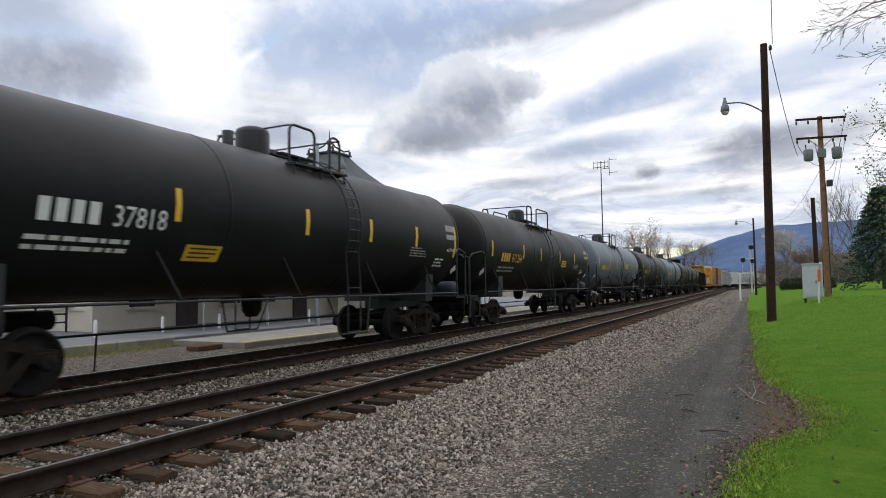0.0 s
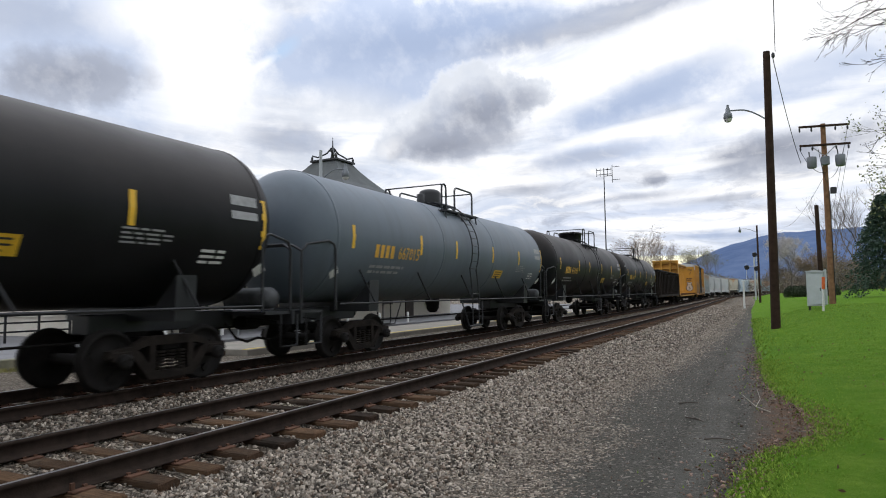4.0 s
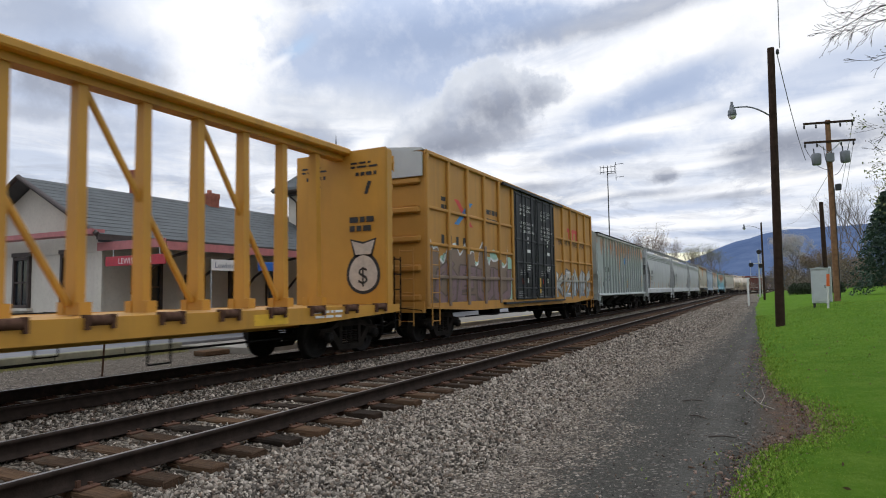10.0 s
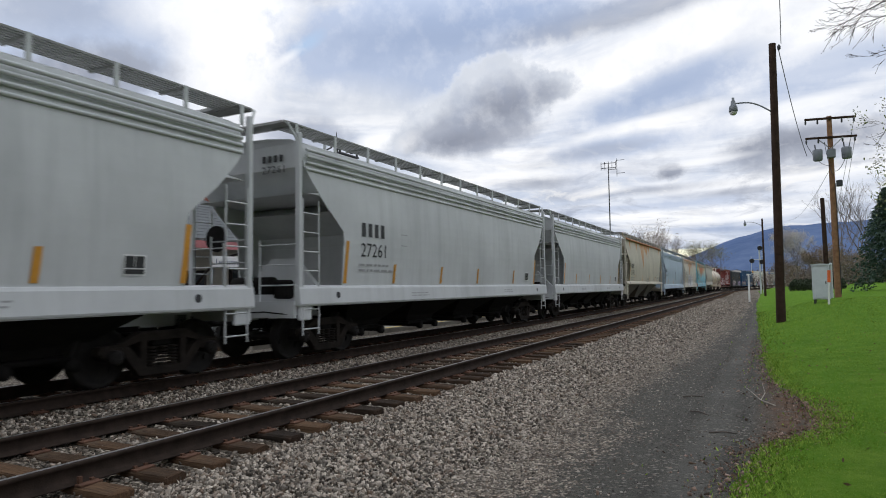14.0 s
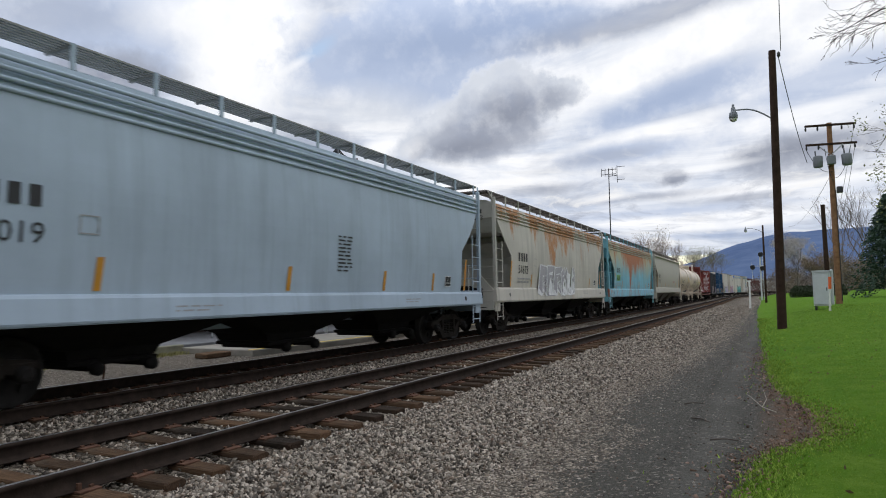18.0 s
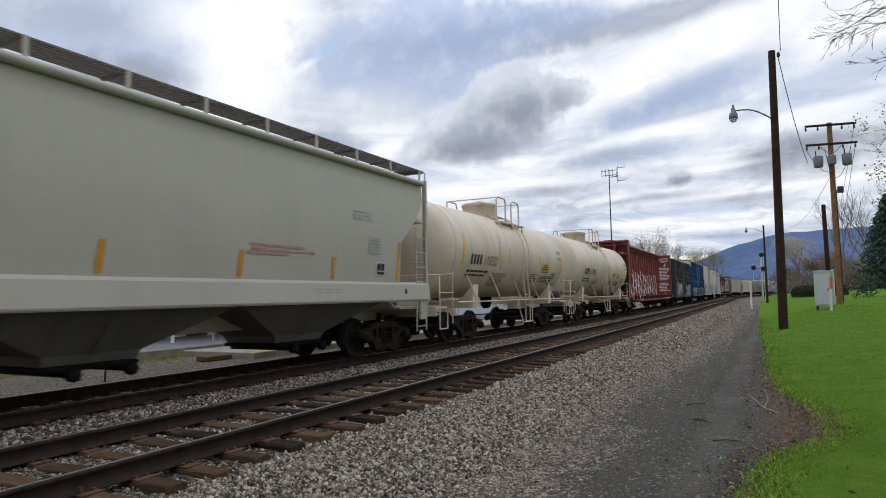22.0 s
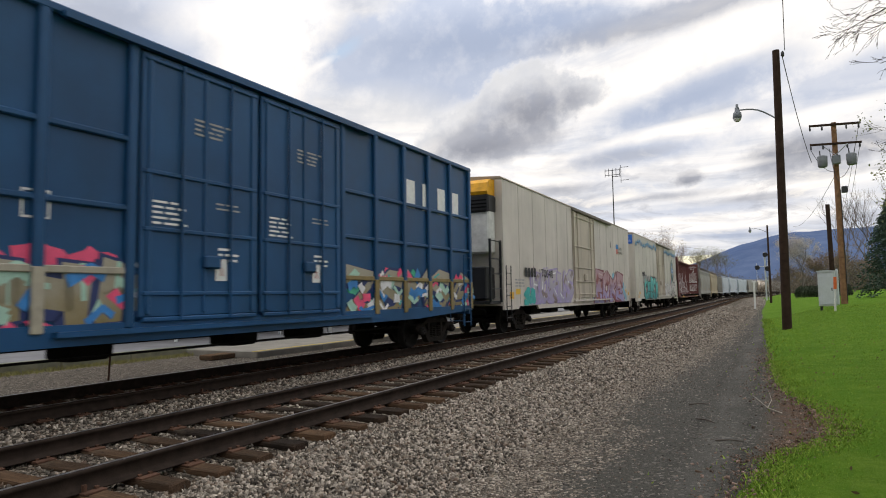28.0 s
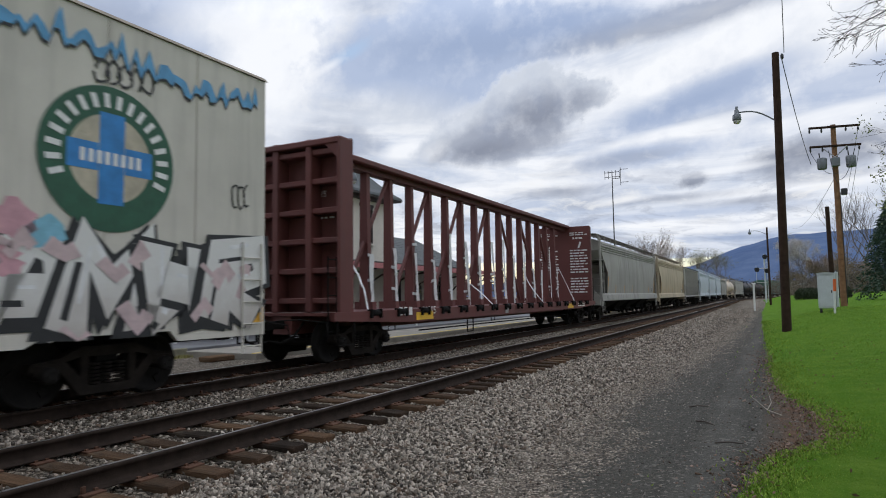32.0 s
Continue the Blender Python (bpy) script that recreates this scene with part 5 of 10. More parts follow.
        valve = Geo()
        valve.lathe([(zt - 0.1, 0.12), (zt + 0.3, 0.12), (zt + 0.33, 0.02)], 12, "z", pose(0.1, dm - 0.8, 0))
        part("valve", valve, trim, car)
        valve = Geo()
        valve.lathe([(zt - 0.1, 0.16), (zt + 0.22, 0.16), (zt + 0.25, 0.02)], 12, "z", pose(-0.15, dm + 0.75, 0))
        part("valve", valve, trim, car)
    part("dome", g, trim if dome != "wide" else mat, car)
    # bottom outlet and brake tank
    g = Geo()
    g.lathe([(zc - R - 0.42, 0.12), (zc - R - 0.3, 0.2), (zc - R + 0.1, 0.24)], 14, "z", pose(0, 0.2, 0))
    g.lathe([(-0.5, 0.02), (-0.5, 0.16), (0.5, 0.16), (0.5, 0.02)], 12, "y", pose(-0.7, -h + 4.3, 0.95))
    g.tube([(0.6, -h + 3.2, 0.75), (0.6, h - 3.2, 0.75)], 0.02, 5)
    part("outlet_valve", g, M_DARK_GRIME, car)

    def surf(u, v, lift=0.012):
        a = v / R
        return ((R + lift) * math.cos(a), u, zc + (R + lift) * math.sin(a))

    mk = Marks(surf)
    for u in bands or (-end + 1.3, -3.32, -1.12, 1.74, 4.3, end - 0.82):
        far_end = abs(u) > end - 1.3
        mk.rect(M_YELLOW_MARK, u, -0.5 if far_end else -0.3, 0.11, 0.9 if far_end else 0.52)
    if number:
        a = -end + 2.29 if num is None else num
        w = 0.18
        if code:
            mk.bars(mark, a, -0.46, code, 0.15, 0.31, 0.08)
        mk.word(mark, number, a + code * 0.23 + (0.12 if code else 0), -0.46, 0.31, (w if code else 0.215) * len(number))
        mk.lines(mark if mark is not M_ORANGE_MARK else M_GREY_MARK, a - 0.1, -0.72, 1.7, 2, 0.07, 0.07, seed)
    mk.rect(M_YELLOW_MARK, panel[0], panel[1], 0.75, 0.3)
    for k in range(3):
        mk.rect(M_BLACK_MARK, panel[0] + 0.08, panel[1] + 0.06 + 0.08 * k, 0.58 - 0.1 * (k == 0), 0.03)
    mk.lines(M_GREY_MARK if mark is not M_BLACK_MARK else M_BLACK_MARK, end - 3.6, -0.35, 0.9, 4, 0.03, 0.04, seed + 2)
    mk.rect(M_GREY_MARK, end - 1.55, 0.0, 0.62, 0.42)
    mk.lines(M_WHITE_MARK if mark is not M_BLACK_MARK else M_BLACK_MARK, end - 2.1, -0.62, 0.5, 3, 0.05, 0.05, seed + 4)
    d = 0.17
    for u, v in ((end - 0.62, -0.9), (-end + 0.95, -0.9)):
        mk.poly(M_WHITE_MARK, [(u - d, v), (u, v - d), (u + d, v), (u, v + d)], [(0, 1, 2, 3)])
    if extra:
        extra(mk, end)
    mk.done(car)
    running_gear(car, length, h - 2.75)
    return car


# ---- covered hopper ----
def ring(mk, mat, cu, cv, r0, r1, n=40):
    pts = [(cu + r * math.cos(2 * math.pi * i / n), cv + r * math.sin(2 * math.pi * i / n)) for i in range(n) for r in (r0, r1)]
    mk.poly(mat, pts, [(2 * i, 2 * i + 1, (2 * i + 3) % (2 * n), (2 * i + 2) % (2 * n)) for i in range(n)])


# rusty hull beige taken darker: shade under the hull is in this paint
BAY = paint("shaded_bay_beige", (0.105, 0.098, 0.082), 0.25, 0.6, 0.7)


def hopper_car(length, mat, label, top=4.55, number="", code=4, ribbed=False, mark=M_BLACK_MARK, seed=0, bays=4, decor=None, stripe=True, dark_end=None, shift=0.0, ribs=None, plate=None, sills=(1.1, 1.48), trim=None, strips=None, rib_mat=None):
    car = root("covered_hopper", label, "hopper car", "cars of the freight train")
    h = length / 2
    e0 = h - 0.75
    z0, z1 = (1.08, 1.2) if ribbed else sills
    sill = z0 + 0.08 if not ribbed else 1.18
    trim = trim or mat
    # body: level slices from the sill to the roof
    g = Geo()
    if ribbed:
        slices = [(1.12, 1.38, e0 - 1.25), (1.2, 1.42, e0 - 0.1), (top - 0.28, 1.42, e0 - 0.1), (top - 0.05, 1.1, e0 - 0.1), (top, 0.3, e0 - 0.1)]
    else:
        slices = []
        for z in np.linspace(sill, top - 0.16, 14):
            t = (z - sill) / (top - 0.16 - sill)
            y = e0 - np.interp(t, [0, 0.3, 0.45, 0.63, 0.83, 1], [1.32, 1.32, 1.34, 0.66, 0.08, 0.06])
            x = 1.44 + 0.1 * math.sin(math.pi * min(1, t * 1.05)) - (0.0 if ribs else 0.08 * max(0, t - 0.85) / 0.15)
            slices.append((z, x, y))
        slices += [(top - 0.05, 1.12, e0 - 0.1), (top + 0.02, 0.5, e0 - 0.1), (top + 0.03, 0.05, e0 - 0.1)]
    n = 10
    vs, fs = [], []
    cut = slices
    if not ribbed:
        deep = [(z, x - 0.02, y - (0.75 if z < top - 1.2 else 0.0)) for z, x, y in cut]
        slices = [s for s in deep if s[0] < top - 1.2] + [(top - 1.19, 1.5, deep[0][2] + 0.3), (top - 1.18, 1.5, e0 - 0.1)] + [s for s in deep if s[0] >= top - 1.2]
        for sx in (-1, 1):
            sg = Geo()
            rows = [c for c in cut if c[0] < top - 0.1]
            grid = [(sx * (x + k), q * y, z) for k in (-0.03, 0.0) for z, x, y in rows for q in (-1, 1)]
            m2 = 2 * len(rows)
            for r in range(len(rows) - 1):
                i = 2 * r
                sg.add([grid[i], grid[i + 1], grid[i + 3], grid[i + 2]], [(0, 1, 2, 3)], True)
                sg.add([grid[m2 + i], grid[m2 + i + 1], grid[m2 + i + 3], grid[m2 + i + 2]], [(0, 1, 2, 3)], True)
                for j in (0, 1):
                    sg.add([grid[i + j], grid[i + j + 2], grid[m2 + i + j + 2], grid[m2 + i + j]], [(0, 1, 2, 3)])
            part("side_sheet", sg, mat, car)
    for z, x, y in slices:
        ys = np.linspace(-y, y, n)
        vs += [(x, q, z) for q in ys] + [(-x, q, z) for q in ys[::-1]]
    k = 2 * n
    for r in range(len(slices) - 1):
        for i in range(k):
            j = (i + 1) % k
            fs.append((r * k + i, r * k + j, r * k + k + j, r * k + k + i))
    fs += [tuple(range(k - 1, -1, -1)), tuple(range((len(slices) - 1) * k, len(slices) * k))]
    g.add(vs, fs, False)
    body = part("body", g, trim, car)
    if not ribbed:
        body.data.polygons.foreach_set("use_smooth", [abs(p.normal.x) > 0.5 for p in body.data.polygons])
        g = Geo()
        for z in (top - 0.3, top - 0.43, top - 0.56, top - 0.69) if not ribs else (top - 0.11,):
            for sx in (-1, 1):
                g.tube([(sx * 1.485, -e0 + 0.12, z), (sx * 1.485, e0 - 0.12, z)], 0.034 if not ribs else 0.075, 8)
        part("roof_rib", g, ribs or rib_mat or mat, car)
    else:
        g = Geo()
        for sx in (-1, 1):
            pm = Geo().box((sx * 1.455, 0, (sill + top - 0.3) / 2), (0.1, 0.1, top - 0.34 - sill), None, 0.015).mesh("side_post", mat)
            for y in np.linspace(-e0 + 1.5, e0 - 1.4, 16):
                part("side_post", pm, None, car, "", pose(0, y, 0))
            g.box((sx * 1.45, 0, top - 0.3), (0.12, 2 * e0 - 0.1, 0.12), None, 0.015)
            part("roof_edge", Geo().box((sx * 1.42, 0, top - 0.2), (0.2, 2 * e0, 0.05)), M_DARK_GRIME, car, "blackened roof edge")
        part("eave_rail", g, mat, car)
        for e in (-1, 1):
            for z, w in ((3.5, 0.2), (2.35, 0.2), (1.3, 0.12)):
                part("end_ledge", Geo().prism([(-1.42, z - 0.1), (1.42, z - 0.1), (1.42, z + 0.06), (-1.42, z + 0.06)], e * (e0 - 0.12), e * (e0 - 0.1 + w), "y"), mat, car)
            part("end_sheet", Geo().prism([(-1.4, 3.45), (1.4, 3.45), (1.4, top - 0.3), (0, top - 0.02), (-1.4, top - 0.3)], e * (e0 - 0.12), e * (e0 + 0.08), "y"), mat, car)
            part("end_sheet", Geo().box((0, e * (e0 + 0.0), 2.95), (2.8, 0.12, 1.0)), mat, car)
    # side sills
    for sx in (-1, 1):
        g = Geo()
        g.prism([(sx * 1.41, z0), (sx * 1.545, z0), (sx * 1.555, z0 + 0.03), (sx * 1.525, z1 - 0.05), (sx * 1.5, z1), (sx * 1.41, z1 + 0.02)], -h + 0.62, h - 0.62, "y")
        g.box((sx * 1.42, 0, z0), (0.2, length - 1.6, 0.04))
        for e in (-1, 1):
            g.box((sx * 1.46, e * (h - 0.85), (z0 + 0.82) / 2), (0.08, 0.36, z0 - 0.8), None, 0.02)
        part("side_sill", g, mat, car)
    # hopper bays, one by one
    for b in range(bays):
        y = (b - (bays - 1) / 2) * (2 * e0 - 3.6) / bays
        w = (2 * e0 - 3.8) / bays / 2
        g = Geo()
        corner = ((-1, -1), (1, -1), (1, 1), (-1, 1))
        vs = [(sx * 1.3, y + sy * w, z0 - 0.01) for sx, sy in corner] + [(sx * 0.72, y + sy * 0.78, 0.66) for sx, sy in corner] + [(sx * 0.66, y + sy * 0.72, 0.52) for sx, sy in corner]
        g.add(vs, [(4 * r + k, 4 * r + (k + 1) % 4, 4 * r + 4 + (k + 1) % 4, 4 * r + 4 + k) for r in (0, 1) for k in range(4)] + [(8, 9, 10, 11), (3, 2, 1, 0)])
        for sx in (-1, 1):
            g.add([(sx * 1.31, y - 0.07, z0), (sx * 1.31, y + 0.07, z0), (sx * 0.76, y + 0.07, 0.64), (sx * 0.76, y - 0.07, 0.64)], [(0, 1, 2, 3)])
        # both bay colours are darkened to carry the shade below the hull
        bay = part("discharge_bay", g, BAY if ribs else M_DARK_GRIME, car)
        g = Geo()
        g.box((0, y, 0.47), (1.45, 1.5, 0.08), None, 0.02)
        for q in (-0.45, 0.45):
            g.lathe([(-0.8, 0.01), (-0.8, 0.05), (0.95, 0.05), (0.95, 0.01)], 8, "x", pose(0, y + q, 0.4))
            g.lathe([(0.86, 0.02), (0.86, 0.1), (0.98, 0.1), (0.98, 0.02)], 8, "x", pose(0, y + q, 0.4))
        part("outlet_gate", g, M_DARK_GRIME, bay)
    # centre sill, end platforms
    g = Geo()
    g.box((0, 0, 0.95), (0.42, length - 1.6, 0.3), None, 0.02)
    for e in (-1, 1):
        g.box((0, e * (h - 1.2), 1.12), (2.7, 1.25, 0.05))
        g.box((0, e * (h - 0.62), 1.02), (2.85, 0.08, 0.32))
        g.prism([(-1.3, 1.12), (1.3, 1.12), (0.35, 2.1), (-0.35, 2.1)], e * (h - 1.95) - 0.06, e * (h - 1.95) + 0.06, "y")
    part("end_platform", g, trim, car)
    # corner posts and ladders on each end of both sides
    for e in (-1, 1):
        for sx in (-1, 1):
            g = ladder(sx * 1.5, e * (h - 1.0), 0.5, 0.52, 3.2 if not ribbed else 2.5)
            if not ribbed:
                g.box((sx * 1.46, e * (h - 0.68), (1.2 + top) / 2), (0.11, 0.09, top - 1.2), None, 0.01)
            for z in (1.5, 1.9, 2.3):
                g.tube([(sx * 1.46, e * (h - 0.66), z), (sx * 0.5, e * (h - 0.64), z)], 0.014, 5)
            g.tube([(sx * 0.5, e * (h - 0.64), 1.1), (sx * 0.5, e * (h - 0.64), 2.4)], 0.018, 5)
            part("ladder", g, trim, car)
    # roof walkway on short posts, hatches
    g = Geo()
    zr = top + (0.28 if ribs else 0.2)
    wm = Geo().box((0, 0, 0), (0.025, 0.075, zr - top + 0.17)).mesh("walkway_post", trim)
    for sx in (() if ribbed else (-1, 1)):
        for k in range(7):
            g.box((sx * (0.78 + 0.09 * k), 0, zr), (0.05, 2 * e0 + 0.5, 0.03))
        for i in range(13):
            y = -e0 + 2 * e0 * i / 12
            g.box((sx * 1.05, y, zr - 0.02), (0.62, 0.05, 0.05))
            part("walkway_post", wm, None, car, "", pose(sx * 1.35, y, (zr + top - 0.14) / 2))
    for e in ((-1,) if ribbed else (-1, 1)):
        if ribbed:
            for k in range(6):
                g.box((0, e * (e0 - 0.08 + 0.09 * k), top + 0.1), (1.3, 0.05, 0.035))
            for sx in (-0.55, 0.55):
                g.box((sx, e * (e0 + 0.14), top + 0.07), (0.05, 0.55, 0.04))
                g.tube([(sx, e * (e0 + 0.36), top + 0.06), (sx, e * (e0 + 0.02), top - 0.3)], 0.02, 5)
            continue
        g.box((0, e * (e0 + 0.1), zr), (2.6, 0.45, 0.05))
        for sx in (-1, 1):
            part("walkway_brace", Geo().tube([(sx * 1.36, e * (e0 + 0.3), zr - 0.02), (sx * 1.46, e * (h - 0.68), top - 0.2)], 0.025, 5), trim, car)
    part("roof_walkway", g, dark_end or mat, car)
    hm = Geo().box((0, 0, top + 0.08), (0.85, 1.1, 0.12), None, 0.03).mesh("roof_hatch", mat)
    for i in range(9):
        part("roof_hatch", hm, None, car, "", pose(0, -e0 + 1.2 + (2 * e0 - 2.4) * i / 8, 0))
    # brake gear on the leading end
    part("brake_cylinder", Geo().lathe([(-0.55, 0.02), (-0.55, 0.19), (0.5, 0.19), (0.5, 0.02)], 14, "x", pose(-0.2, -h + 1.25, 1.5)), M_DARK_GRIME, car)
    part("brake_wheel", Geo().lathe([(-0.03, 0.28), (0.03, 0.28)], 18, "y", pose(-0.75, -h + 0.68, 2.5)), M_DARK_GRIME, car)
    part("brake_valve", Geo().box((0.5, -h + 1.35, 1.42), (0.35, 0.3, 0.4), None, 0.04), M_DARK_GRIME, car)

    surf = (lambda u, v, lift=0.006: (1.42 + lift, u, v)) if ribbed else (lambda u, v, lift=0.012: (1.55 - 0.03 * (v - z0) / (z1 - z0) + lift - 0.004, u, v) if v < z1 - 0.04 else (1.44 + 0.1 * math.sin(math.pi * min(1, (v - sill) / (top - 0.16 - sill) * 1.05)) + lift, u, v))
    mk = Marks(surf)
    a = -e0 + (1.68 if ribbed else 1.58) + shift
    if ribbed and number:
        for k in range(4):
            mk.bars(mark, a + 0.02 + 0.28 * k + (0.14 if k > 1 else 0), 2.42, 1, 0.16, 0.28, 0.1)
        mk.word(mark, number[:2], a, 1.9, 0.28, 0.44), mk.word(mark, number[2:], a + 0.68, 1.9, 0.28, 0.56)
        ring(mk, spray("logo_blue", (0.03, 0.25, 0.6)), 0.33, 3.24, 0.0, 0.24, 20)
        mk.rect(M_BLACK_MARK, e0 - 1.9, 1.62, 0.28, 0.3), mk.rect(M_BLACK_MARK, -e0 + 1.3, 1.6, 0.12, 0.24)
    elif number:
        if plate:
            mk.rect(plate, a - 0.05, 2.09, 0.21 * len(number) + 0.1, 0.36)
            nk = Marks(lambda u, v: surf(u, v, 0.018))
            nk.word(mark, number, a, 2.13, 0.28, 0.21 * len(number))
            nk.done(car)
        else:
            mk.word(mark, number, a, 2.13, 0.31, 0.21 * len(number))
        mk.bars(mark, a + 0.05, 2.58, code, 0.15, 0.31, 0.11)
        mk.lines(M_GREY_MARK, a - 0.05, 1.92, 1.4, 2, 0.05, 0.07, seed)
        mk.rect(M_GREY_MARK, a + 1.75, 2.45, 0.3, 0.02), mk.rect(M_GREY_MARK, a + 1.75, 2.72, 0.3, 0.02)
    if stripe:
        for u in strips or (-e0 + (0.75 if ribbed else 1.4), -e0 + 3.4, -e0 + 5.9, -e0 + 8.4, e0 - 3.6, e0 - (0.75 if ribbed else 1.35)):
            tall = 0.92 if abs(u) > e0 - 1.75 else 0.46
            v = z1 + 0.05 if not ribbed else 1.5
            mk.poly(M_AMBER_MARK, [(u - 0.06, v), (u + 0.05, v), (u + 0.06 + 0.05 * tall, v + tall), (u - 0.05 + 0.05 * tall, v + tall)], [(0, 1, 2, 3)])
    if number and not ribbed:
        ek = Marks(lambda u, v, lift=0.008: (u, -(e0 - 0.045) - lift, v))
        ek.bars(mark, 0.42, top - 0.5, code, 0.09, 0.14, 0.06), ek.word(mark, number, 0.4, top - 0.72, 0.15, 0.6)
        ek.done(car)
    mk.lines(M_GREY_MARK, e0 - 4.6, z1 - 0.18, 0.8, 2, 0.025, 0.04, seed + 1)
    mk.lines(M_GREY_MARK, -e0 + 4.2, z1 - 0.2, 0.9, 2, 0.025, 0.04, seed + 5)
    mk.rect(M_WHITE_MARK, e0 - 2.4, z1 + 0.16, 0.36, 0.3)
    pk = Marks(lambda u, v: surf(u, v, 0.018))
    for k in (0, 1):
        pk.rect(M_BLACK_MARK, e0 - 2.38 + 0.165 * k, z1 + 0.27, 0.15, 0.17)
    pk.rect(M_BLACK_MARK, e0 - 2.38, z1 + 0.18, 0.32, 0.07)
    pk.done(car, "placard")
    if not ribbed:
        # flat black discs paint in the darkness of holes through the sill
        for e in (-1, 1):
            ring(mk, M_BLACK_MARK, e * (e0 - 1.1), (z0 + z1) / 2, 0.0, 0.07, 14)
    mk.done(car)
    if decor:
        decor(car, surf, e0)
    running_gear(car, length, h - 2.1)
    return car


# ---- gondola ----
def gondola_car(length, mat, label):
    car = root("gondola_car", label, "gondola car", "cars of the freight train")
    h, top = length / 2, 3.28
    e0 = h - 0.7
    g = Geo()
    for sx in (-1, 1):
        g.box((sx * 1.4, 0, (1.02 + top) / 2), (0.05, 2 * e0, top - 1.02))
    part("side_sheet", g, mat, car)
    g = Geo()
    for e in (-1, 1):
        g.box((0, e * e0, (1.02 + top) / 2), (2.8, 0.06, top - 1.02))
        for z in (1.35, 1.75, 2.15, 2.55, 2.95):
            g.box((0, e * (e0 + 0.06), z), (2.7, 0.1, 0.14), None, 0.03)
    part("end_sheet", g, mat, car)
    for sx in (-1, 1):
        g = Geo()
        if True:
            g.prism([(sx * 1.42, 1.0), (sx * 1.56, 1.05), (sx * 1.56, top - 0.2), (sx * 1.46, top - 0.02), (sx * 1.42, top - 0.02)], -0.07, 0.07, "y")
        pm = g.mesh("side_post", mat)
        for i in range(16):
            part("side_post", pm, None, car, "", pose(0, -e0 + 0.2 + (2 * e0 - 0.32) * i / 15, 0))
    for sx in (-1, 1):
        part("top_chord", Geo().box((sx * 1.45, 0, top + 0.03), (0.2, 2 * e0 + 0.2, 0.12), None, 0.02), mat, car)
        part("side_sill", Geo().box((sx * 1.46, 0, 1.0), (0.16, 2 * e0, 0.2), None, 0.02), mat, car)
    for e in (-1, 1):
        part("end_chord", Geo().box((0, e * e0, top + 0.03), (2.69, 0.18, 0.12), None, 0.02), mat, car)
    g = Geo()
    g.box((0, 0, 1.05), (2.76, 2 * e0, 0.1))
    g.box((0, 0, 0.88), (0.5, length - 1.6, 0.3))
    part("floor", g, M_DARK_GRIME, car)
    for e in (-1, 1):
        part("ladder", ladder(1.6, e * (e0 - 0.45), 0.42, 0.5, top - 0.1), mat, car)
    mk = Marks(flat_side(1.43))
    mk.bars(M_WHITE_MARK, -5.85, 2.34, 2, 0.2, 0.28, 0.1)
    mk.word(M_WHITE_MARK, "200", -5.9, 1.82, 0.28, 0.75), mk.word(M_WHITE_MARK, "274", -4.75, 1.82, 0.28, 0.68)
    for u in (-7.9, -4.93, -2.63, -0.35, 1.75, 4.0, 7.2):
        mk.rect(M_YELLOW_MARK, u + 0.14, 1.35, 0.13, 0.42)
    rnd = random.Random(3)
    for k in range(6):
        u = -0.25 + rnd.uniform(0, 0.15)
        while u < 2.3:
            w = rnd.uniform(0.15, 0.7)
            mk.rect(M_WHITE_MARK, u, 1.76 + 0.11 * k, min(w, 2.35 - u), 0.075)
            u += w + rnd.uniform(0.03, 0.25)
    mk.lines(M_WHITE_MARK, -4.75, 1.62, 0.7, 2, 0.07, 0.08, 3)
    mk.lines(M_WHITE_MARK, e0 - 3, 1.9, 0.8, 3, 0.06, 0.06, 6)
    mk.surf = flat_side(1.44)
    mk.done(car)
    running_gear(car, length, h - 2.3)
    return car


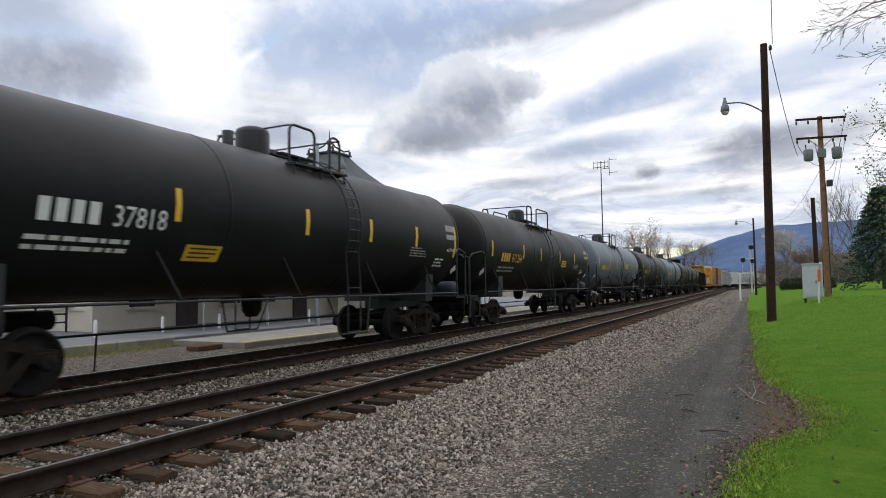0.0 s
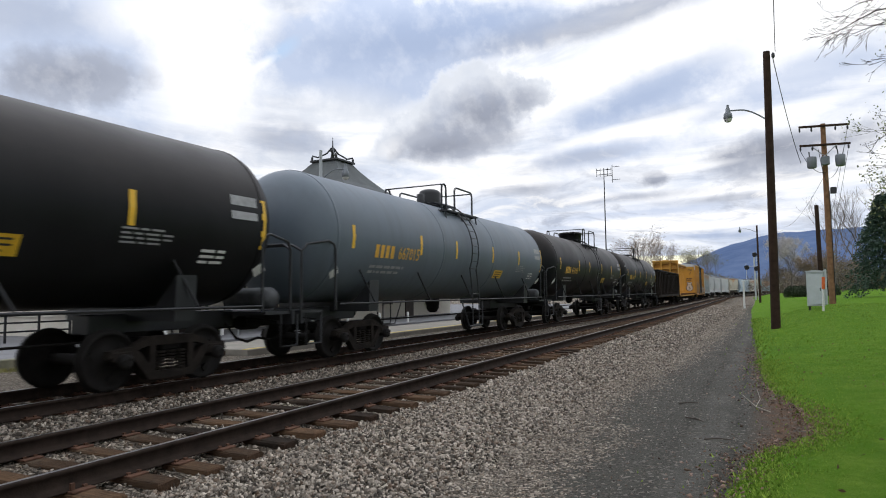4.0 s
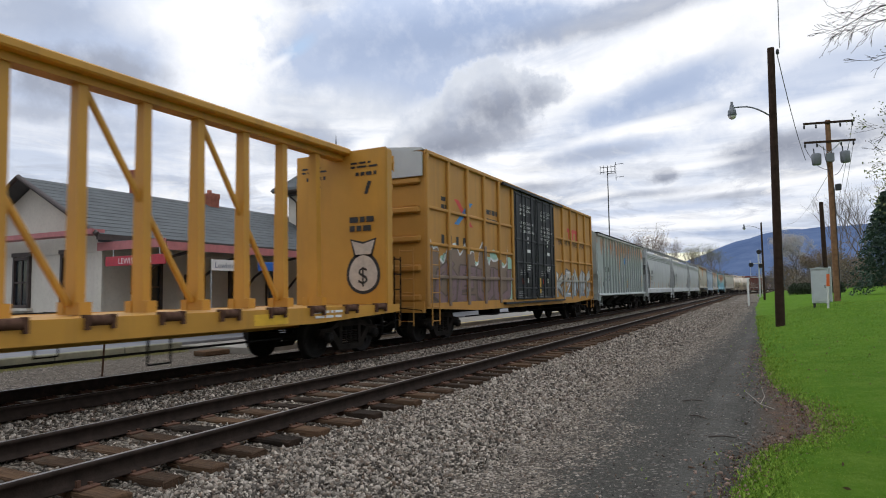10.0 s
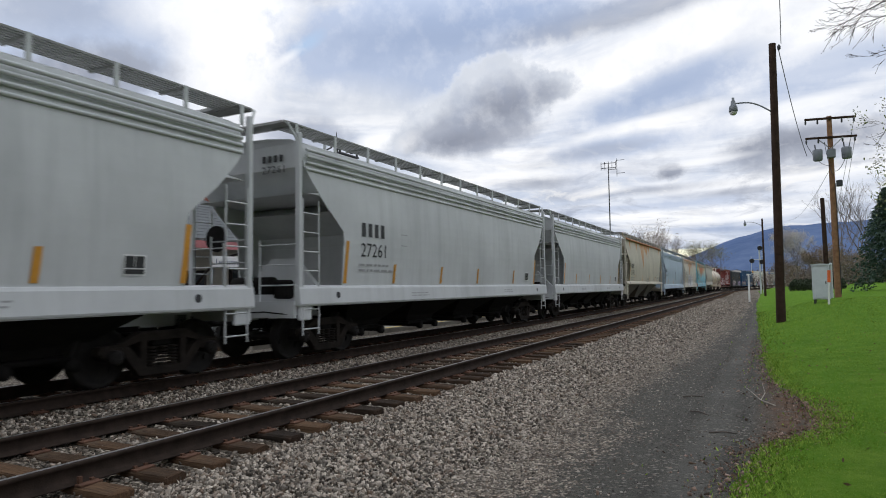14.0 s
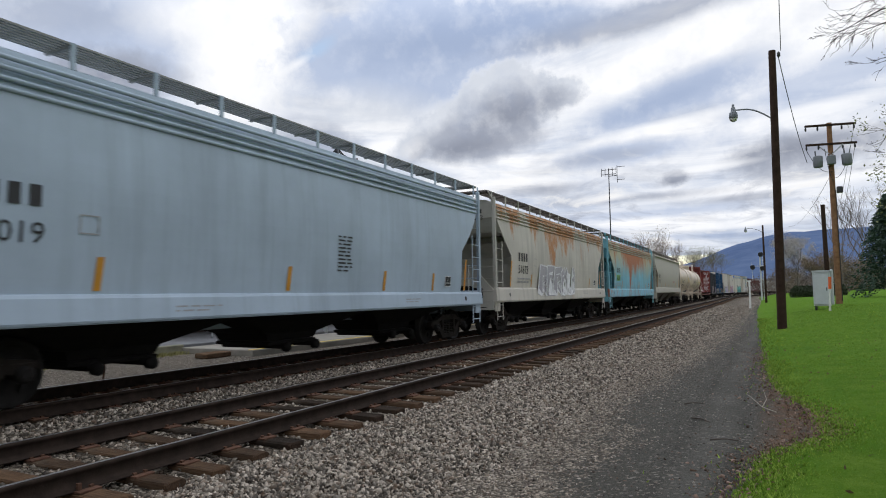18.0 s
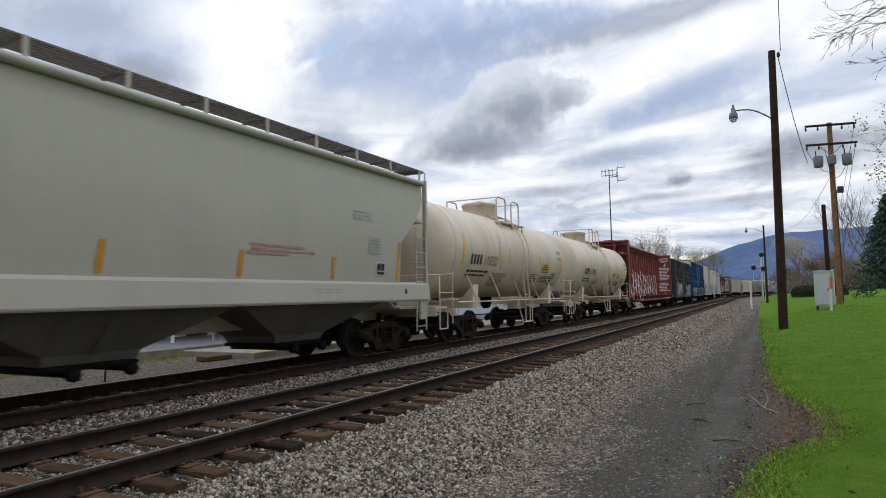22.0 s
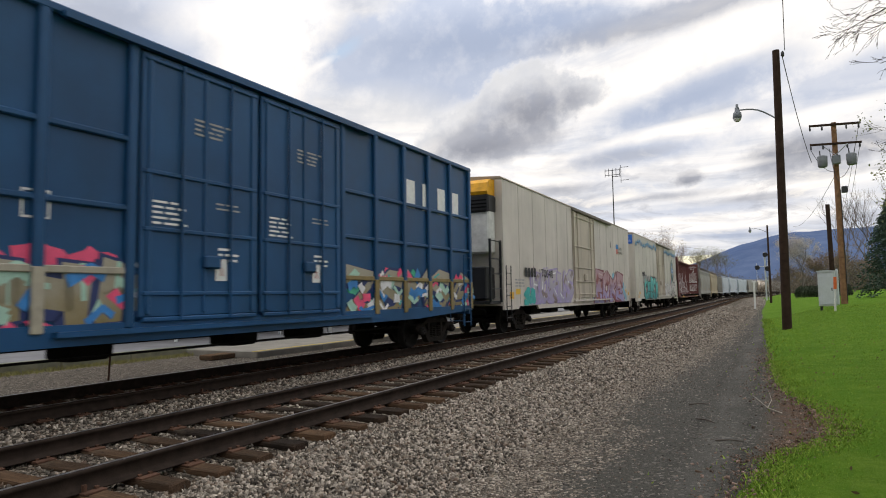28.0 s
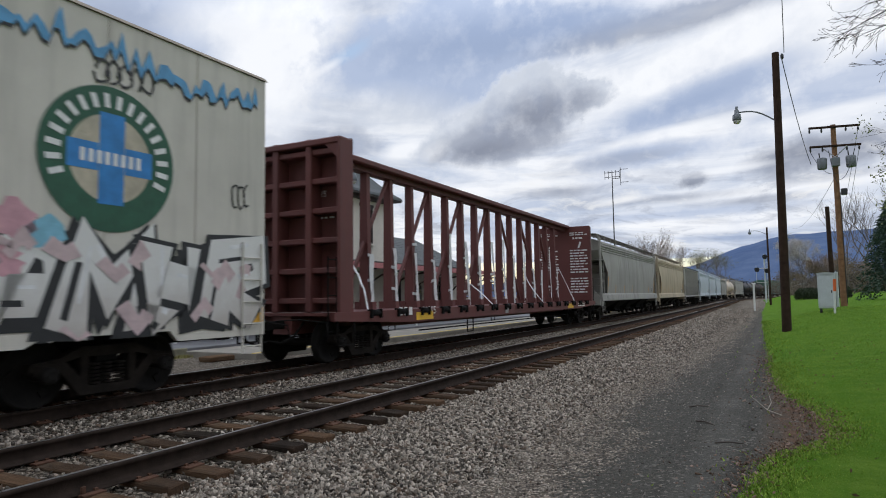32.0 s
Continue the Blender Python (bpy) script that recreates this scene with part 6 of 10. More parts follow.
# ---- centre-beam flat car ----
def centre_beam_car(length, mat, label, straps=False, seed=0, mark=M_WHITE_MARK, decor=None, number="", lead=0.76, posts=16, first=-8.9):
    car = root("centre_beam_car", label, "flat car", "cars of the freight train")
    rnd = random.Random(seed)
    h, top = length / 2, 4.98
    e0 = h - 0.75
    deck = 1.12
    for sx in (-1, 1):
        g = Geo()
        g.prism([(-e0, 0.94), (-e0 + 3.2, 0.8), (e0 - 3.2, 0.8), (e0, 0.94), (e0, 1.12), (-e0, 1.12)], sx * 1.42 - 0.04, sx * 1.42 + 0.04)
        part("side_sill", g, mat, car)
    g = Geo()
    g.box((0, 0, 1.08), (2.8, 2 * e0, 0.06))
    g.box((0, 0, 0.85), (0.5, length - 1.6, 0.4))
    for i in range(17):
        g.box((0, -e0 + 0.7 + (2 * e0 - 1.4) * i / 16, 0.98), (2.7, 0.12, 0.16))
    part("deck", g, mat, car)
    # bulkheads
    for e in (-1, 1):
        g = Geo()
        y = e * (h - (lead if e < 0 else 1.2))
        deep = 0.5 if e < 0 else 0.24
        g.box((0, y, (deck + top) / 2), (2.75, 0.06, top - deck))
        for sx in (-1, 1):
            part("side_plate", Geo().box((sx * 1.36, y + e * deep * 0.48, (deck + top) / 2 - 0.04), (0.09, deep, top - deck - 0.04), None, 0.015), mat, car)
            g.prism([(sx * 1.34, top - 0.15), (sx * 0.95, top - 0.15), (sx * 1.34, top - 0.55)], y + e * 0.42 - 0.02, y + e * 0.42 + 0.02, "y")
        for sx in (-0.48, 0.48):
            part("bulkhead_post", Geo().box((sx, y + e * 0.22, (deck + top) / 2), (0.16, 0.42, top - deck), None, 0.02), mat, car)
        for k in range(6):
            z = deck + 0.25 + (top - deck - 0.55) * k / 5
            part("bulkhead_beam", Geo().box((0, y + e * 0.2, z), (2.7, 0.34, 0.13), None, 0.02), mat, car)
        g.box((0, y + e * deep * 0.45, top - 0.1), (2.8, deep, 0.14), None, 0.02)
        part("bulkhead", g, mat, car)
        part("ladder", ladder(1.3, y + e * 0.62, 0.3, 0.6, 2.3), M_DARK_GRIME, car)
    # beam on the centre line
    c0, c1 = -h + lead, h - 1.2
    g = Geo()
    g.box((0, (c0 + c1) / 2, top - 0.02), (0.7, c1 - c0, 0.16), None, 0.03)
    g.box((0, (c0 + c1) / 2, top - 0.16), (0.3, c1 - c0, 0.14))
    part("top_chord", g, mat, car)
    step = 1.17
    mid = first
    pg = Geo()
    pg.prism([(-0.15, deck), (0.15, deck), (0.1, top - 0.1), (-0.1, top - 0.1)], -0.08, 0.08, "y")
    for sx in (-1, 1):
        pg.box((sx * 0.2, 0, deck + 0.1), (0.16, 0.2, 0.2))
    pm = pg.mesh("post", mat)
    for i in range(posts):
        y = mid + step * i
        part("post", pm, None, car, "", pose(0, y, 0))
        side, j = (-1, i) if i < 8 else (1, 99)
        if i in (0, 2, 4, 6, 9, 11, 13):
            rise = i < 8
            a, b = Vector((0, y + (0.1 if rise else 2 * step - 0.1), deck + 0.15)), Vector((0, y + (2 * step - 0.1 if rise else 0.1), top - 0.3))
            d = b - a
            g = Geo()
            m = Matrix.Translation((a + b) / 2) @ d.to_track_quat("Z", "Y").to_matrix().to_4x4()
            g.box((0, 0, 0), (0.1, 0.1, d.length), m, 0.02)
            part("diagonal", g, mat, car)
        if j == 0:
            a, b = Vector((0, y + side * 0.1, deck + 0.15)), Vector((0, side * (h - (lead if side < 0 else 1.2)), top - 1.0))
            d = b - a
            part("diagonal", Geo().box((0, 0, 0), (0.12, 0.14, d.length), Matrix.Translation((a + b) / 2) @ d.to_track_quat("Z", "Y").to_matrix().to_4x4(), 0.02), mat, car)
    # winches along the sill
    wg = Geo()
    wg.lathe([(-0.16, 0.02), (-0.16, 0.075), (0.16, 0.075), (0.16, 0.02)], 8, "y", pose(1.45, 0, 1.08))
    wg.box((1.46, -0.19, 1.06), (0.14, 0.05, 0.2))
    wg.box((1.46, 0.19, 1.06), (0.14, 0.05, 0.2))
    wm = wg.mesh("strap_winch", M_PLATE if not straps else M_DARK_GRIME)
    for i in range(posts + 1):
        part("strap_winch", wm, None, car, "", pose(0, mid + step * (i - 0.5), 0))
    if straps:
        strap = spray("white_webbing", (0.62, 0.62, 0.62))
        for i in range(posts):
            y = mid + step * i
            for k in range(2):
                if k == 1 and rnd.random() < 0.7:
                    continue
                g = Geo()
                x = 0.19 + 0.06 * k
                z1 = rnd.uniform(2.4, 3.7) if k == 0 else rnd.uniform(1.7, 3.0)
                slant, bow = (rnd.uniform(-0.12, 0.16), rnd.uniform(-0.06, 0.06)) if k == 0 else (rnd.uniform(-0.5, 0.5), rnd.uniform(-0.25, 0.25))
                wide = rnd.uniform(0.05, 0.09) if k == 0 else 0.03
                vs = []
                for j in range(9):
                    f = j / 8
                    p = (x + f * (0.05 if k == 0 else 0.9), y + slant * f + bow * math.sin(math.pi * f) + rnd.uniform(-0.02, 0.02), z1 + (1.14 - z1) * f)
                    half = wide * (1 + 0.3 * math.sin(5 * f + i))
                    vs += [(p[0], p[1] - half, p[2]), (p[0] + 0.012, p[1] + half, p[2])]
                g.add(vs, [(2 * j, 2 * j + 1, 2 * j + 3, 2 * j + 2) for j in range(8)], True)
                part("tie_down_strap", g, strap, car, "loose white tie-down strap")
            for z in (rnd.uniform(1.5, 2.0), rnd.uniform(2.2, 3.2)):
                g = Geo().box((0.165, 0, 0), (0.02, 0.26, 0.075), pose(0, y, z, rnd.uniform(-14, 14), 0, 0))
                part("tie_down_strap", g, strap, car, "white strap wound round a post")
    mk = Marks(flat_side(1.465))
    if not straps:
        pk = Marks(flat_side(1.461))
        pk.rect(M_BLACK_MARK, -h + 3.2, 0.9, 2.2, 0.2)
        pk.done(car)
    mk.bars(mark, -h + 3.3, 0.92 if not straps else 0.98, 4 if not straps else 3, 0.16, 0.16 if not straps else 0.2, 0.08)
    if number:
        mk.word(mark, number, -h + 4.45, 0.92 if not straps else 0.98, 0.16 if not straps else 0.2, 0.15 * len(number))
    mk.rect(M_GREY_MARK, -e0 + 9.5, 0.84, 0.3, 0.24)
    mk.rect(M_YELLOW_MARK, -e0 + 3.4, 0.84, 0.9, 0.2), mk.rect(M_YELLOW_MARK, e0 - 5.0, 0.84, 0.9, 0.2)
    mk.lines(mark, e0 - 3.3, 1.0, 1.2, 2, 0.05, 0.05, seed)
    mk.done(car)
    # warning stencils on the inner face of the trailing bulkhead, number on the leading one
    face = h - 1.2 - 0.035
    bk = Marks(lambda u, v, lift=0.006: (u, face - lift, v))
    ink = mark if straps else M_BLACK_MARK
    for x in (0.35, -1.2):
        bk.lines(ink, x, 4.62, 0.9, 2, 0.05, 0.05, seed)
        bk.lines(ink, x + 0.15, 4.32, 0.6, 1, 0.09, 0.05, seed + 1)
        bk.poly(ink, [(x + 0.4, 3.85), (x + 0.5, 3.85), (x + 0.62, 4.15), (x + 0.52, 4.18)], [(0, 1, 2, 3)])
        if straps or decor is None:
            bk.lines(ink, x, 3.7, 0.9, 9, 0.06, 0.08, seed + 2)
            bk.lines(ink, x, 2.25, 0.9, 6, 0.06, 0.08, seed + 3)
    bk.done(car)
    lk = Marks(lambda u, v, lift=0.006: (u, -h + lead - 0.04 - lift, v))
    lk.bars(ink, 0.62, 4.0, 3, 0.1, 0.14, 0.05)
    if number:
        lk.word(ink, number, 0.2, 3.72, 0.14, 0.5)
    lk.lines(ink, 0.3, 3.4, 0.6, 3, 0.04, 0.05, seed + 4)
    lk.done(car)
    if decor:
        decor(car, bk.surf, 0.85)
    g = Geo()
    for sx in (-1, 1):
        for e in (-1, 1):
            g.tube([(sx * 1.42, e * (e0 - 0.15), 0.95), (sx * 1.42, e * (e0 - 0.15), 0.42), (sx * 1.42, e * (e0 - 0.75), 0.42), (sx * 1.42, e * (e0 - 0.75), 0.92)], 0.025, 5)
        for y in (-4.2, 4.2):
            g.tube([(sx * 1.4, y - 0.2, 0.75), (sx * 1.4, y - 0.2, 0.38), (sx * 1.4, y + 0.2, 0.38), (sx * 1.4, y + 0.2, 0.75)], 0.02, 5)
    g.tube([(1.2, -e0 + 4, 0.55), (1.2, e0 - 4, 0.55)], 0.02, 5)
    part("step", g, M_DARK_GRIME, car)
    running_gear(car, length, h - 2.3)
    return car


# ---- box car ----
def box_car(length, mat, label, door_mat=None, top=5.3, door=(-2.4, 2.4), mark=M_WHITE_MARK, decor=None, seed=0, sill_drop=True, roof_mat=None, half=None, crown=None):
    car = root("box_car", label, "box car", "cars of the freight train")
    h = length / 2
    e0 = half or h - 0.72
    bot = 1.0
    g = Geo()
    g.prism([(-1.42, bot), (1.42, bot), (1.42, top - 0.1), (1.3, top), (0, top + 0.14), (-1.3, top), (-1.42, top - 0.1)], -e0, e0, "y")
    part("body", g, mat, car)
    # posts and rails between panels
    ys = list(np.linspace(-e0 + 0.06, door[0] - 0.12, 6)) + list(np.linspace(door[1] + 0.12, e0 - 0.06, 6))
    for sx in (-1, 1):
        pm = Geo().box((sx * 1.46, 0, (bot + top) / 2 - 0.05), (0.1, 0.15, top - bot - 0.12), None, 0.025).mesh("side_post", mat)
        for y in ys:
            part("side_post", pm, None, car, "", pose(0, y, 0))
    for a, b in ((-e0, door[0]), (door[1], e0)):
        for z in (bot + 0.82, bot + 1.72, bot + 2.72):
            g = Geo()
            for sx in (-1, 1):
                g.box((sx * 1.445, (a + b) / 2, z), (0.07, b - a - 0.1, 0.09), None, 0.02)
            part("side_rail", g, mat, car)
    g = Geo()
    for sx in (-1, 1):
        g.box((sx * 1.46, 0, top - 0.08), (0.1, 2 * e0 + 0.06, 0.12), None, 0.02)
        if sill_drop:
            g.prism([(-e0, 0.96), (-e0 + 3.4, 0.82), (e0 - 3.4, 0.82), (e0, 0.96), (e0, 1.1), (-e0, 1.1)], sx * 1.45 - 0.03, sx * 1.45 + 0.03)
    part("eave_and_sill", g, mat, car)
    # two sliding doors with frames, bars and locks
    dm = door_mat or mat
    mid = (door[0] + door[1]) / 2
    for a, b in ((door[0], mid - 0.04), (mid + 0.04, door[1])):
        g = Geo()
        g.box((1.475, (a + b) / 2, (bot + top) / 2 - 0.03), (0.06, b - a, top - bot - 0.36), None, 0.02)
        d = part("door", g, dm, car)
        g = Geo()
        for z in (bot + 0.12, bot + 0.5, bot + 1.45, bot + 2.3, top - 0.3):
            g.box((1.515, (a + b) / 2, z), (0.05, b - a - 0.1, 0.07), None, 0.015)
        for k in (0.06, 0.5, 0.94):
            g.box((1.51, a + (b - a) * k, (bot + top) / 2 - 0.03), (0.05, 0.08, top - bot - 0.45), None, 0.012)
        part("door_frame", g, dm, d)
        g = Geo()
        for k in (0.3, 0.72):
            g.tube([(1.55, a + (b - a) * k, bot + 0.1), (1.55, a + (b - a) * k, top - 0.25)], 0.025, 6)
        g.box((1.55, a + (b - a) * 0.55, bot + 1.0), (0.08, 0.34, 0.22), None, 0.03)
        part("lock_bar", g, dm, d)
    part("door_track", Geo().box((1.53, mid, bot - 0.02), (0.14, door[1] - door[0] + 2.4, 0.07)), dm, car)
    part("door_track", Geo().box((1.53, mid, top - 0.14), (0.1, door[1] - door[0] + 2.4, 0.09)), dm, car)
    if crown:
        part("end_crown", Geo().prism([(-1.4, top - 0.75), (1.4, top - 0.75), (1.4, top - 0.1), (0, top + 0.12), (-1.4, top - 0.1)], -e0 - 0.12, -e0 - 0.06, "y"), crown, car, "pale painted upper end")
    # ends: corrugations
    for e in (-1, 1):
        g = Geo()
        for k in range(5 if crown else 9):
            z = bot + 0.25 + (top - bot - (1.1 if crown else 0.5)) * k / (4 if crown else 8)
            g.box((0, e * (e0 + 0.03), z), (2.6, 0.12, 0.2), None, 0.05)
        g.box((0, e * (e0 + 0.02), 1.0), (2.8, 0.1, 0.3))
        part("end_corrugation", g, mat, car)
    g = Geo()
    g.prism([(-1.47, top - 0.03), (1.47, top - 0.03), (1.36, top + 0.04), (0, top + 0.18), (-1.36, top + 0.04)], -e0 - 0.05, e0 + 0.05, "y")
    for i in range(14):
        y = -e0 + 0.3 + (2 * e0 - 0.6) * i / 13
        g.prism([(-1.3, top + 0.05), (1.3, top + 0.05), (0, top + 0.23)], y - 0.05, y + 0.05, "y")
    part("roof", g, roof_mat or mat, car)
    for e in (-1, 1):
        part("ladder", ladder(1.52, e * (e0 - 0.4), 0.44, 0.5, 2.6), mat, car)
        part("end_ladder", ladder(1.0, 0, 0.44, 0.5, 2.6), mat, car, "", pose(0, e * (e0 + 0.16), 0, 0, 0, 90 * -e) @ pose(-0.98, 0.9 * e, 0))
    g = Geo()
    g.box((0, 0, 0.86), (0.5, length - 1.6, 0.3))
    for y in (-2.6, 0.4, 2.4):
        g.box((0.5, y, 0.72), (0.6, 0.7, 0.35), None, 0.05)
    g.tube([(1.0, -e0 + 3.4, 0.62), (1.0, e0 - 3.4, 0.62)], 0.02, 5)
    part("underframe", g, M_DARK_GRIME, car)
    mk = Marks(lambda u, v, lift=0.008: (1.42 + lift, u, v))
    dk = Marks(lambda u, v, lift=0.008: (1.506 + lift, u, v))
    if decor:
        decor(car, mk, dk, e0, bot, top)
    mk.done(car)
    dk.done(car)
    running_gear(car, length, h - 2.35)
    return car


# ---- refrigerator car ----
door_rail = paint("dirty_track_steel", (0.16, 0.14, 0.12), 0.3, 0.5, 0.7)


seam_paint = paint("dirty_panel_seam", (0.42, 0.385, 0.335), 0.1, 0.5, 0.6)


rusty_door = paint("stained_door_paint", (0.44, 0.385, 0.315), 0.45, 0.6, 0.6, rust_color=(0.2, 0.1, 0.05))
tan_roof = paint("grimy_tan_roof", (0.24, 0.2, 0.15), 0.3, 0.6, 0.7)


def reefer_car(length, mat, label, unit=True, top=5.45, decor=None, belly=False, half=None, door=(-1.75, 2.2)):
    car = root("refrigerator_car", label, "box car", "cars of the freight train")
    h = length / 2
    e0 = half or h - 0.8
    lead = -e0 + (1.15 if unit else 0.0)
    bot = 1.02
    g = Geo()
    g.prism([(-1.47, bot), (1.47, bot), (1.47, top - 0.06), (1.4, top), (0, top + 0.1), (-1.4, top), (-1.47, top - 0.06)], lead, e0, "y")
    part("body", g, mat, car)
    g = Geo()
    n = 14
    for i in range(1, n):
        y = lead + (e0 - lead) * i / n
        if abs(y - 0.6) < 2.2:
            continue
        part("side_seam", Geo().box((1.472, y, (bot + top) / 2), (0.012, 0.03, top - bot - 0.1)), seam_paint, car)
    g = Geo()
    g.prism([(-1.5, top - 0.05), (1.5, top - 0.05), (1.42, top + 0.03), (0, top + 0.13), (-1.42, top + 0.03)], lead - 0.03, e0 + 0.03, "y")
    part("roof", g, tan_roof, car)
    low, arch, mid_low = (0.8, 0.96, 0.85) if belly else (0.88, 0.98, 0.84)
    sill = [(lead, 1.02), (lead, low), (-8.95, low), (-8.8, arch), (-6.9, arch), (-6.7, mid_low), (6.7, mid_low), (6.9, arch), (8.8, arch), (8.95, low), (e0, low), (e0, 1.02)]
    for sx in (-1, 1):
        part("side_sill", Geo().prism(sill, sx * 1.44 - 0.035, sx * 1.44 + 0.035), mat, car)
    # plug door with hinges, bars and track
    a, b = door
    g = Geo()
    g.box((1.49, (a + b) / 2, (bot + top) / 2 - 0.02), (0.05, b - a, top - bot - 0.4), None, 0.02)
    d = part("door", g, rusty_door, car, "stained plug door with rusty bars")
    g = Geo()
    for y in (a + 0.1, a + 0.75, b - 0.75, b - 0.1):
        g.tube([(1.54, y, bot + 0.1), (1.54, y, top - 0.2)], 0.028, 6)
    for z in (bot + 0.35, bot + 0.95, bot + 1.6, bot + 2.6, top - 0.45):
        g.box((1.53, (a + b) / 2, z), (0.05, b - a - 0.1, 0.06), None, 0.015)
    g.box((1.56, 0.2, bot + 1.15), (0.1, 0.5, 0.34), None, 0.04)
    part("door_hardware", g, rusty_door, d)
    part("door_track", Geo().box((1.54, (a + b) / 2 + 1.9, top - 0.13), (0.14, b - a + 3.8, 0.16), None, 0.03), door_rail, car, "dark steel door track")
    part("door_track", Geo().box((1.54, (a + b) / 2 + 1.7, bot + 0.05), (0.1, b - a + 3.6, 0.06)), mat, car)
    # machinery on the leading end
    if unit:
        g = Geo()
        g.box((0, -e0 + 0.7, 1.15), (2.7, 1.1, 0.1))
        for sx in (-1, 1):
            for y in (-e0 + 0.2, -e0 + 1.1):
                g.box((sx * 1.38, y, 2.2), (0.07, 0.07, 2.1))
            for z in (1.6, 2.1, 2.6, 3.2):
                g.tube([(sx * 1.4, -e0 + 0.2, z), (sx * 1.4, -e0 + 1.1, z)], 0.02, 5)
        g.box((0, -e0 + 0.75, 1.8), (2.3, 0.8, 1.1), None, 0.04)
        part("fuel_platform", g, M_BLACK, car, "black steel platform and fuel tank")
        g = Geo()
        g.box((0.1, lead - 0.3, 3.75), (2.2, 0.58, 1.9), None, 0.06)
        unit_body = part("cooling_unit", g, spray("unit_white", (0.6, 0.6, 0.58)), car, "white cooling unit")
        part("grille", Geo().box((0.35, lead - 0.3, 4.5), (1.75, 0.68, 0.6), None, 0.05), M_BLACK, unit_body, "black slatted grille")
        for k in range(4):
            part("slat", Geo().box((0.35, lead - 0.64, 4.24 + k * 0.12), (1.6, 0.03, 0.05)), M_DARK_GRIME, unit_body)
        g = Geo()
        g.prism([(lead - 0.02, 4.8), (lead - 0.02, 5.36), (lead - 0.42, 5.34), (lead - 0.6, 5.2), (lead - 0.68, 4.9), (lead - 0.62, 4.8)], -1.05, 1.2)
        part("unit_hood", g, spray("unit_amber", (0.75, 0.36, 0.01)), car, "amber-yellow hood")
    else:
        g = Geo()
        for z in np.linspace(bot + 0.4, 2.4, 6):
            g.box((0, -e0 - 0.02, z), (2.5, 0.06, 0.06))
        g.box((0, -e0 - 0.03, top - 0.4), (2.2, 0.08, 0.5), None, 0.02)
        part("end_panel", g, mat, car)
        part("end_sign", Geo().box((0, -e0 - 0.09, top - 0.42), (2.7, 0.03, 0.62)), spray("sign_blue", (0.02, 0.13, 0.5)), car, "blue painted upper end panel")
        ek = Marks(lambda u, v, lift=0.004: (u, -e0 - 0.106 - lift, v))
        ek.bars(M_WHITE_MARK, 0.55, top - 0.36, 4, 0.1, 0.14, 0.05), ek.word(M_WHITE_MARK, "793563", 0.5, top - 0.62, 0.14, 0.75)
        ek.done(car)
        ek = Marks(lambda u, v, lift=0.004: (u, -e0 - lift, v))
        ek.word(M_BLACK_MARK, "EXCESS HEIGHT CAR", -1.2, top - 0.95, 0.12, 1.9)
        ek.done(car)
    for e in (-1, 1):
        part("ladder", ladder(1.53, e * (e0 - 0.35) + (1.1 if unit and e < 0 else 0), 0.44, 0.5, 2.4), mat if not (unit and e < 0) else M_BLACK, car)
    g = Geo()
    g.box((0, 0, 0.86), (0.5, length - 1.6, 0.34))
    for y in (-5, -2.6, 1.4, 4.4):
        g.box((0.5, y, 0.74), (0.6, 1.2, 0.3), None, 0.05)
    part("underframe", g, M_DARK_GRIME, car)
    mk = Marks(lambda u, v, lift=0.008: (1.476 + lift, u, v))
    if decor:
        decor(car, mk, e0, bot, top)
    mk.done(car)
    running_gear(car, length, (7.85 if unit else 8.1) if half else h - 2.6)
    return car

# ---- the freight train, car by car ----
SPEED, GAIN = 14.45, -0.00675
# the dust value also paints in the sheen along the barrel tops
B_TANK = paint("black_tank_paint", (0.008, 0.0082, 0.009), 0.0, 0.5, 0.42, fade=0.5, dust=0.27, spec=0.15)
BLUE_TANK = paint("slate_blue_tank_paint", (0.1, 0.122, 0.145), 0.0, 0.4, 0.42)
CREAM_TANK = paint("cream_tank_paint", (0.56, 0.47, 0.37), 0.06, 0.35, 0.42)
GREY = paint("light_grey_hopper_paint", (0.43, 0.44, 0.44), 0.0, 0.28, 0.5)
SPRAYS = {k: spray(k, v) for k, v in dict(pink=(0.75, 0.08, 0.18), lilac=(0.34, 0.28, 0.5), teal=(0.02, 0.38, 0.36), silver=(0.42, 0.4, 0.45), black=(0.02, 0.02, 0.022),
          white=(0.7, 0.7, 0.7), mauve=(0.42, 0.2, 0.22), brown=(0.16, 0.1, 0.075), blue=(0.03, 0.2, 0.5), red=(0.6, 0.05, 0.04), olive=(0.2, 0.14, 0.03), green=(0.05, 0.4, 0.25),
          mint=(0.35, 0.55, 0.45), taupe=(0.2, 0.14, 0.1), rose=(0.55, 0.3, 0.34), maroon=(0.2, 0.045, 0.06), dusk=(0.26, 0.2, 0.2), sand=(0.5, 0.44, 0.38)).items()}


def coat(car, ys, z1, mat, rails=()):
    """Graffiti paint carried over the posts and rails that stand in it."""
    g = Geo()
    for y in ys:
        g.box((1.489, y, (1.0 + z1(y)) / 2), (0.05, 0.158, z1(y) - 1.0), None, 0.012)
    for a, b, z in rails:
        g.box((1.466, (a + b) / 2, z), (0.036, b - a, 0.098), None, 0.012)
    part("graffiti_fill", g, mat, car, "spray paint over posts and rails")["kind"] = "stuff"


def side_posts(e0, door):
    return list(np.linspace(-e0 + 0.06, door[0] - 0.12, 6)), list(np.linspace(door[1] + 0.12, e0 - 0.06, 6))


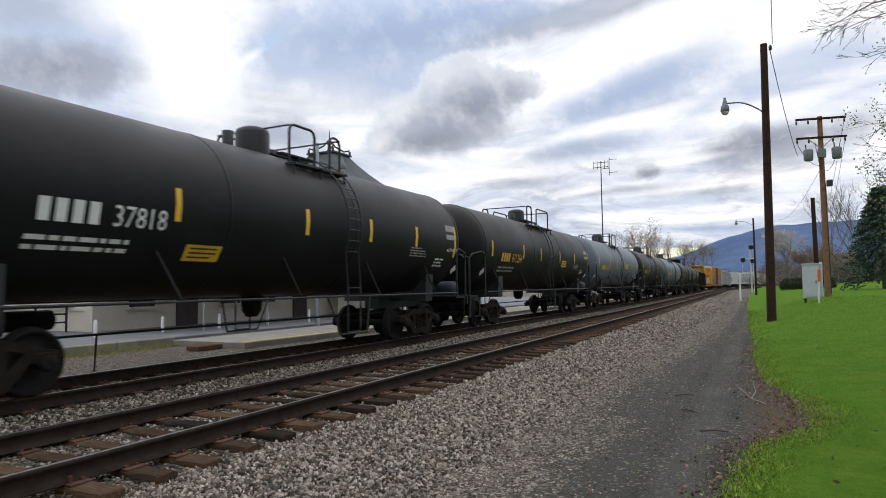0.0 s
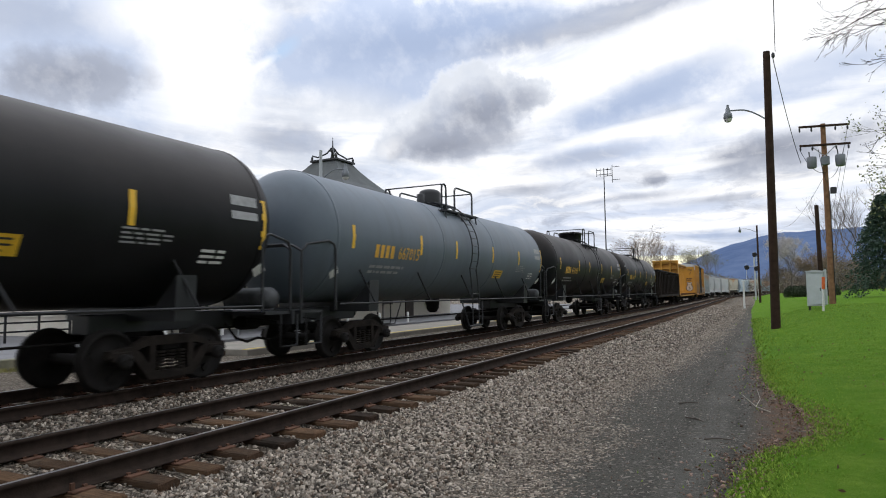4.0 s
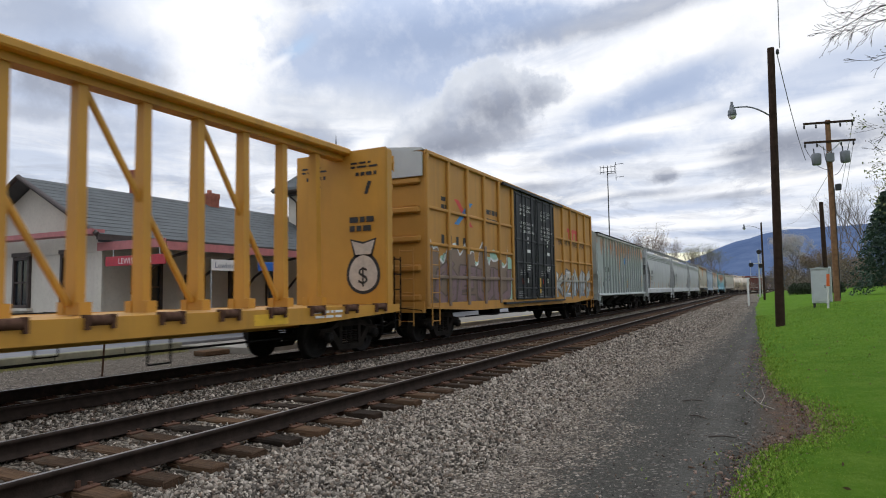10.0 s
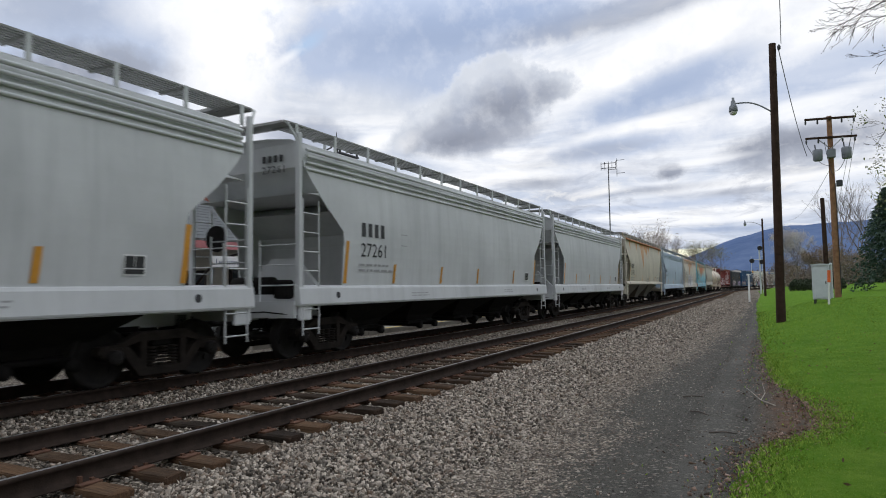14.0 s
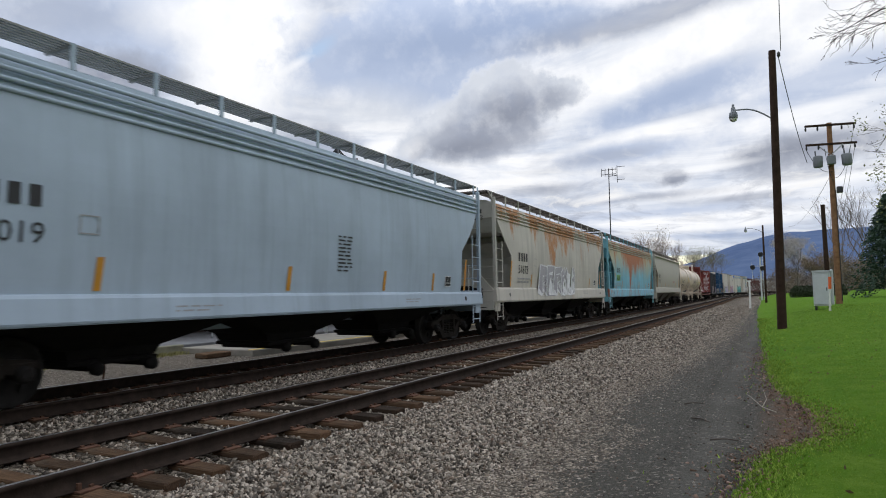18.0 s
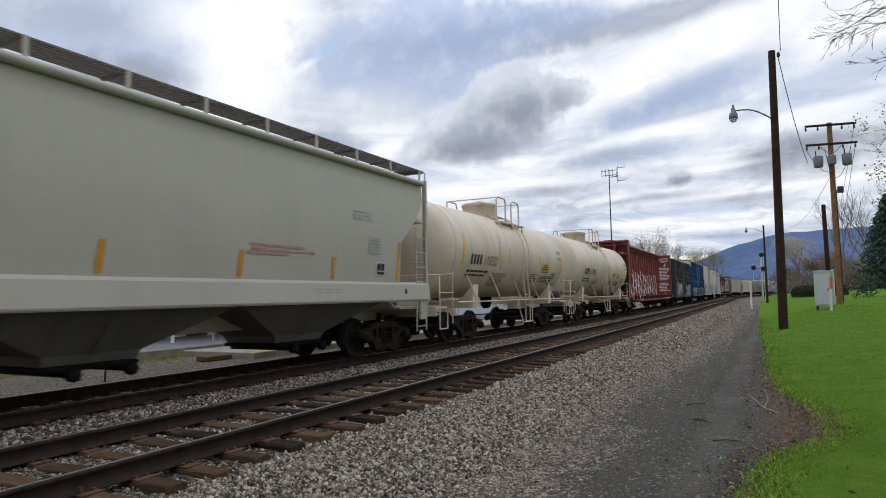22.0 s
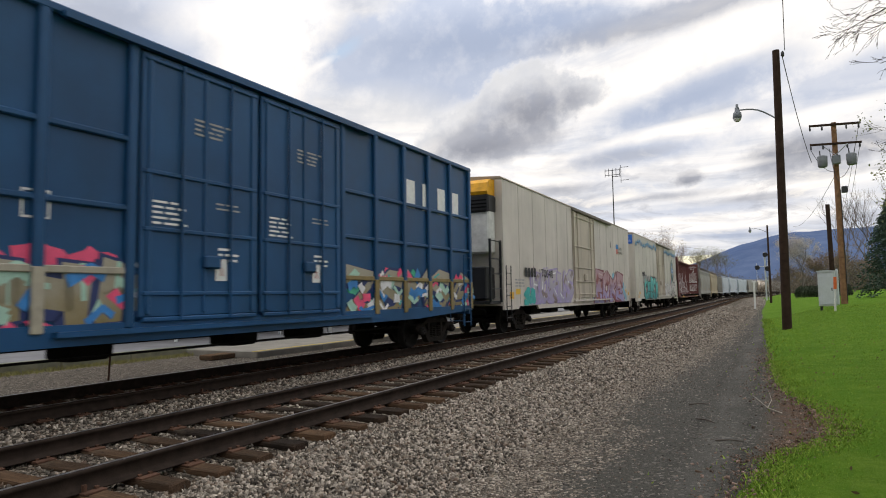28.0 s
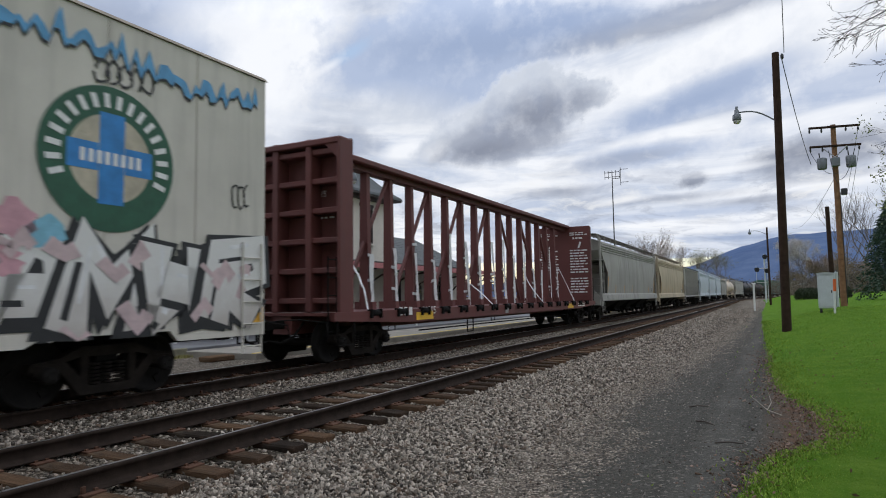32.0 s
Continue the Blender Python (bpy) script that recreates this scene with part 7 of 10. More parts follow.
def d_ochre_box(car, mk, dk, e0, bot, top):
    mk.lines(M_BLACK_MARK, -4.9, 3.95, 0.9, 2, 0.16, 0.14, 2)
    mk.lines(M_BLACK_MARK, -8.2, 4.0, 0.55, 2, 0.12, 0.1, 2)
    mk.bars(M_BLACK_MARK, -8.2, 2.75, 4, 0.18, 0.28, 0.3)
    mk.word(M_BLACK_MARK, "640558", -8.2, 2.25, 0.28, 2.2)
    for k in (0, 1):
        mk.poly(SPRAYS["red"] if k else SPRAYS["blue"], [(-7.35, 3.4 + 0.75 * k), (-7.05, 3.4 + 0.75 * k), (-6.0, 4.15 - 0.75 * k), (-6.3, 4.15 - 0.75 * k)], [(0, 1, 2, 3)])
    mk.poly(SPRAYS["red"], [(4.7, 4.1), (6.6, 4.1), (6.6, 4.28), (4.7, 4.28)], [(0, 1, 2, 3)])
    mk.bars(SPRAYS["red"], 4.95, 3.68, 3, 0.2, 0.42, 0.4)
    mk.word(M_BLACK_MARK, "RAILCAR POOLING EXPERTS", 3.25, 3.44, 0.24, 4.65)
    for y, rows in ((-2.25, ("CLOSE THIS DOOR", "BEFORE CLOSING", "MAIN DOOR", "", "CIERRE ESTA PUERTA", "ANTES DE CERRAR", "LA PUERTA PRINCIPAL")), (0.2, ("CLOSE MAIN DOOR", "BEFORE CLOSING", "THIS DOOR", "", "CIERRE Y PONGA", "EL SEGURO EN AMBAS", "PUERTAS ANTES DE", "MOVER EL CARRO"))):
        for k, words in enumerate(rows):
            if words:
                dk.word(M_WHITE_MARK, words, y + 0.35, 4.55 - 0.16 * k, 0.1, 0.085 * len(words))
        dk.rect(M_WHITE_MARK, y + 1.0, 1.7, 0.2, 0.32), dk.rect(M_RED_MARK, y + 0.5, 1.65, 0.2, 0.22), dk.rect(M_RED_MARK, y + 1.04, 1.92, 0.12, 0.08)
        dk.rect(M_WHITE_MARK, y + 1.1, 2.85, 0.36, 0.12), dk.rect(M_WHITE_MARK, y + 1.15, 3.2, 0.1, 0.26)
        dk.lines(M_GREY_MARK, y + 0.3, 2.15, 0.5, 3, 0.03, 0.05, 9), dk.lines(M_WHITE_MARK, y + 1.0, 2.35, 0.5, 3, 0.04, 0.04, 10), dk.lines(M_GREY_MARK, y + 0.1, 1.35, 0.8, 4, 0.025, 0.04, 12)
    dk.rect(M_YELLOW_MARK, 0.3, 1.3, 0.14, 0.6)
    # one broad brown piece with a spiky white rim and mauve shading, mint mist round it
    rnd = random.Random(9)
    for k in range(9):
        blot(mk, SPRAYS["mint"], -e0 + 0.5 + 0.72 * k, 2.35 + rnd.uniform(-0.3, 0.1), 0.5, k)
    for k in range(3):
        blot(mk, SPRAYS["mint"], -2.75, 1.1 + 0.35 * k, 0.3, 20 + k)
    crest, u = [], -e0 + 0.25
    while u < -2.85:
        crest.append((u, 2.1 + 0.55 * abs(math.sin(u * 2.7)) * rnd.uniform(0.5, 1.0) + (0.3 if rnd.random() < 0.3 else 0)))
        u += rnd.uniform(0.12, 0.3)
    for mat, rise, lift in ((SPRAYS["white"], 0.08, 0.011), (spray_fade("brown_piece", (0.17, 0.115, 0.08), (0.24, 0.17, 0.125), 0.9, 2.6), 0.0, 0.014)):
        g = Geo()
        for (a, za), (b, zb) in zip(crest, crest[1:]):
            g.add([(1.42 + lift, a, 0.98), (1.42 + lift, b, 0.98), (1.42 + lift, b, zb + rise), (1.42 + lift, a, za + rise)], [(0, 1, 2, 3)])
        part("graffiti_fill", g, mat, car, "broad brown graffiti with a spiky white rim")
    graffiti(car, flat_side(1.434), -e0 + 0.5, -2.9, 0.98, 2.25, spray("mauve_shade", (0.2, 0.125, 0.135)), spray("brown_line", (0.11, 0.075, 0.06)), SPRAYS["taupe"], 4, 4, None, "", 0.8)
    graffiti(car, flat_side(1.43), 2.65, e0 - 0.5, 1.0, 2.3, spray_fade("silver_blue", (0.2, 0.27, 0.34), (0.46, 0.47, 0.47), 1.0, 2.0), spray("smoke", (0.1, 0.095, 0.09)), SPRAYS["white"], 4, 5, None, "", 1.0, (SPRAYS["sand"],))
    near, far = side_posts(e0, (-2.45, 2.4))
    coat(car, near[1:5], lambda y: float(np.interp(y, [p[0] for p in crest], [p[1] for p in crest])), spray("brown_coat", (0.2, 0.14, 0.1)), [(a + 0.08, b - 0.08, 1.82) for a, b in zip(near, near[1:])])
    coat(car, far[1:5], lambda y: 2.1, spray("grey_coat", (0.3, 0.29, 0.26)), [(a + 0.08, b - 0.08, 1.82) for a, b in zip(far[:4], far[1:5])])


def d_black_box(car, mk, dk, e0, bot, top):
    graffiti(car, flat_side(1.475), -e0 + 0.2, -1.75, 1.0, 2.35, spray_fade("lilac_cream", (0.3, 0.22, 0.4), (0.5, 0.42, 0.4), 1.0, 2.2), SPRAYS["dusk"], SPRAYS["sand"], 6, 14, None, "", 1.1, (SPRAYS["sand"], SPRAYS["rose"]))
    graffiti(car, flat_side(1.475), 2.0, e0 - 0.3, 1.0, 2.2, SPRAYS["lilac"], SPRAYS["dusk"], SPRAYS["pink"], 4, 15, None)
    mk.bars(M_YELLOW_MARK, -e0 + 0.7, 2.75, 4, 0.2, 0.3, 0.2), mk.bars(M_YELLOW_MARK, -e0 + 0.7, 2.35, 3, 0.2, 0.26, 0.3)
    mk.bars(M_YELLOW_MARK, 4.6, 3.0, 4, 0.22, 0.4, 0.3), mk.rect(M_ORANGE_MARK, -e0 + 0.1, 1.25, 0.4, 0.28)


def d_blue_box(car, mk, dk, e0, bot, top):
    mk.bars(M_WHITE_MARK, 5.25, 3.66, 4, 0.45, 0.72, 0.4)
    mk.bars(M_WHITE_MARK, -7.35, 3.82, 2, 0.2, 0.3, 0.1), mk.bars(M_WHITE_MARK, -6.25, 3.82, 1, 0.22, 0.3, 0.1)
    for k, two in enumerate(("13", "01", "77")):
        mk.word(M_WHITE_MARK, two, -7.3 + 0.9 * k, 3.33, 0.3, 0.42)
    mk.lines(M_WHITE_MARK, -7.3, 2.42, 0.55, 3, 0.08, 0.1, 4), mk.lines(M_WHITE_MARK, -6.4, 2.42, 0.4, 3, 0.08, 0.1, 5)
    for y in (-2.2, 0.25):
        dk.lines(M_GREY_MARK, y + 0.75, 4.25, 0.75, 4, 0.035, 0.04, 5)
        dk.lines(M_WHITE_MARK, y, 2.85, 0.6, 5, 0.035, 0.045, 6)
        dk.rect(M_WHITE_MARK, y + 1.2, 1.7, 0.24, 0.36), dk.rect(M_RED_MARK, y + 1.28, 1.78, 0.1, 0.14)
        dk.lines(M_WHITE_MARK, y + 1.25, 2.2, 0.45, 3, 0.04, 0.05, 8), dk.lines(M_GREY_MARK, y + 1.2, 2.95, 0.5, 2, 0.03, 0.05, 9)
    for k in range(2):
        mk.rect(M_WHITE_MARK, -4.0, 2.45 + k * 0.34, 0.36, 0.03), mk.rect(M_WHITE_MARK, -4.0 + k * 0.33, 2.45, 0.03, 0.36)
    for k in range(12):
        blot(mk, SPRAYS["pink"] if k < 8 or k % 2 else SPRAYS["green"], -e0 + 0.7 + 0.75 * k if k < 8 else 3.0 + 1.3 * (k - 8), 1.85 if k < 8 else 1.75, 0.42, 30 + k)
    near, far = side_posts(e0, (-2.4, 2.4))
    coat(car, near[:5], lambda y: 1.85, spray("stone_coat", (0.34, 0.31, 0.24)), [(a + 0.08, b - 0.08, 1.82) for a, b in zip(near, near[1:])])
    coat(car, far[1:], lambda y: 1.8, spray("olive_coat", (0.22, 0.16, 0.06)), [(a + 0.08, b - 0.08, 1.82) for a, b in zip(far, far[1:])])
    for a, b, s, cols in ((-e0 + 0.25, -1.6, 24, ("olive", "pink", "mint")), (2.6, e0 - 0.1, 25, ("olive", "pink", "teal"))):
        graffiti(car, flat_side(1.43), a, b, 0.95, 2.0, spray_fade("olive_grey", (0.2, 0.145, 0.04), (0.34, 0.31, 0.24), 0.9, 1.9), spray("navy_line", (0.015, 0.03, 0.12)), SPRAYS[cols[2]], 5, s, None, "", 1.25, (SPRAYS["pink"], SPRAYS["mint"], SPRAYS["white"], SPRAYS["blue"]))


def d_reefer_a(car, mk, e0, bot, top):
    nk = Marks(lambda u, v, lift=0.034: (1.476 + lift, u, v))
    nk.bars(M_BLACK_MARK, -8.3, 2.05, 4, 0.24, 0.34, 0.09)
    nk.word(M_BLACK_MARK, "170040", -6.75, 2.05, 0.34, 1.85)
    nk.done(car)
    mk.rect(M_YELLOW_MARK, -9.2, 1.4, 0.45, 0.2), mk.rect(M_YELLOW_MARK, 9.8, 1.4, 0.45, 0.2), mk.rect(M_ORANGE_MARK, -9.8, 1.25, 0.4, 0.24), mk.rect(M_ORANGE_MARK, 10.7, 1.25, 0.3, 0.2)
    mk.lines(M_GREY_MARK, -e0 + 2.2, 1.9, 1.2, 3, 0.05, 0.06, 3)
    mk.poly(SPRAYS["sand"], [(7.7, 3.65), (8.1, 3.65), (8.21, 4.0), (7.59, 4.0)], [(0, 1, 2, 3)])
    em = Marks(lambda u, v, lift=0.012: (1.476 + lift, u, v))
    em.bars(SPRAYS["red"], 7.64, 3.72, 5, 0.07, 0.27, 0.045)
    em.done(car, "emblem_stripe")
    mk.poly(SPRAYS["blue"], [(7.58, 4.01), (8.22, 4.01), (8.2, 4.28), (7.6, 4.28)], [(0, 1, 2, 3)])
    mk.word(M_BLACK_MARK, "BUILDING", 8.45, 3.98, 0.15, 0.9), mk.word(M_BLACK_MARK, "AMERICA", 8.45, 3.74, 0.15, 0.85)
    mk.rect(M_BLACK_MARK, 6.15, 4.0, 0.1, 0.34)
    mk.lines(M_GREY_MARK, -1.5, 4.2, 0.9, 3, 0.08, 0.07, 14)
    graffiti(car, flat_side(1.48), -7.6, -1.9, 1.0, 2.35, spray_fade("grey_lilac", (0.33, 0.3, 0.45), (0.46, 0.42, 0.44), 1.1, 2.1), SPRAYS["lilac"], SPRAYS["white"], 5, 34, None, "", 1.35, (SPRAYS["dusk"],))
    graffiti(car, flat_side(1.484), -8.3, -7.2, 1.0, 1.6, SPRAYS["teal"], SPRAYS["teal"], SPRAYS["mint"], 2, 37)
    for k, (u, v, r) in enumerate(((2.4, 1.9, 0.5), (2.0, 1.3, 0.45), (6.6, 2.3, 0.4), (9.6, 1.3, 0.5), (9.3, 1.8, 0.4), (10.0, 1.1, 0.3), (2.9, 2.35, 0.16), (9.9, 1.75, 0.14))):
        blot(mk, spray("sky_mist", (0.2, 0.44, 0.56)), u, v, r, 60 + k)
    graffiti(car, flat_side(1.484), 2.3, 9.1, 0.88, 2.5, spray_fade("lilac_rose", (0.32, 0.29, 0.52), (0.42, 0.26, 0.28), 1.2, 2.1), SPRAYS["maroon"], spray("pale_rose", (0.55, 0.42, 0.42)), 4, 35, None, "EoKE", 1.25, (spray("brick_shade", (0.3, 0.1, 0.1)),))


def d_reefer_n(car, mk, e0, bot, top):
    mk.bars(M_BLACK_MARK, -8.15, 2.56, 4, 0.21, 0.32, 0.08)
    mk.word(M_BLACK_MARK, "793563", -8.12, 1.93, 0.3, 1.5)
    mk.rect(M_YELLOW_MARK, -9.63, 1.28, 0.48, 0.18), mk.rect(M_YELLOW_MARK, 6.9, 1.13, 0.48, 0.18), mk.rect(M_ORANGE_MARK, -10.1, 1.02, 0.44, 0.24), mk.rect(M_ORANGE_MARK, 10.3, 1.02, 0.45, 0.26)
    cu, cv = 7.78, 3.39
    green = spray("emblem_green", (0.02, 0.09, 0.05))
    ring(mk, green, cu, cv, 0.62, 1.02)
    ring(mk, spray("emblem_sand", (0.45, 0.4, 0.3)), cu, cv, 0.0, 0.62)
    mk.surf = lambda u, v, lift=0.012: (1.476 + lift, u, v)
    m2 = Marks(mk.surf)
    m2.rect(SPRAYS["blue"], cu - 0.19, cv - 0.64, 0.38, 1.28), m2.rect(SPRAYS["blue"], cu - 0.64, cv - 0.19, 0.44, 0.38), m2.rect(SPRAYS["blue"], cu + 0.2, cv - 0.19, 0.44, 0.38)
    m2.done(car, "emblem")
    m3 = Marks(lambda u, v, lift=0.016: (1.476 + lift, u, v))
    for k in range(18):
        a = radians(200 - 220 * k / 17)
        c, s = math.cos(a), math.sin(a)
        pu, pv = cu + 0.82 * c, cv + 0.82 * s
        m3.poly(M_WHITE_MARK, [(pu - 0.04 * s - 0.1 * c, pv + 0.04 * c - 0.1 * s), (pu + 0.04 * s - 0.1 * c, pv - 0.04 * c - 0.1 * s), (pu + 0.04 * s + 0.1 * c, pv - 0.04 * c + 0.1 * s), (pu - 0.04 * s + 0.1 * c, pv + 0.04 * c + 0.1 * s)], [(0, 1, 2, 3)])
    m3.bars(M_WHITE_MARK, cu - 0.46, cv - 0.09, 8, 0.07, 0.18, 0.05)
    m3.done(car, "emblem_lettering")
    # jagged blue line under the eave
    rnd = random.Random(7)
    pts, u = [], -e0 + 0.1
    while u < e0 - 0.2:
        v = 4.83 + 0.09 * math.sin(u * 1.9) + rnd.uniform(-0.17, 0.11)
        pts += [(u, v), (u + 0.02, v + 0.05 + rnd.uniform(0, 0.26))]
        u += rnd.uniform(0.05, 0.13)
    mk.poly(spray("zigzag_blue", (0.1, 0.3, 0.52)), pts, [(2 * i, 2 * i + 2, 2 * i + 3, 2 * i + 1) for i in range(len(pts) // 2 - 1)])
    mk.poly(M_BLACK_MARK, [(p[0], p[1] - 0.045) for p in pts[::2]] + [(p[0], p[1] - 0.004) for p in pts[::2]], [(i, i + 1, i + 1 + len(pts) // 2, i + len(pts) // 2) for i in range(len(pts) // 2 - 1)])
    graffiti(car, flat_side(1.48), -7.4, -1.0, 0.88, 2.45, spray_fade("teal_mint", (0.015, 0.26, 0.27), (0.1, 0.5, 0.46), 1.0, 2.4), SPRAYS["black"], SPRAYS["mint"], 5, 44, SPRAYS["dusk"], "CHECK", 1.3)
    for k in range(7):
        blot(mk, spray("smoke_mist", (0.3, 0.29, 0.28)), -7.6 + 0.95 * k, 2.35 + 0.12 * (k % 2), 0.42, 90 + k)
    graffiti(car, flat_side(1.48), 2.6, 6.2, 0.95, 2.2, SPRAYS["white"], SPRAYS["dusk"], SPRAYS["sand"], 4, 45)
    for k, (u, v, r) in enumerate(((6.5, 2.4, 0.35), (6.9, 2.3, 0.3), (10.3, 1.9, 0.3), (10.2, 1.4, 0.28), (6.4, 1.9, 0.3))):
        blot(mk, spray("sky_mist", (0.2, 0.44, 0.56)) if k % 2 else SPRAYS["rose"], u, v, r, 80 + k)
    graffiti(car, flat_side(1.48), 6.1, e0 - 0.1, 0.9, 2.38, spray_fade("warm_white", (0.5, 0.46, 0.42), (0.68, 0.67, 0.64), 1.0, 1.9), SPRAYS["black"], SPRAYS["white"], 4, 48, None, "amHr", 1.45, (spray("pale_rose", (0.55, 0.42, 0.42)),))
    tag = Marks(lambda u, v, lift=0.01: (1.476 + lift, u, v))
    scrawl(tag, M_BLACK_MARK, 7.5, 4.45, 0.9, 0.35, 3), scrawl(tag, M_BLACK_MARK, 10.0, 3.0, 0.4, 0.4, 4, 0.014, 3)
    tag.done(car, "graffiti_tag")


def d_graffiti_hopper(car, surf, e0):
    graffiti(car, lambda u, v, lift=0.012: surf(u, v, lift + 0.02), -e0 + 4.4, -e0 + 9.4, 1.28, 2.42, spray_fade("grey_mauve", (0.3, 0.29, 0.31), (0.4, 0.38, 0.4), 1.4, 2.3), SPRAYS["white"], SPRAYS["silver"], 5, 54, None, "", 1.35)


def d_pale_hopper(car, surf, e0):
    """Stencilled data block, small framed mark and end notes."""
    mk = Marks(surf)
    mk.lines(M_BLACK_MARK, 0.45, 2.64, 0.5, 10, 0.035, 0.045, 4)
    for u, v, w, h in ((-5.2, 2.26, 0.28, 0.02), (-5.2, 2.5, 0.28, 0.02), (-5.2, 2.26, 0.02, 0.26), (-4.94, 2.26, 0.02, 0.26)):
        mk.rect(M_GREY_MARK, u, v, w, h)
    mk.bars(M_BLACK_MARK, -7.0 + 0.4, 2.56, 4, 0.15, 0.27, 0.1)
    mk.word(M_BLACK_MARK, "17019", -7.0 + 0.4, 2.1, 0.27, 0.95)
    mk.done(car)


def d_beige_hopper(car, surf, e0):
    """Stencilled data block and a faded pink smear."""
    mk = Marks(surf)
    mk.lines(M_GREY_MARK, 5.95, 2.74, 0.52, 6, 0.035, 0.035, 4)
    mk.lines(M_GREY_MARK, 5.4, 3.3, 0.8, 3, 0.03, 0.05, 9)
    for k, (u, v, w) in enumerate(((2.25, 2.36, 1.5), (2.3, 2.28, 1.75), (2.2, 2.21, 1.1))):
        mk.rect(M_FAINT_RED, u, v, w, 0.045)
    mk.done(car)


def d_cream_hopper(car, surf, e0):
    """Thin dark tags low on the side and faint stencils."""
    mk = Marks(surf)
    scrawl(mk, SPRAYS["black"], 0.1, 1.7, 1.1, 0.24, 12, 0.014, 8)
    scrawl(mk, SPRAYS["black"], 4.3, 1.96, 0.65, 0.2, 15, 0.011, 5)
    mk.lines(M_GREY_MARK, -3.0, 1.85, 0.9, 2, 0.03, 0.04, 3)
    mk.lines(M_GREY_MARK, 3.1, 1.98, 0.4, 4, 0.03, 0.035, 8)
    mk.done(car)


def d_money(car, surf, e0):
    """Painted round jar shape on the end plate."""
    g, k = Geo(), Geo()
    y, z = 0.72, 1.85
    for geo, r, lift in ((k, 0.5, 0.008), (g, 0.42, 0.012)):
        geo.add([surf(y, z, lift)] + [surf(y + r * math.cos(a), z + r * (1.05 + 0.1 * math.sin(a)) * math.sin(a), lift) for a in np.linspace(0, 2 * math.pi, 25)[:-1]], [(0, 1 + i, 1 + (i + 1) % 24) for i in range(24)])
    for geo, d, lift in ((k, 0.05, 0.008), (g, 0.0, 0.012)):
        geo.add([surf(y + p, z + q, lift) for p, q in ((-0.22 - d, 0.5 - d), (0.22 + d, 0.5 - d), (0.34 + d, 0.85 + d), (0.0, 0.76 + d), (-0.34 - d, 0.85 + d))], [(0, 1, 2, 3, 4)])
    mk = Marks(lambda u, v, lift=0.017: surf(u, v, lift))
    mk.word(SPRAYS["black"], "$", y - 0.17, z - 0.22, 0.42)
    mk.lines(SPRAYS["black"], y - 0.4, z + 1.3, 0.8, 2, 0.14, 0.08, 6)
    mk.done(car, "graffiti_sign")
    part("graffiti_outline", k, SPRAYS["black"], car, "black spray outline")
    part("graffiti_fill", g, SPRAYS["sand"], car, "pale spray-painted round shape")


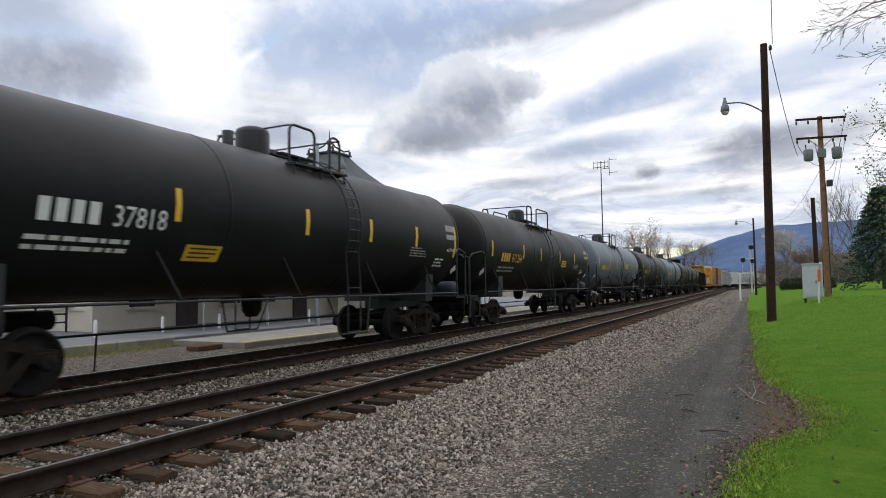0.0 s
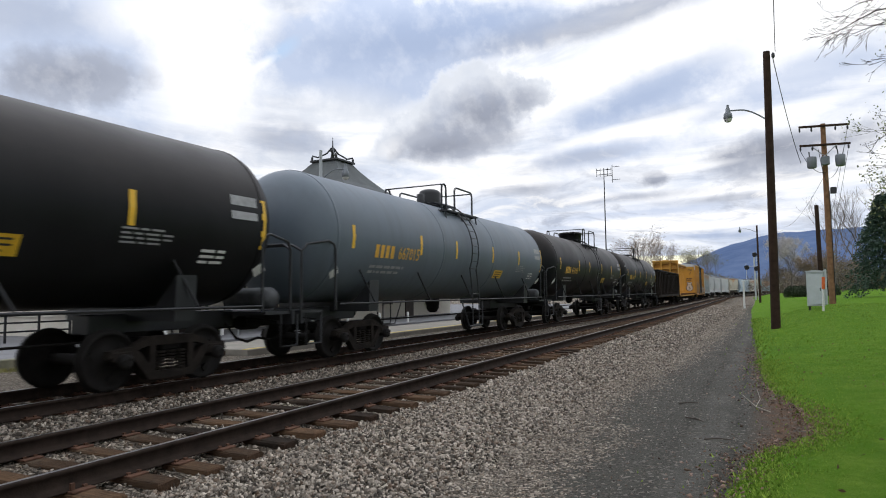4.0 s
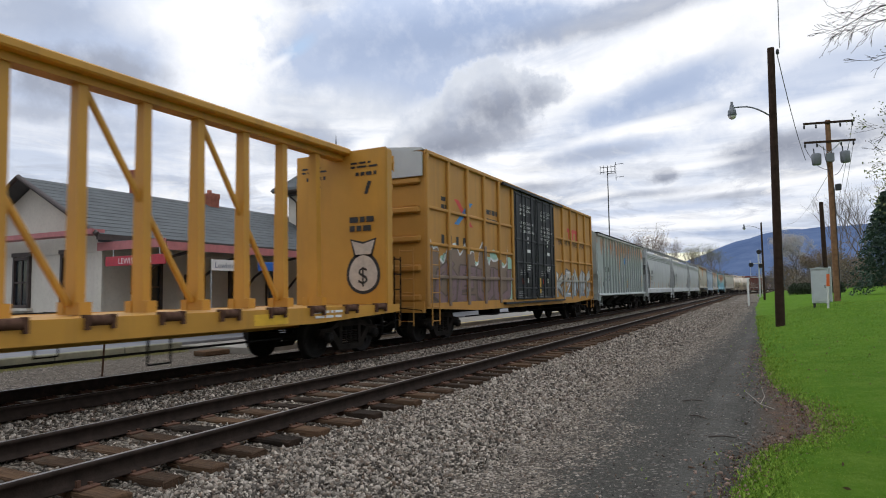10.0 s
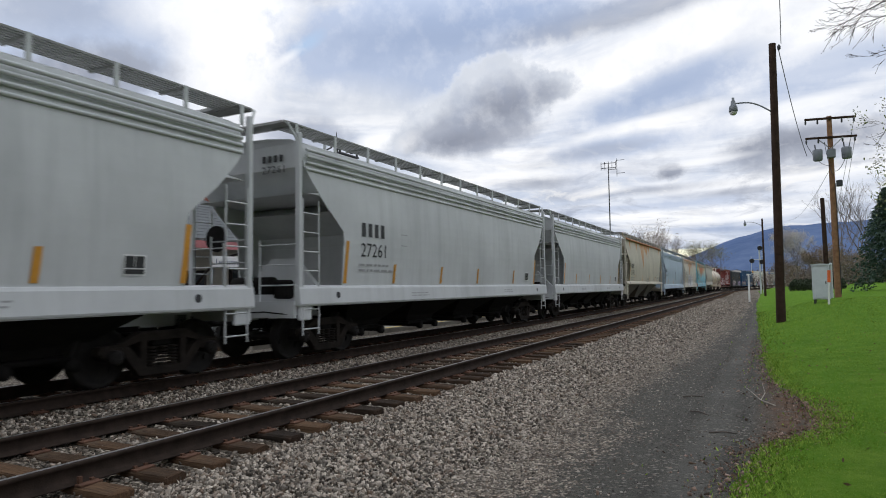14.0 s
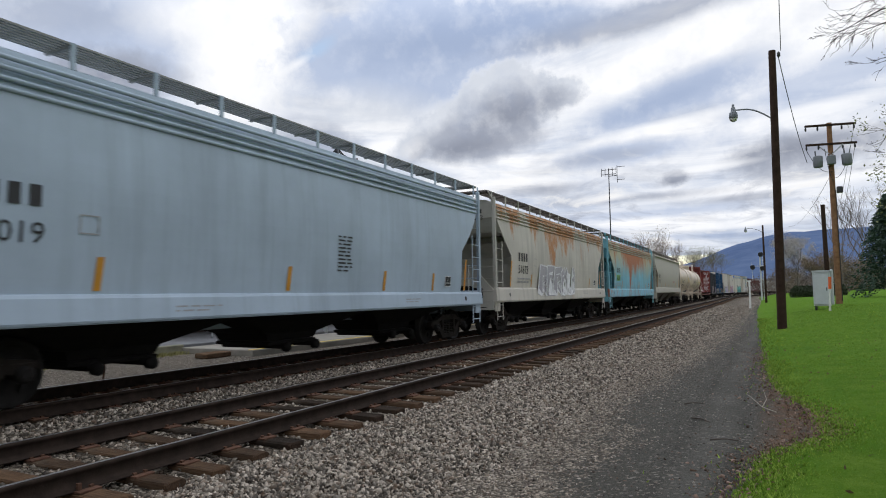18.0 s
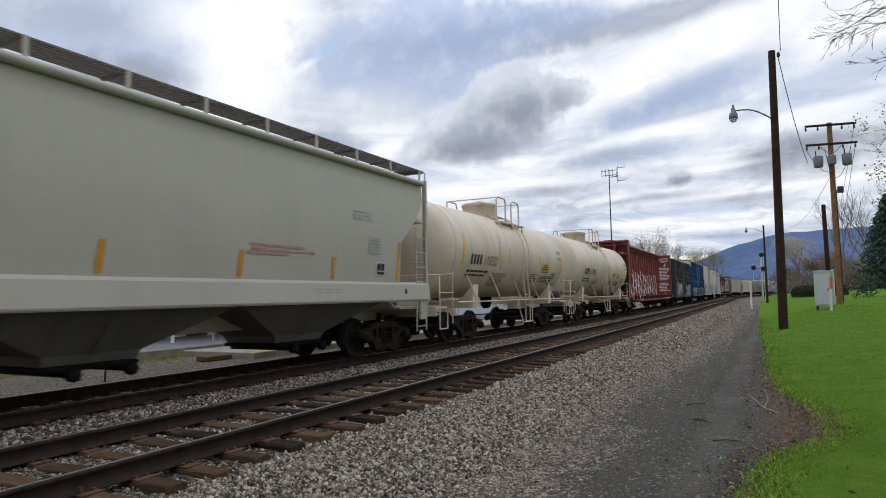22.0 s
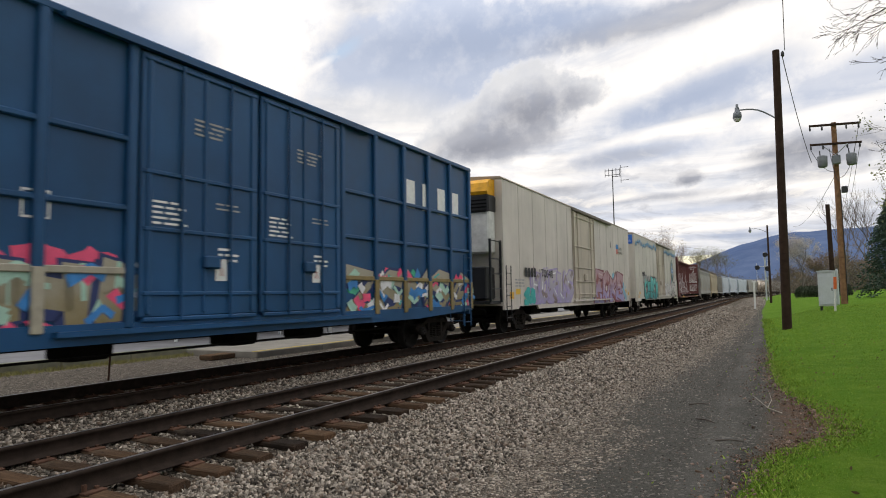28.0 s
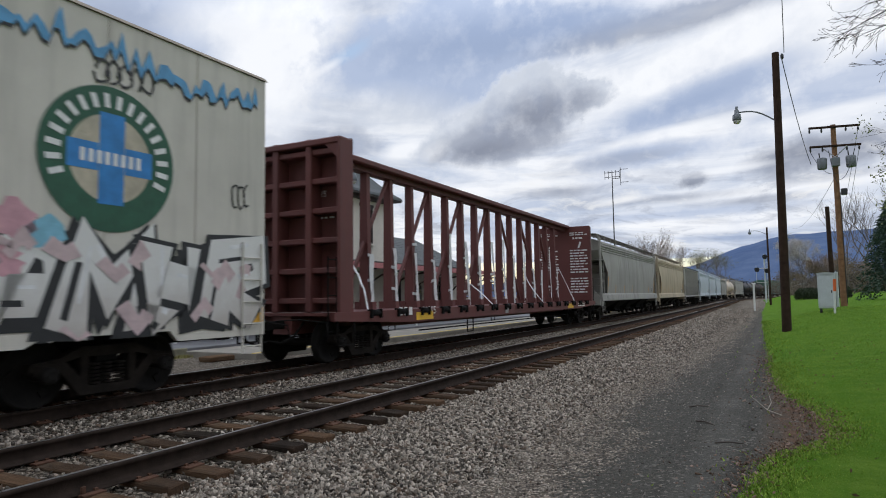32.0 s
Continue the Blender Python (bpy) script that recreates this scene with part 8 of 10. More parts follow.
def freight_train():
    t1 = "black steel tank car with yellow stripes in the freight train"
    rust_cream = paint("rusty_cream_hopper_paint", (0.44, 0.405, 0.325), 0.2, 0.45, 0.6, rust_color=(0.4, 0.17, 0.045), runs=(4.6, 2.1, 0.5))
    orange_rust = paint("orange_rust", (0.33, 0.13, 0.06), 0.8, 0.5, 0.8, rust_color=(0.4, 0.16, 0.05))
    pale_blue = paint("pale_blue_hopper_paint", (0.33, 0.40, 0.47), 0.0, 0.3, 0.5)
    rust_beige = paint("rusty_beige_hopper_paint", (0.47, 0.44, 0.38), 0.7, 0.5, 0.6, rust_color=(0.34, 0.15, 0.055), runs=(4.75, 2.8, 0.9))
    rust_blue = paint("rusty_sky_blue_hopper_paint", (0.175, 0.43, 0.53), 0.6, 0.4, 0.65, rust_color=(0.3, 0.1, 0.042), runs=(4.75, 3.9, 0.8), bleach=((0.42, 0.385, 0.24), 2.2, 3.6), soft=2.2, foot=(1.55, 2.3), bloom=(-3.6, 4.2, 3.2))
    beige = paint("beige_grey_hopper_paint", (0.4, 0.375, 0.315), 0.0, 0.1, 0.55, fade=0.05)
    beige_clean = paint("dull_beige_frame_paint", (0.4, 0.385, 0.34), 0.2, 0.4, 0.6)
    clean_blue = paint("sky_blue_frame_paint", (0.18, 0.42, 0.5), 0.15, 0.35, 0.6, fade=0.06)
    rib_cream = paint("bleached_rib_paint", (0.4, 0.385, 0.3), 0.75, 0.4, 0.65, rust_color=(0.31, 0.12, 0.05))
    rib_grey = paint("patched_grey_green_paint", (0.34, 0.375, 0.36), 0.45, 0.55, 0.6, rust_color=(0.34, 0.15, 0.06), runs=(4.5, 2.6, 0.75, 0.55))
    ochre = paint("ochre_yellow_paint", (0.46, 0.235, 0.036), 0.25, 0.5, 0.5, rust_color=(0.16, 0.08, 0.03))
    ochre2 = paint("faded_ochre_paint", (0.43, 0.215, 0.045), 0.22, 0.5, 0.55, rust_color=(0.18, 0.09, 0.04))
    gond = paint("sooty_brown_paint", (0.019, 0.0145, 0.012), 0.45, 0.6, 0.8, rust_color=(0.06, 0.034, 0.024), spec=0.15)
    red = paint("oxide_red_paint", (0.155, 0.03, 0.024), 0.2, 0.5, 0.6, rust_color=(0.12, 0.04, 0.025))
    maroon = paint("maroon_paint", (0.11, 0.036, 0.032), 0.25, 0.5, 0.6, rust_color=(0.09, 0.04, 0.03))
    dark_box = paint("black_box_paint", (0.035, 0.037, 0.042), 0.1, 0.5, 0.5)
    blue = paint("deep_blue_paint", (0.008, 0.05, 0.125), 0.0, 0.2, 0.36, fade=0.3, spec=0.3)
    white_a = paint("dull_white_paint", (0.52, 0.475, 0.425), 0.1, 0.3, 0.5)
    white_n = paint("cream_white_paint", (0.52, 0.49, 0.43), 0.12, 0.4, 0.5)
    old_grey = paint("sooty_grey_hopper_paint", (0.3, 0.29, 0.26), 0.3, 0.7, 0.65)
    tan = paint("tan_hopper_paint", (0.42, 0.35, 0.24), 0.4, 0.6, 0.65)
    light = paint("pale_grey_blue_hopper_paint", (0.46, 0.51, 0.55), 0.0, 0.3, 0.5)
    green = paint("dark_green_paint", (0.06, 0.13, 0.1), 0.0, 0.4, 0.5)
    black_door = paint("black_door_paint", (0.016, 0.017, 0.02), 0.0, 0.5, 0.5)
    grate2 = paint("grey_walkway_steel", (0.24, 0.24, 0.23), 0.1, 0.5, 0.6)
    grate = paint("dark_walkway_steel", (0.14, 0.12, 0.11), 0.3, 0.5, 0.7)

    def asphalt_words(mk, end):
        mk.word(M_WHITE_MARK, "ASPHALT", end - 1.5, -0.35, 0.1, 0.7)

    def scrubbed(mk, end):
        """Dark squares where labels were painted out."""
        for u, v, w, h in ((-3.2, -1.05, 0.5, 0.5), (-0.85, -1.4, 0.55, 0.6), (3.1, -0.95, 0.45, 0.4)):
            mk.poly(M_BLACK_MARK, [(u, v), (u + w, v + 0.05), (u + w + 0.03, v + h), (u + 0.06, v + h - 0.04)], [(0, 1, 2, 3)])
        mk.word(M_WHITE_MARK, "HOT", -end + 0.35, -0.1, 0.12, 0.4)

    def hot(mk, end):
        mk.word(M_WHITE_MARK, "HOT", -end + 0.3, 0.35, 0.12, 0.4)

    def blocks(mk, end):
        mk.lines(M_BLACK_MARK, -2.3, -0.75, 1.2, 7, 0.035, 0.045, 4)
        mk.lines(M_BLACK_MARK, 1.5, -0.7, 0.8, 5, 0.035, 0.045, 5), mk.lines(M_BLACK_MARK, 2.7, -0.75, 1.7, 4, 0.035, 0.045, 6)
        mk.rect(M_BLACK_MARK, 4.0, -1.1, 0.3, 0.22)

    cars = [
        (18.37, lambda n: tank_car(n, B_TANK, t1, 1.52, 2.77, M_WHITE_MARK, "37818", 4, seed=1, extra=asphalt_words, platform=(0.2, 1.95), climb=1.63, split=(1.03, 1.57), dome_u=0.2, num=-5.15, bands=(-7.0, -3.07, 0.1, 2.43, 4.63, 7.0), panel=(-2.73, -0.95), rail=0.53)),
        (34.87, lambda n: tank_car(n, B_TANK, t1, 1.5, 2.74, M_ORANGE_MARK, "671254", 4, seed=2, platform=(-1.35, 1.6), split=(-0.74, -0.09), panel=(2.15, -0.5))),
        (51.27, lambda n: tank_car(n, BLUE_TANK, "slate-blue steel tank car with amber lettering", 1.5, 2.74, M_ORANGE_MARK, "667027", 4, seed=3, trim=M_BLACK, platform=(-1.07, 0.98), split=(-0.87, -0.33), panel=(1.99, -0.27), extra=scrubbed)),
        (67.67, lambda n: tank_car(n, B_TANK, t1, 1.5, 2.74, M_ORANGE_MARK, "671178", 4, seed=4)),
        (83.97, lambda n: tank_car(n, BLUE_TANK, "slate-blue steel tank car with amber lettering", 1.5, 2.74, M_ORANGE_MARK, "667015", 4, seed=5)),
        (100.57, lambda n: tank_car(n, B_TANK, t1, 1.52, 2.76, M_ORANGE_MARK, "670015", 4, "wide", seed=6, platform=(-0.35, 2.35), climb=0.5, dome_u=0.8, split=(0.06, 1.0), rail=0.58)),
        (116.57, lambda n: tank_car(n, B_TANK, t1, 1.5, 2.74, M_ORANGE_MARK, "66129", 4, "none", seed=7, extra=hot)),
        (134.7, lambda n: gondola_car(n, gond, "sooty black-brown gondola car with ribbed sides")),
        (158.4, lambda n: centre_beam_car(n, ochre, "empty ochre-yellow centre-beam lumber car", False, 3, M_WHITE_MARK, d_money, "86130", 0.76, 17, -9.1)),
        (178.15, lambda n: box_car(n, ochre2, "ochre-yellow box car with black doors and graffiti", black_door, decor=d_ochre_box, roof_mat=GREY, door=(-2.45, 2.4), crown=GREY)),
        (194.5, lambda n: hopper_car(n, rib_grey, "grey ribbed covered hopper with rust patches", 4.75, "56425", 4, True, seed=11, dark_end=grate2)),
        (210.65, lambda n: hopper_car(n, GREY, "light grey covered hopper with black numbers", 4.5, "27324", 4, seed=12, dark_end=grate2)),
        (227.3, lambda n: hopper_car(n, GREY, "light grey covered hopper with black numbers", 4.5, "27261", 4, seed=13, dark_end=grate2, shift=0.35)),
        (243.2, lambda n: hopper_car(n, GREY, "light grey covered hopper in the freight train", 4.5, "", 4, seed=14, dark_end=grate2)),
        (260.8, lambda n: hopper_car(n, rust_cream, "cream covered hopper streaked with rust", 4.6, "516950", 4, seed=15, bays=3, dark_end=grate2, ribs=orange_rust, sills=(1.5, 1.67), strips=(-6.9, -5.0, -1.8, 1.42, 4.18, 7.0), decor=d_cream_hopper)),
        (278.0, lambda n: hopper_car(n, pale_blue, "pale blue-grey covered hopper in the freight train", 4.64, "", 4, seed=16, bays=3, dark_end=grate2, sills=(1.08, 1.46), strips=(-6.8, -4.9, -1.06, 2.3, 4.74, 6.75), decor=d_pale_hopper)),
        (295.2, lambda n: hopper_car(n, rust_beige, "beige covered hopper with rust and silver graffiti", 4.66, "51673", 4, seed=17, bays=3, shift=0.4, decor=d_graffiti_hopper, dark_end=grate, sills=(1.13, 1.6), strips=(-6.6, -4.4, -1.12, 1.5, 4.56, 6.8), trim=beige_clean)),
        (312.8, lambda n: hopper_car(n, rust_blue, "sky-blue covered hopper heavily stained with rust", 4.64, "41686", 4, seed=18, bays=3, dark_end=grate, shift=0.35, sills=(1.13, 1.6), strips=(-6.6, -4.4, -1.12, 1.5, 4.56, 6.8), trim=clean_blue, rib_mat=rib_cream, plate=spray("patch_green", (0.16, 0.42, 0.1)))),
        (331.7, lambda n: hopper_car(n, beige, "beige-grey covered hopper with black numbers", 4.5, "10742", 4, seed=19, bays=3, dark_end=grate, ribs=beige, sills=(1.31, 1.75), strips=(-7.75, -5.25, -2.75, -0.5, 2.07, 4.68, 7.25), decor=d_beige_hopper)),
        (344.8, lambda n: tank_car(n, CREAM_TANK, "cream steel tank car with black lettering", 1.5, 2.84, M_BLACK_MARK, "110532", 4, "wide", seed=20, trim=CREAM_TANK, platform=(-0.98, 1.27), climb=0.34, split=(-0.12, 0.46), dome_u=-0.25, num=-4.3, bands=(-4.9, -2.08, -1.05, 2.25, 5.1), panel=(2.75, -0.5), hoop=False, extra=blocks, rail=0.61)),
        (359.3, lambda n: tank_car(n, CREAM_TANK, "cream steel tank car with black lettering", 1.5, 2.84, M_BLACK_MARK, "113085", 4, "wide", seed=21, trim=CREAM_TANK, platform=(-1.41, 0.7), climb=-0.05, split=(-0.65, -0.02), dome_u=-0.85, num=-4.3, bands=(-4.9, -1.93, 1.17, 2.85, 5.3), panel=(2.05, -0.55), hoop=False, extra=blocks, rail=0.61)),
        (382.2, lambda n: centre_beam_car(n, red, "oxide-red centre-beam car hung with loose white straps", True, 22, M_WHITE_MARK, None, "29317")),
        (400.7, lambda n: box_car(n, dark_box, "black ribbed box car with graffiti", decor=d_black_box, half=7.54, top=4.75, door=(-1.6, 1.85))),
        (420.1, lambda n: box_car(n, blue, "deep blue box car with bright graffiti", decor=d_blue_box, crown=white_a)),
        (444.6, lambda n: reefer_car(n, white_a, "dull white refrigerator car with lilac graffiti", True, decor=d_reefer_a, half=11.45)),
        (468.9, lambda n: reefer_car(n, white_n, "cream-white refrigerator car with round emblem and graffiti", False, decor=d_reefer_n, belly=True, half=10.79, door=(-1.4, 2.37))),
        (492.4, lambda n: centre_beam_car(n, maroon, "maroon centre-beam car hung with loose white straps", True, 27, M_WHITE_MARK, None, "86315", 1.5)),
        (512.3, lambda n: hopper_car(n, old_grey, "sooty grey covered hopper in the freight train", 4.5, "", seed=28, dark_end=grate)),
        (531.5, lambda n: hopper_car(n, tan, "tan covered hopper streaked with rust", 4.5, "", seed=29, dark_end=grate)),
        (549.5, lambda n: hopper_car(n, old_grey, "sooty grey covered hopper in the freight train", 4.5, "", ribbed=True, seed=30)),
        (567, lambda n: hopper_car(n, light, "pale blue-grey covered hopper in the freight train", 4.5, "", seed=31)),
        (584.5, lambda n: hopper_car(n, light, "pale blue-grey covered hopper in the freight train", 4.5, "", seed=32)),
        (602, lambda n: hopper_car(n, light, "pale blue-grey covered hopper in the freight train", 4.5, "", seed=33)),
        (619.5, lambda n: hopper_car(n, old_grey, "sooty grey covered hopper in the freight train", 4.5, "", seed=34)),
        (636, lambda n: tank_car(n, CREAM_TANK, "cream steel tank car in the freight train", 1.5, 2.84, M_BLACK_MARK, "", seed=35, trim=CREAM_TANK)),
        (653.5, lambda n: hopper_car(n, old_grey, "sooty grey covered hopper in the freight train", 4.5, "", seed=36)),
        (670, lambda n: tank_car(n, B_TANK, t1, 1.5, 2.74, M_ORANGE_MARK, "", seed=37)),
        (686.5, lambda n: tank_car(n, B_TANK, t1, 1.5, 2.74, M_ORANGE_MARK, "", seed=38)),
        (711, lambda n: box_car(n, green, "dark green box car in the freight train")),
        (735, lambda n: reefer_car(n, white_a, "dull white refrigerator car in the freight train", False)),
        (752, lambda n: hopper_car(n, light, "pale blue-grey covered hopper in the freight train", 4.5, "", seed=41)),
        (770, lambda n: hopper_car(n, GREY, "light grey covered hopper in the freight train", 4.5, "", seed=42)),
    ]
    start = 1.57
    for stop, make in cars:
        CARS.append((make(stop - start), (start + stop) / 2))
        start = stop


freight_train()

# ---- cloud deck ----
DECK_DRIFT = (66.0, 28.0)
_v = [(math.cos(2 * math.pi * i / 48) * 4700, math.sin(2 * math.pi * i / 48) * 4700, 0.0) for i in range(48)]
_me = bpy.data.meshes.new("cloud_deck")
_me.from_pydata(_v + [(0, 0, 0)], [], [(i, (i + 1) % 48, 48) for i in range(48)])
_me.materials.append(cloud_material())
cloud_deck = tagged(new("cloud_deck", _me), "broken grey and white cloud layer drifting overhead", "clouds", kind="structure")
cloud_deck.location = (0, 0, DECK)

# ---- station side: paving, kerb, platform ----
def gz(x, y):
    return float(ground_z(np.array([x]), np.array([y]))[0])


def paving(name, x0, x1, y0, y1, z0, z1, mat, label, bevel=0.02):
    g = Geo().box(((x0 + x1) / 2, (y0 + y1) / 2, (z0 + z1) / 2), (abs(x1 - x0), y1 - y0, z1 - z0), None, bevel)
    return tagged(part(name, g, mat), label, "pavement", kind="structure")


M_CONCRETE = plain("worn_concrete", (0.23, 0.21, 0.175), 0.85, 0, 0.2, 1.5, 0.3)
M_ASPHALT = plain("old_grey_asphalt", (0.15, 0.15, 0.155), 0.9, 0, 0.2, 1.2, 0.3)
M_KERB = plain("mossy_kerb_stone", (0.2, 0.19, 0.13), 0.9, 0, 0.35, 1.8, 0.4)
M_WALL = plain("cream_render", (0.62, 0.58, 0.5), 0.85, 0, 0.08, 1.0, 0.15)
M_SLATE = plain("grey_slate", (0.085, 0.092, 0.092), 0.75, 0, 0.2, 1.2, 0.4, 0.25)
M_ROSE = plain("faded_rose_trim", (0.42, 0.15, 0.15), 0.65, 0, 0.15, 3.0)
M_DARKWOOD = plain("dark_stained_wood", (0.05, 0.035, 0.03), 0.6, 0, 0.3, 4.0)
M_PANE = glass("dark_window_glass")
M_CHIMNEY = plain("chimney_brick", (0.3, 0.1, 0.065), 0.9, 0, 0.25, 8.0, 0.4)
M_IRON = plain("dark_iron", (0.05, 0.052, 0.055), 0.5, 0.6, 0.2, 8)
M_WHITE = plain("white_enamel", (0.68, 0.68, 0.66), 0.5, 0, 0.08, 6)
M_POLE = plain("creosoted_pole_wood", (0.04, 0.024, 0.017), 0.9, 0, 0.35, 5, 0.5, 0.15)
M_POLE2 = plain("raw_pole_wood", (0.22, 0.12, 0.065), 0.9, 0, 0.3, 5, 0.5, 0.2)
M_STEEL = plain("galvanised_steel", (0.4, 0.42, 0.43), 0.45, 0.6, 0.12, 6)
M_TRANSFORMER = plain("weathered_grey_enamel", (0.16, 0.175, 0.19), 0.6, 0, 0.12, 5)
M_CABINET = plain("pale_grey_cabinet_paint", (0.5, 0.53, 0.55), 0.5, 0, 0.08, 3)

paving("pavement", -60, -16.5, -30, 80, -0.4, -0.06, M_ASPHALT, "grey asphalt yard in front of the station")
_k = tagged(root("kerb", "mossy weathered concrete kerb along the yard", "kerb"), kind="structure")
for _i in range(9):
    part("kerb_stone", Geo().box((-16.4, -4.0 + 2.0 * _i + 1.0, -0.18), (0.2, 1.98, 0.27), pose(0, 0, 0, 0, 0, 0), 0.025), M_KERB, _k)
_p = tagged(root("platform", "low concrete station platform with a yellow edge line", "platform"), kind="structure")
for _i in range(18):
    part("platform_slab", Geo().box((-14.85, 13.9 + 3.0 * _i + 1.5, -0.24), (2.96, 2.985, 0.2), None, 0.015), M_CONCRETE, _p)
part("edge_line", Geo().box((-13.5, 40.9, -0.133), (0.12, 54, 0.012)), spray("platform_yellow", (0.6, 0.42, 0.06)), _p, "worn yellow edge line")


def weeds():
    rng = np.random.default_rng(21)
    n = 5000
    y = rng.uniform(0, 14, n)
    x = -16.28 + np.abs(rng.normal(0, 0.22, n))
    H = rng.uniform(0.04, 0.14, n)
    a = rng.uniform(0, 6.28, n)
    P = np.stack([x, y, np.full(n, -0.33)], -1)
    side = np.stack([np.cos(a), np.sin(a), 0 * a], -1) * 0.012
    lean = np.stack([rng.normal(0, 0.4, n), rng.normal(0, 0.4, n), np.ones(n)], -1) * H[:, None]
    V = np.stack([P - side, P + side, P + lean], 1).reshape(-1, 3)
    tagged(new("weeds", arrays("weeds", V, np.arange(3 * n).reshape(-1, 3), plain("dry_yellow_weeds", (0.26, 0.24, 0.08), 0.8))), "dry yellow-green weeds along the kerb", "weeds", kind="stuff")


weeds()
tagged(part("marker_stake", Geo().tube([(-12.9, 8.95, -0.36), (-12.55, 8.75, 0.5)], 0.022, 6), M_PLATE), "leaning rusty iron stake in the gravel", "stake")
_g = Geo().box((-14.3, 13.3, -0.24), (0.5, 0.9, 0.14), None, 0.02)
tagged(part("timber_block", _g, M_TIE), "short weathered timber lying by the platform", "timber")


# ---- station house ----
def window(parent, face, u, z, w, h, at):
    """Framed sash window; face 'y' looks to -y, face 'x' looks to +x."""
    def put(a, b, c, sa, sb, sc):
        return ((a, b, c), (sa, sb, sc))

    def box(g, du, dz, su, sz, depth, out):
        if face == "y":
            g.box((u + du, at - out, z + dz), (su, depth, sz))
        else:
            g.box((at + out, u + du, z + dz), (depth, su, sz))
    g = Geo()
    for s in (-1, 1):
        box(g, s * w / 2, 0, 0.12, h + 0.2, 0.12, 0.05)
        box(g, 0, s * h / 2, w, 0.12, 0.12, 0.05)
    box(g, 0, 0, w, 0.07, 0.08, 0.04)
    box(g, 0, 0, 0.06, h, 0.06, 0.03)
    o = part("window", g, M_DARKWOOD, parent)
    g = Geo()
    box(g, 0, 0, w, h, 0.03, 0.012)
    part("pane", g, M_PANE, o)
    g = Geo()
    box(g, 0, -h / 2 - 0.12, w + 0.4, 0.1, 0.24, 0.1)
    part("sill", g, M_WALL, o)
    g = Geo()
    box(g, 0, h / 2 + 0.16, w + 0.35, 0.16, 0.1, 0.05)
    part("lintel", g, M_DARKWOOD, o)


def slate_roof(parent, quads, name="roof"):
    """Roof planes of thick slabs, each with courses of slates as thin steps."""
    for q in quads:
        a, b, c, d = (Vector(p) for p in q)
        n = (b - a).cross(d - a).normalized()
        if n.z < 0:
            n = -n
        slab = Geo()
        lo2 = [p - n * 0.06 for p in (a, b, c, d)] + [p - n * 0.051 for p in (a, b, c, d)]
        slab.add([tuple(v) for v in lo2], [(3, 2, 1, 0), (4, 5, 6, 7), (0, 1, 5, 4), (1, 2, 6, 5), (2, 3, 7, 6), (3, 0, 4, 7)])
        whole = part(name, slab, M_SLATE, parent)
        rows = 14
        for i in range(rows):
            t0, t1 = i / rows, (i + 1) / rows
            p0, p1 = a + (d - a) * t0, b + (c - b) * t0
            p2, p3 = b + (c - b) * t1, a + (d - a) * t1
            lo, hi = n * 0.024, n * 0.012
            vs = [p0 + lo, p1 + lo, p2 + hi, p3 + hi, p0 - n * 0.05, p1 - n * 0.05, p2 - n * 0.05, p3 - n * 0.05]
            g = Geo()
            g.add([tuple(v) for v in vs], [(0, 1, 2, 3), (7, 6, 5, 4), (0, 4, 5, 1), (1, 5, 6, 2), (2, 6, 7, 3), (3, 7, 4, 0)])
            part("slate_course", g, M_SLATE, whole)


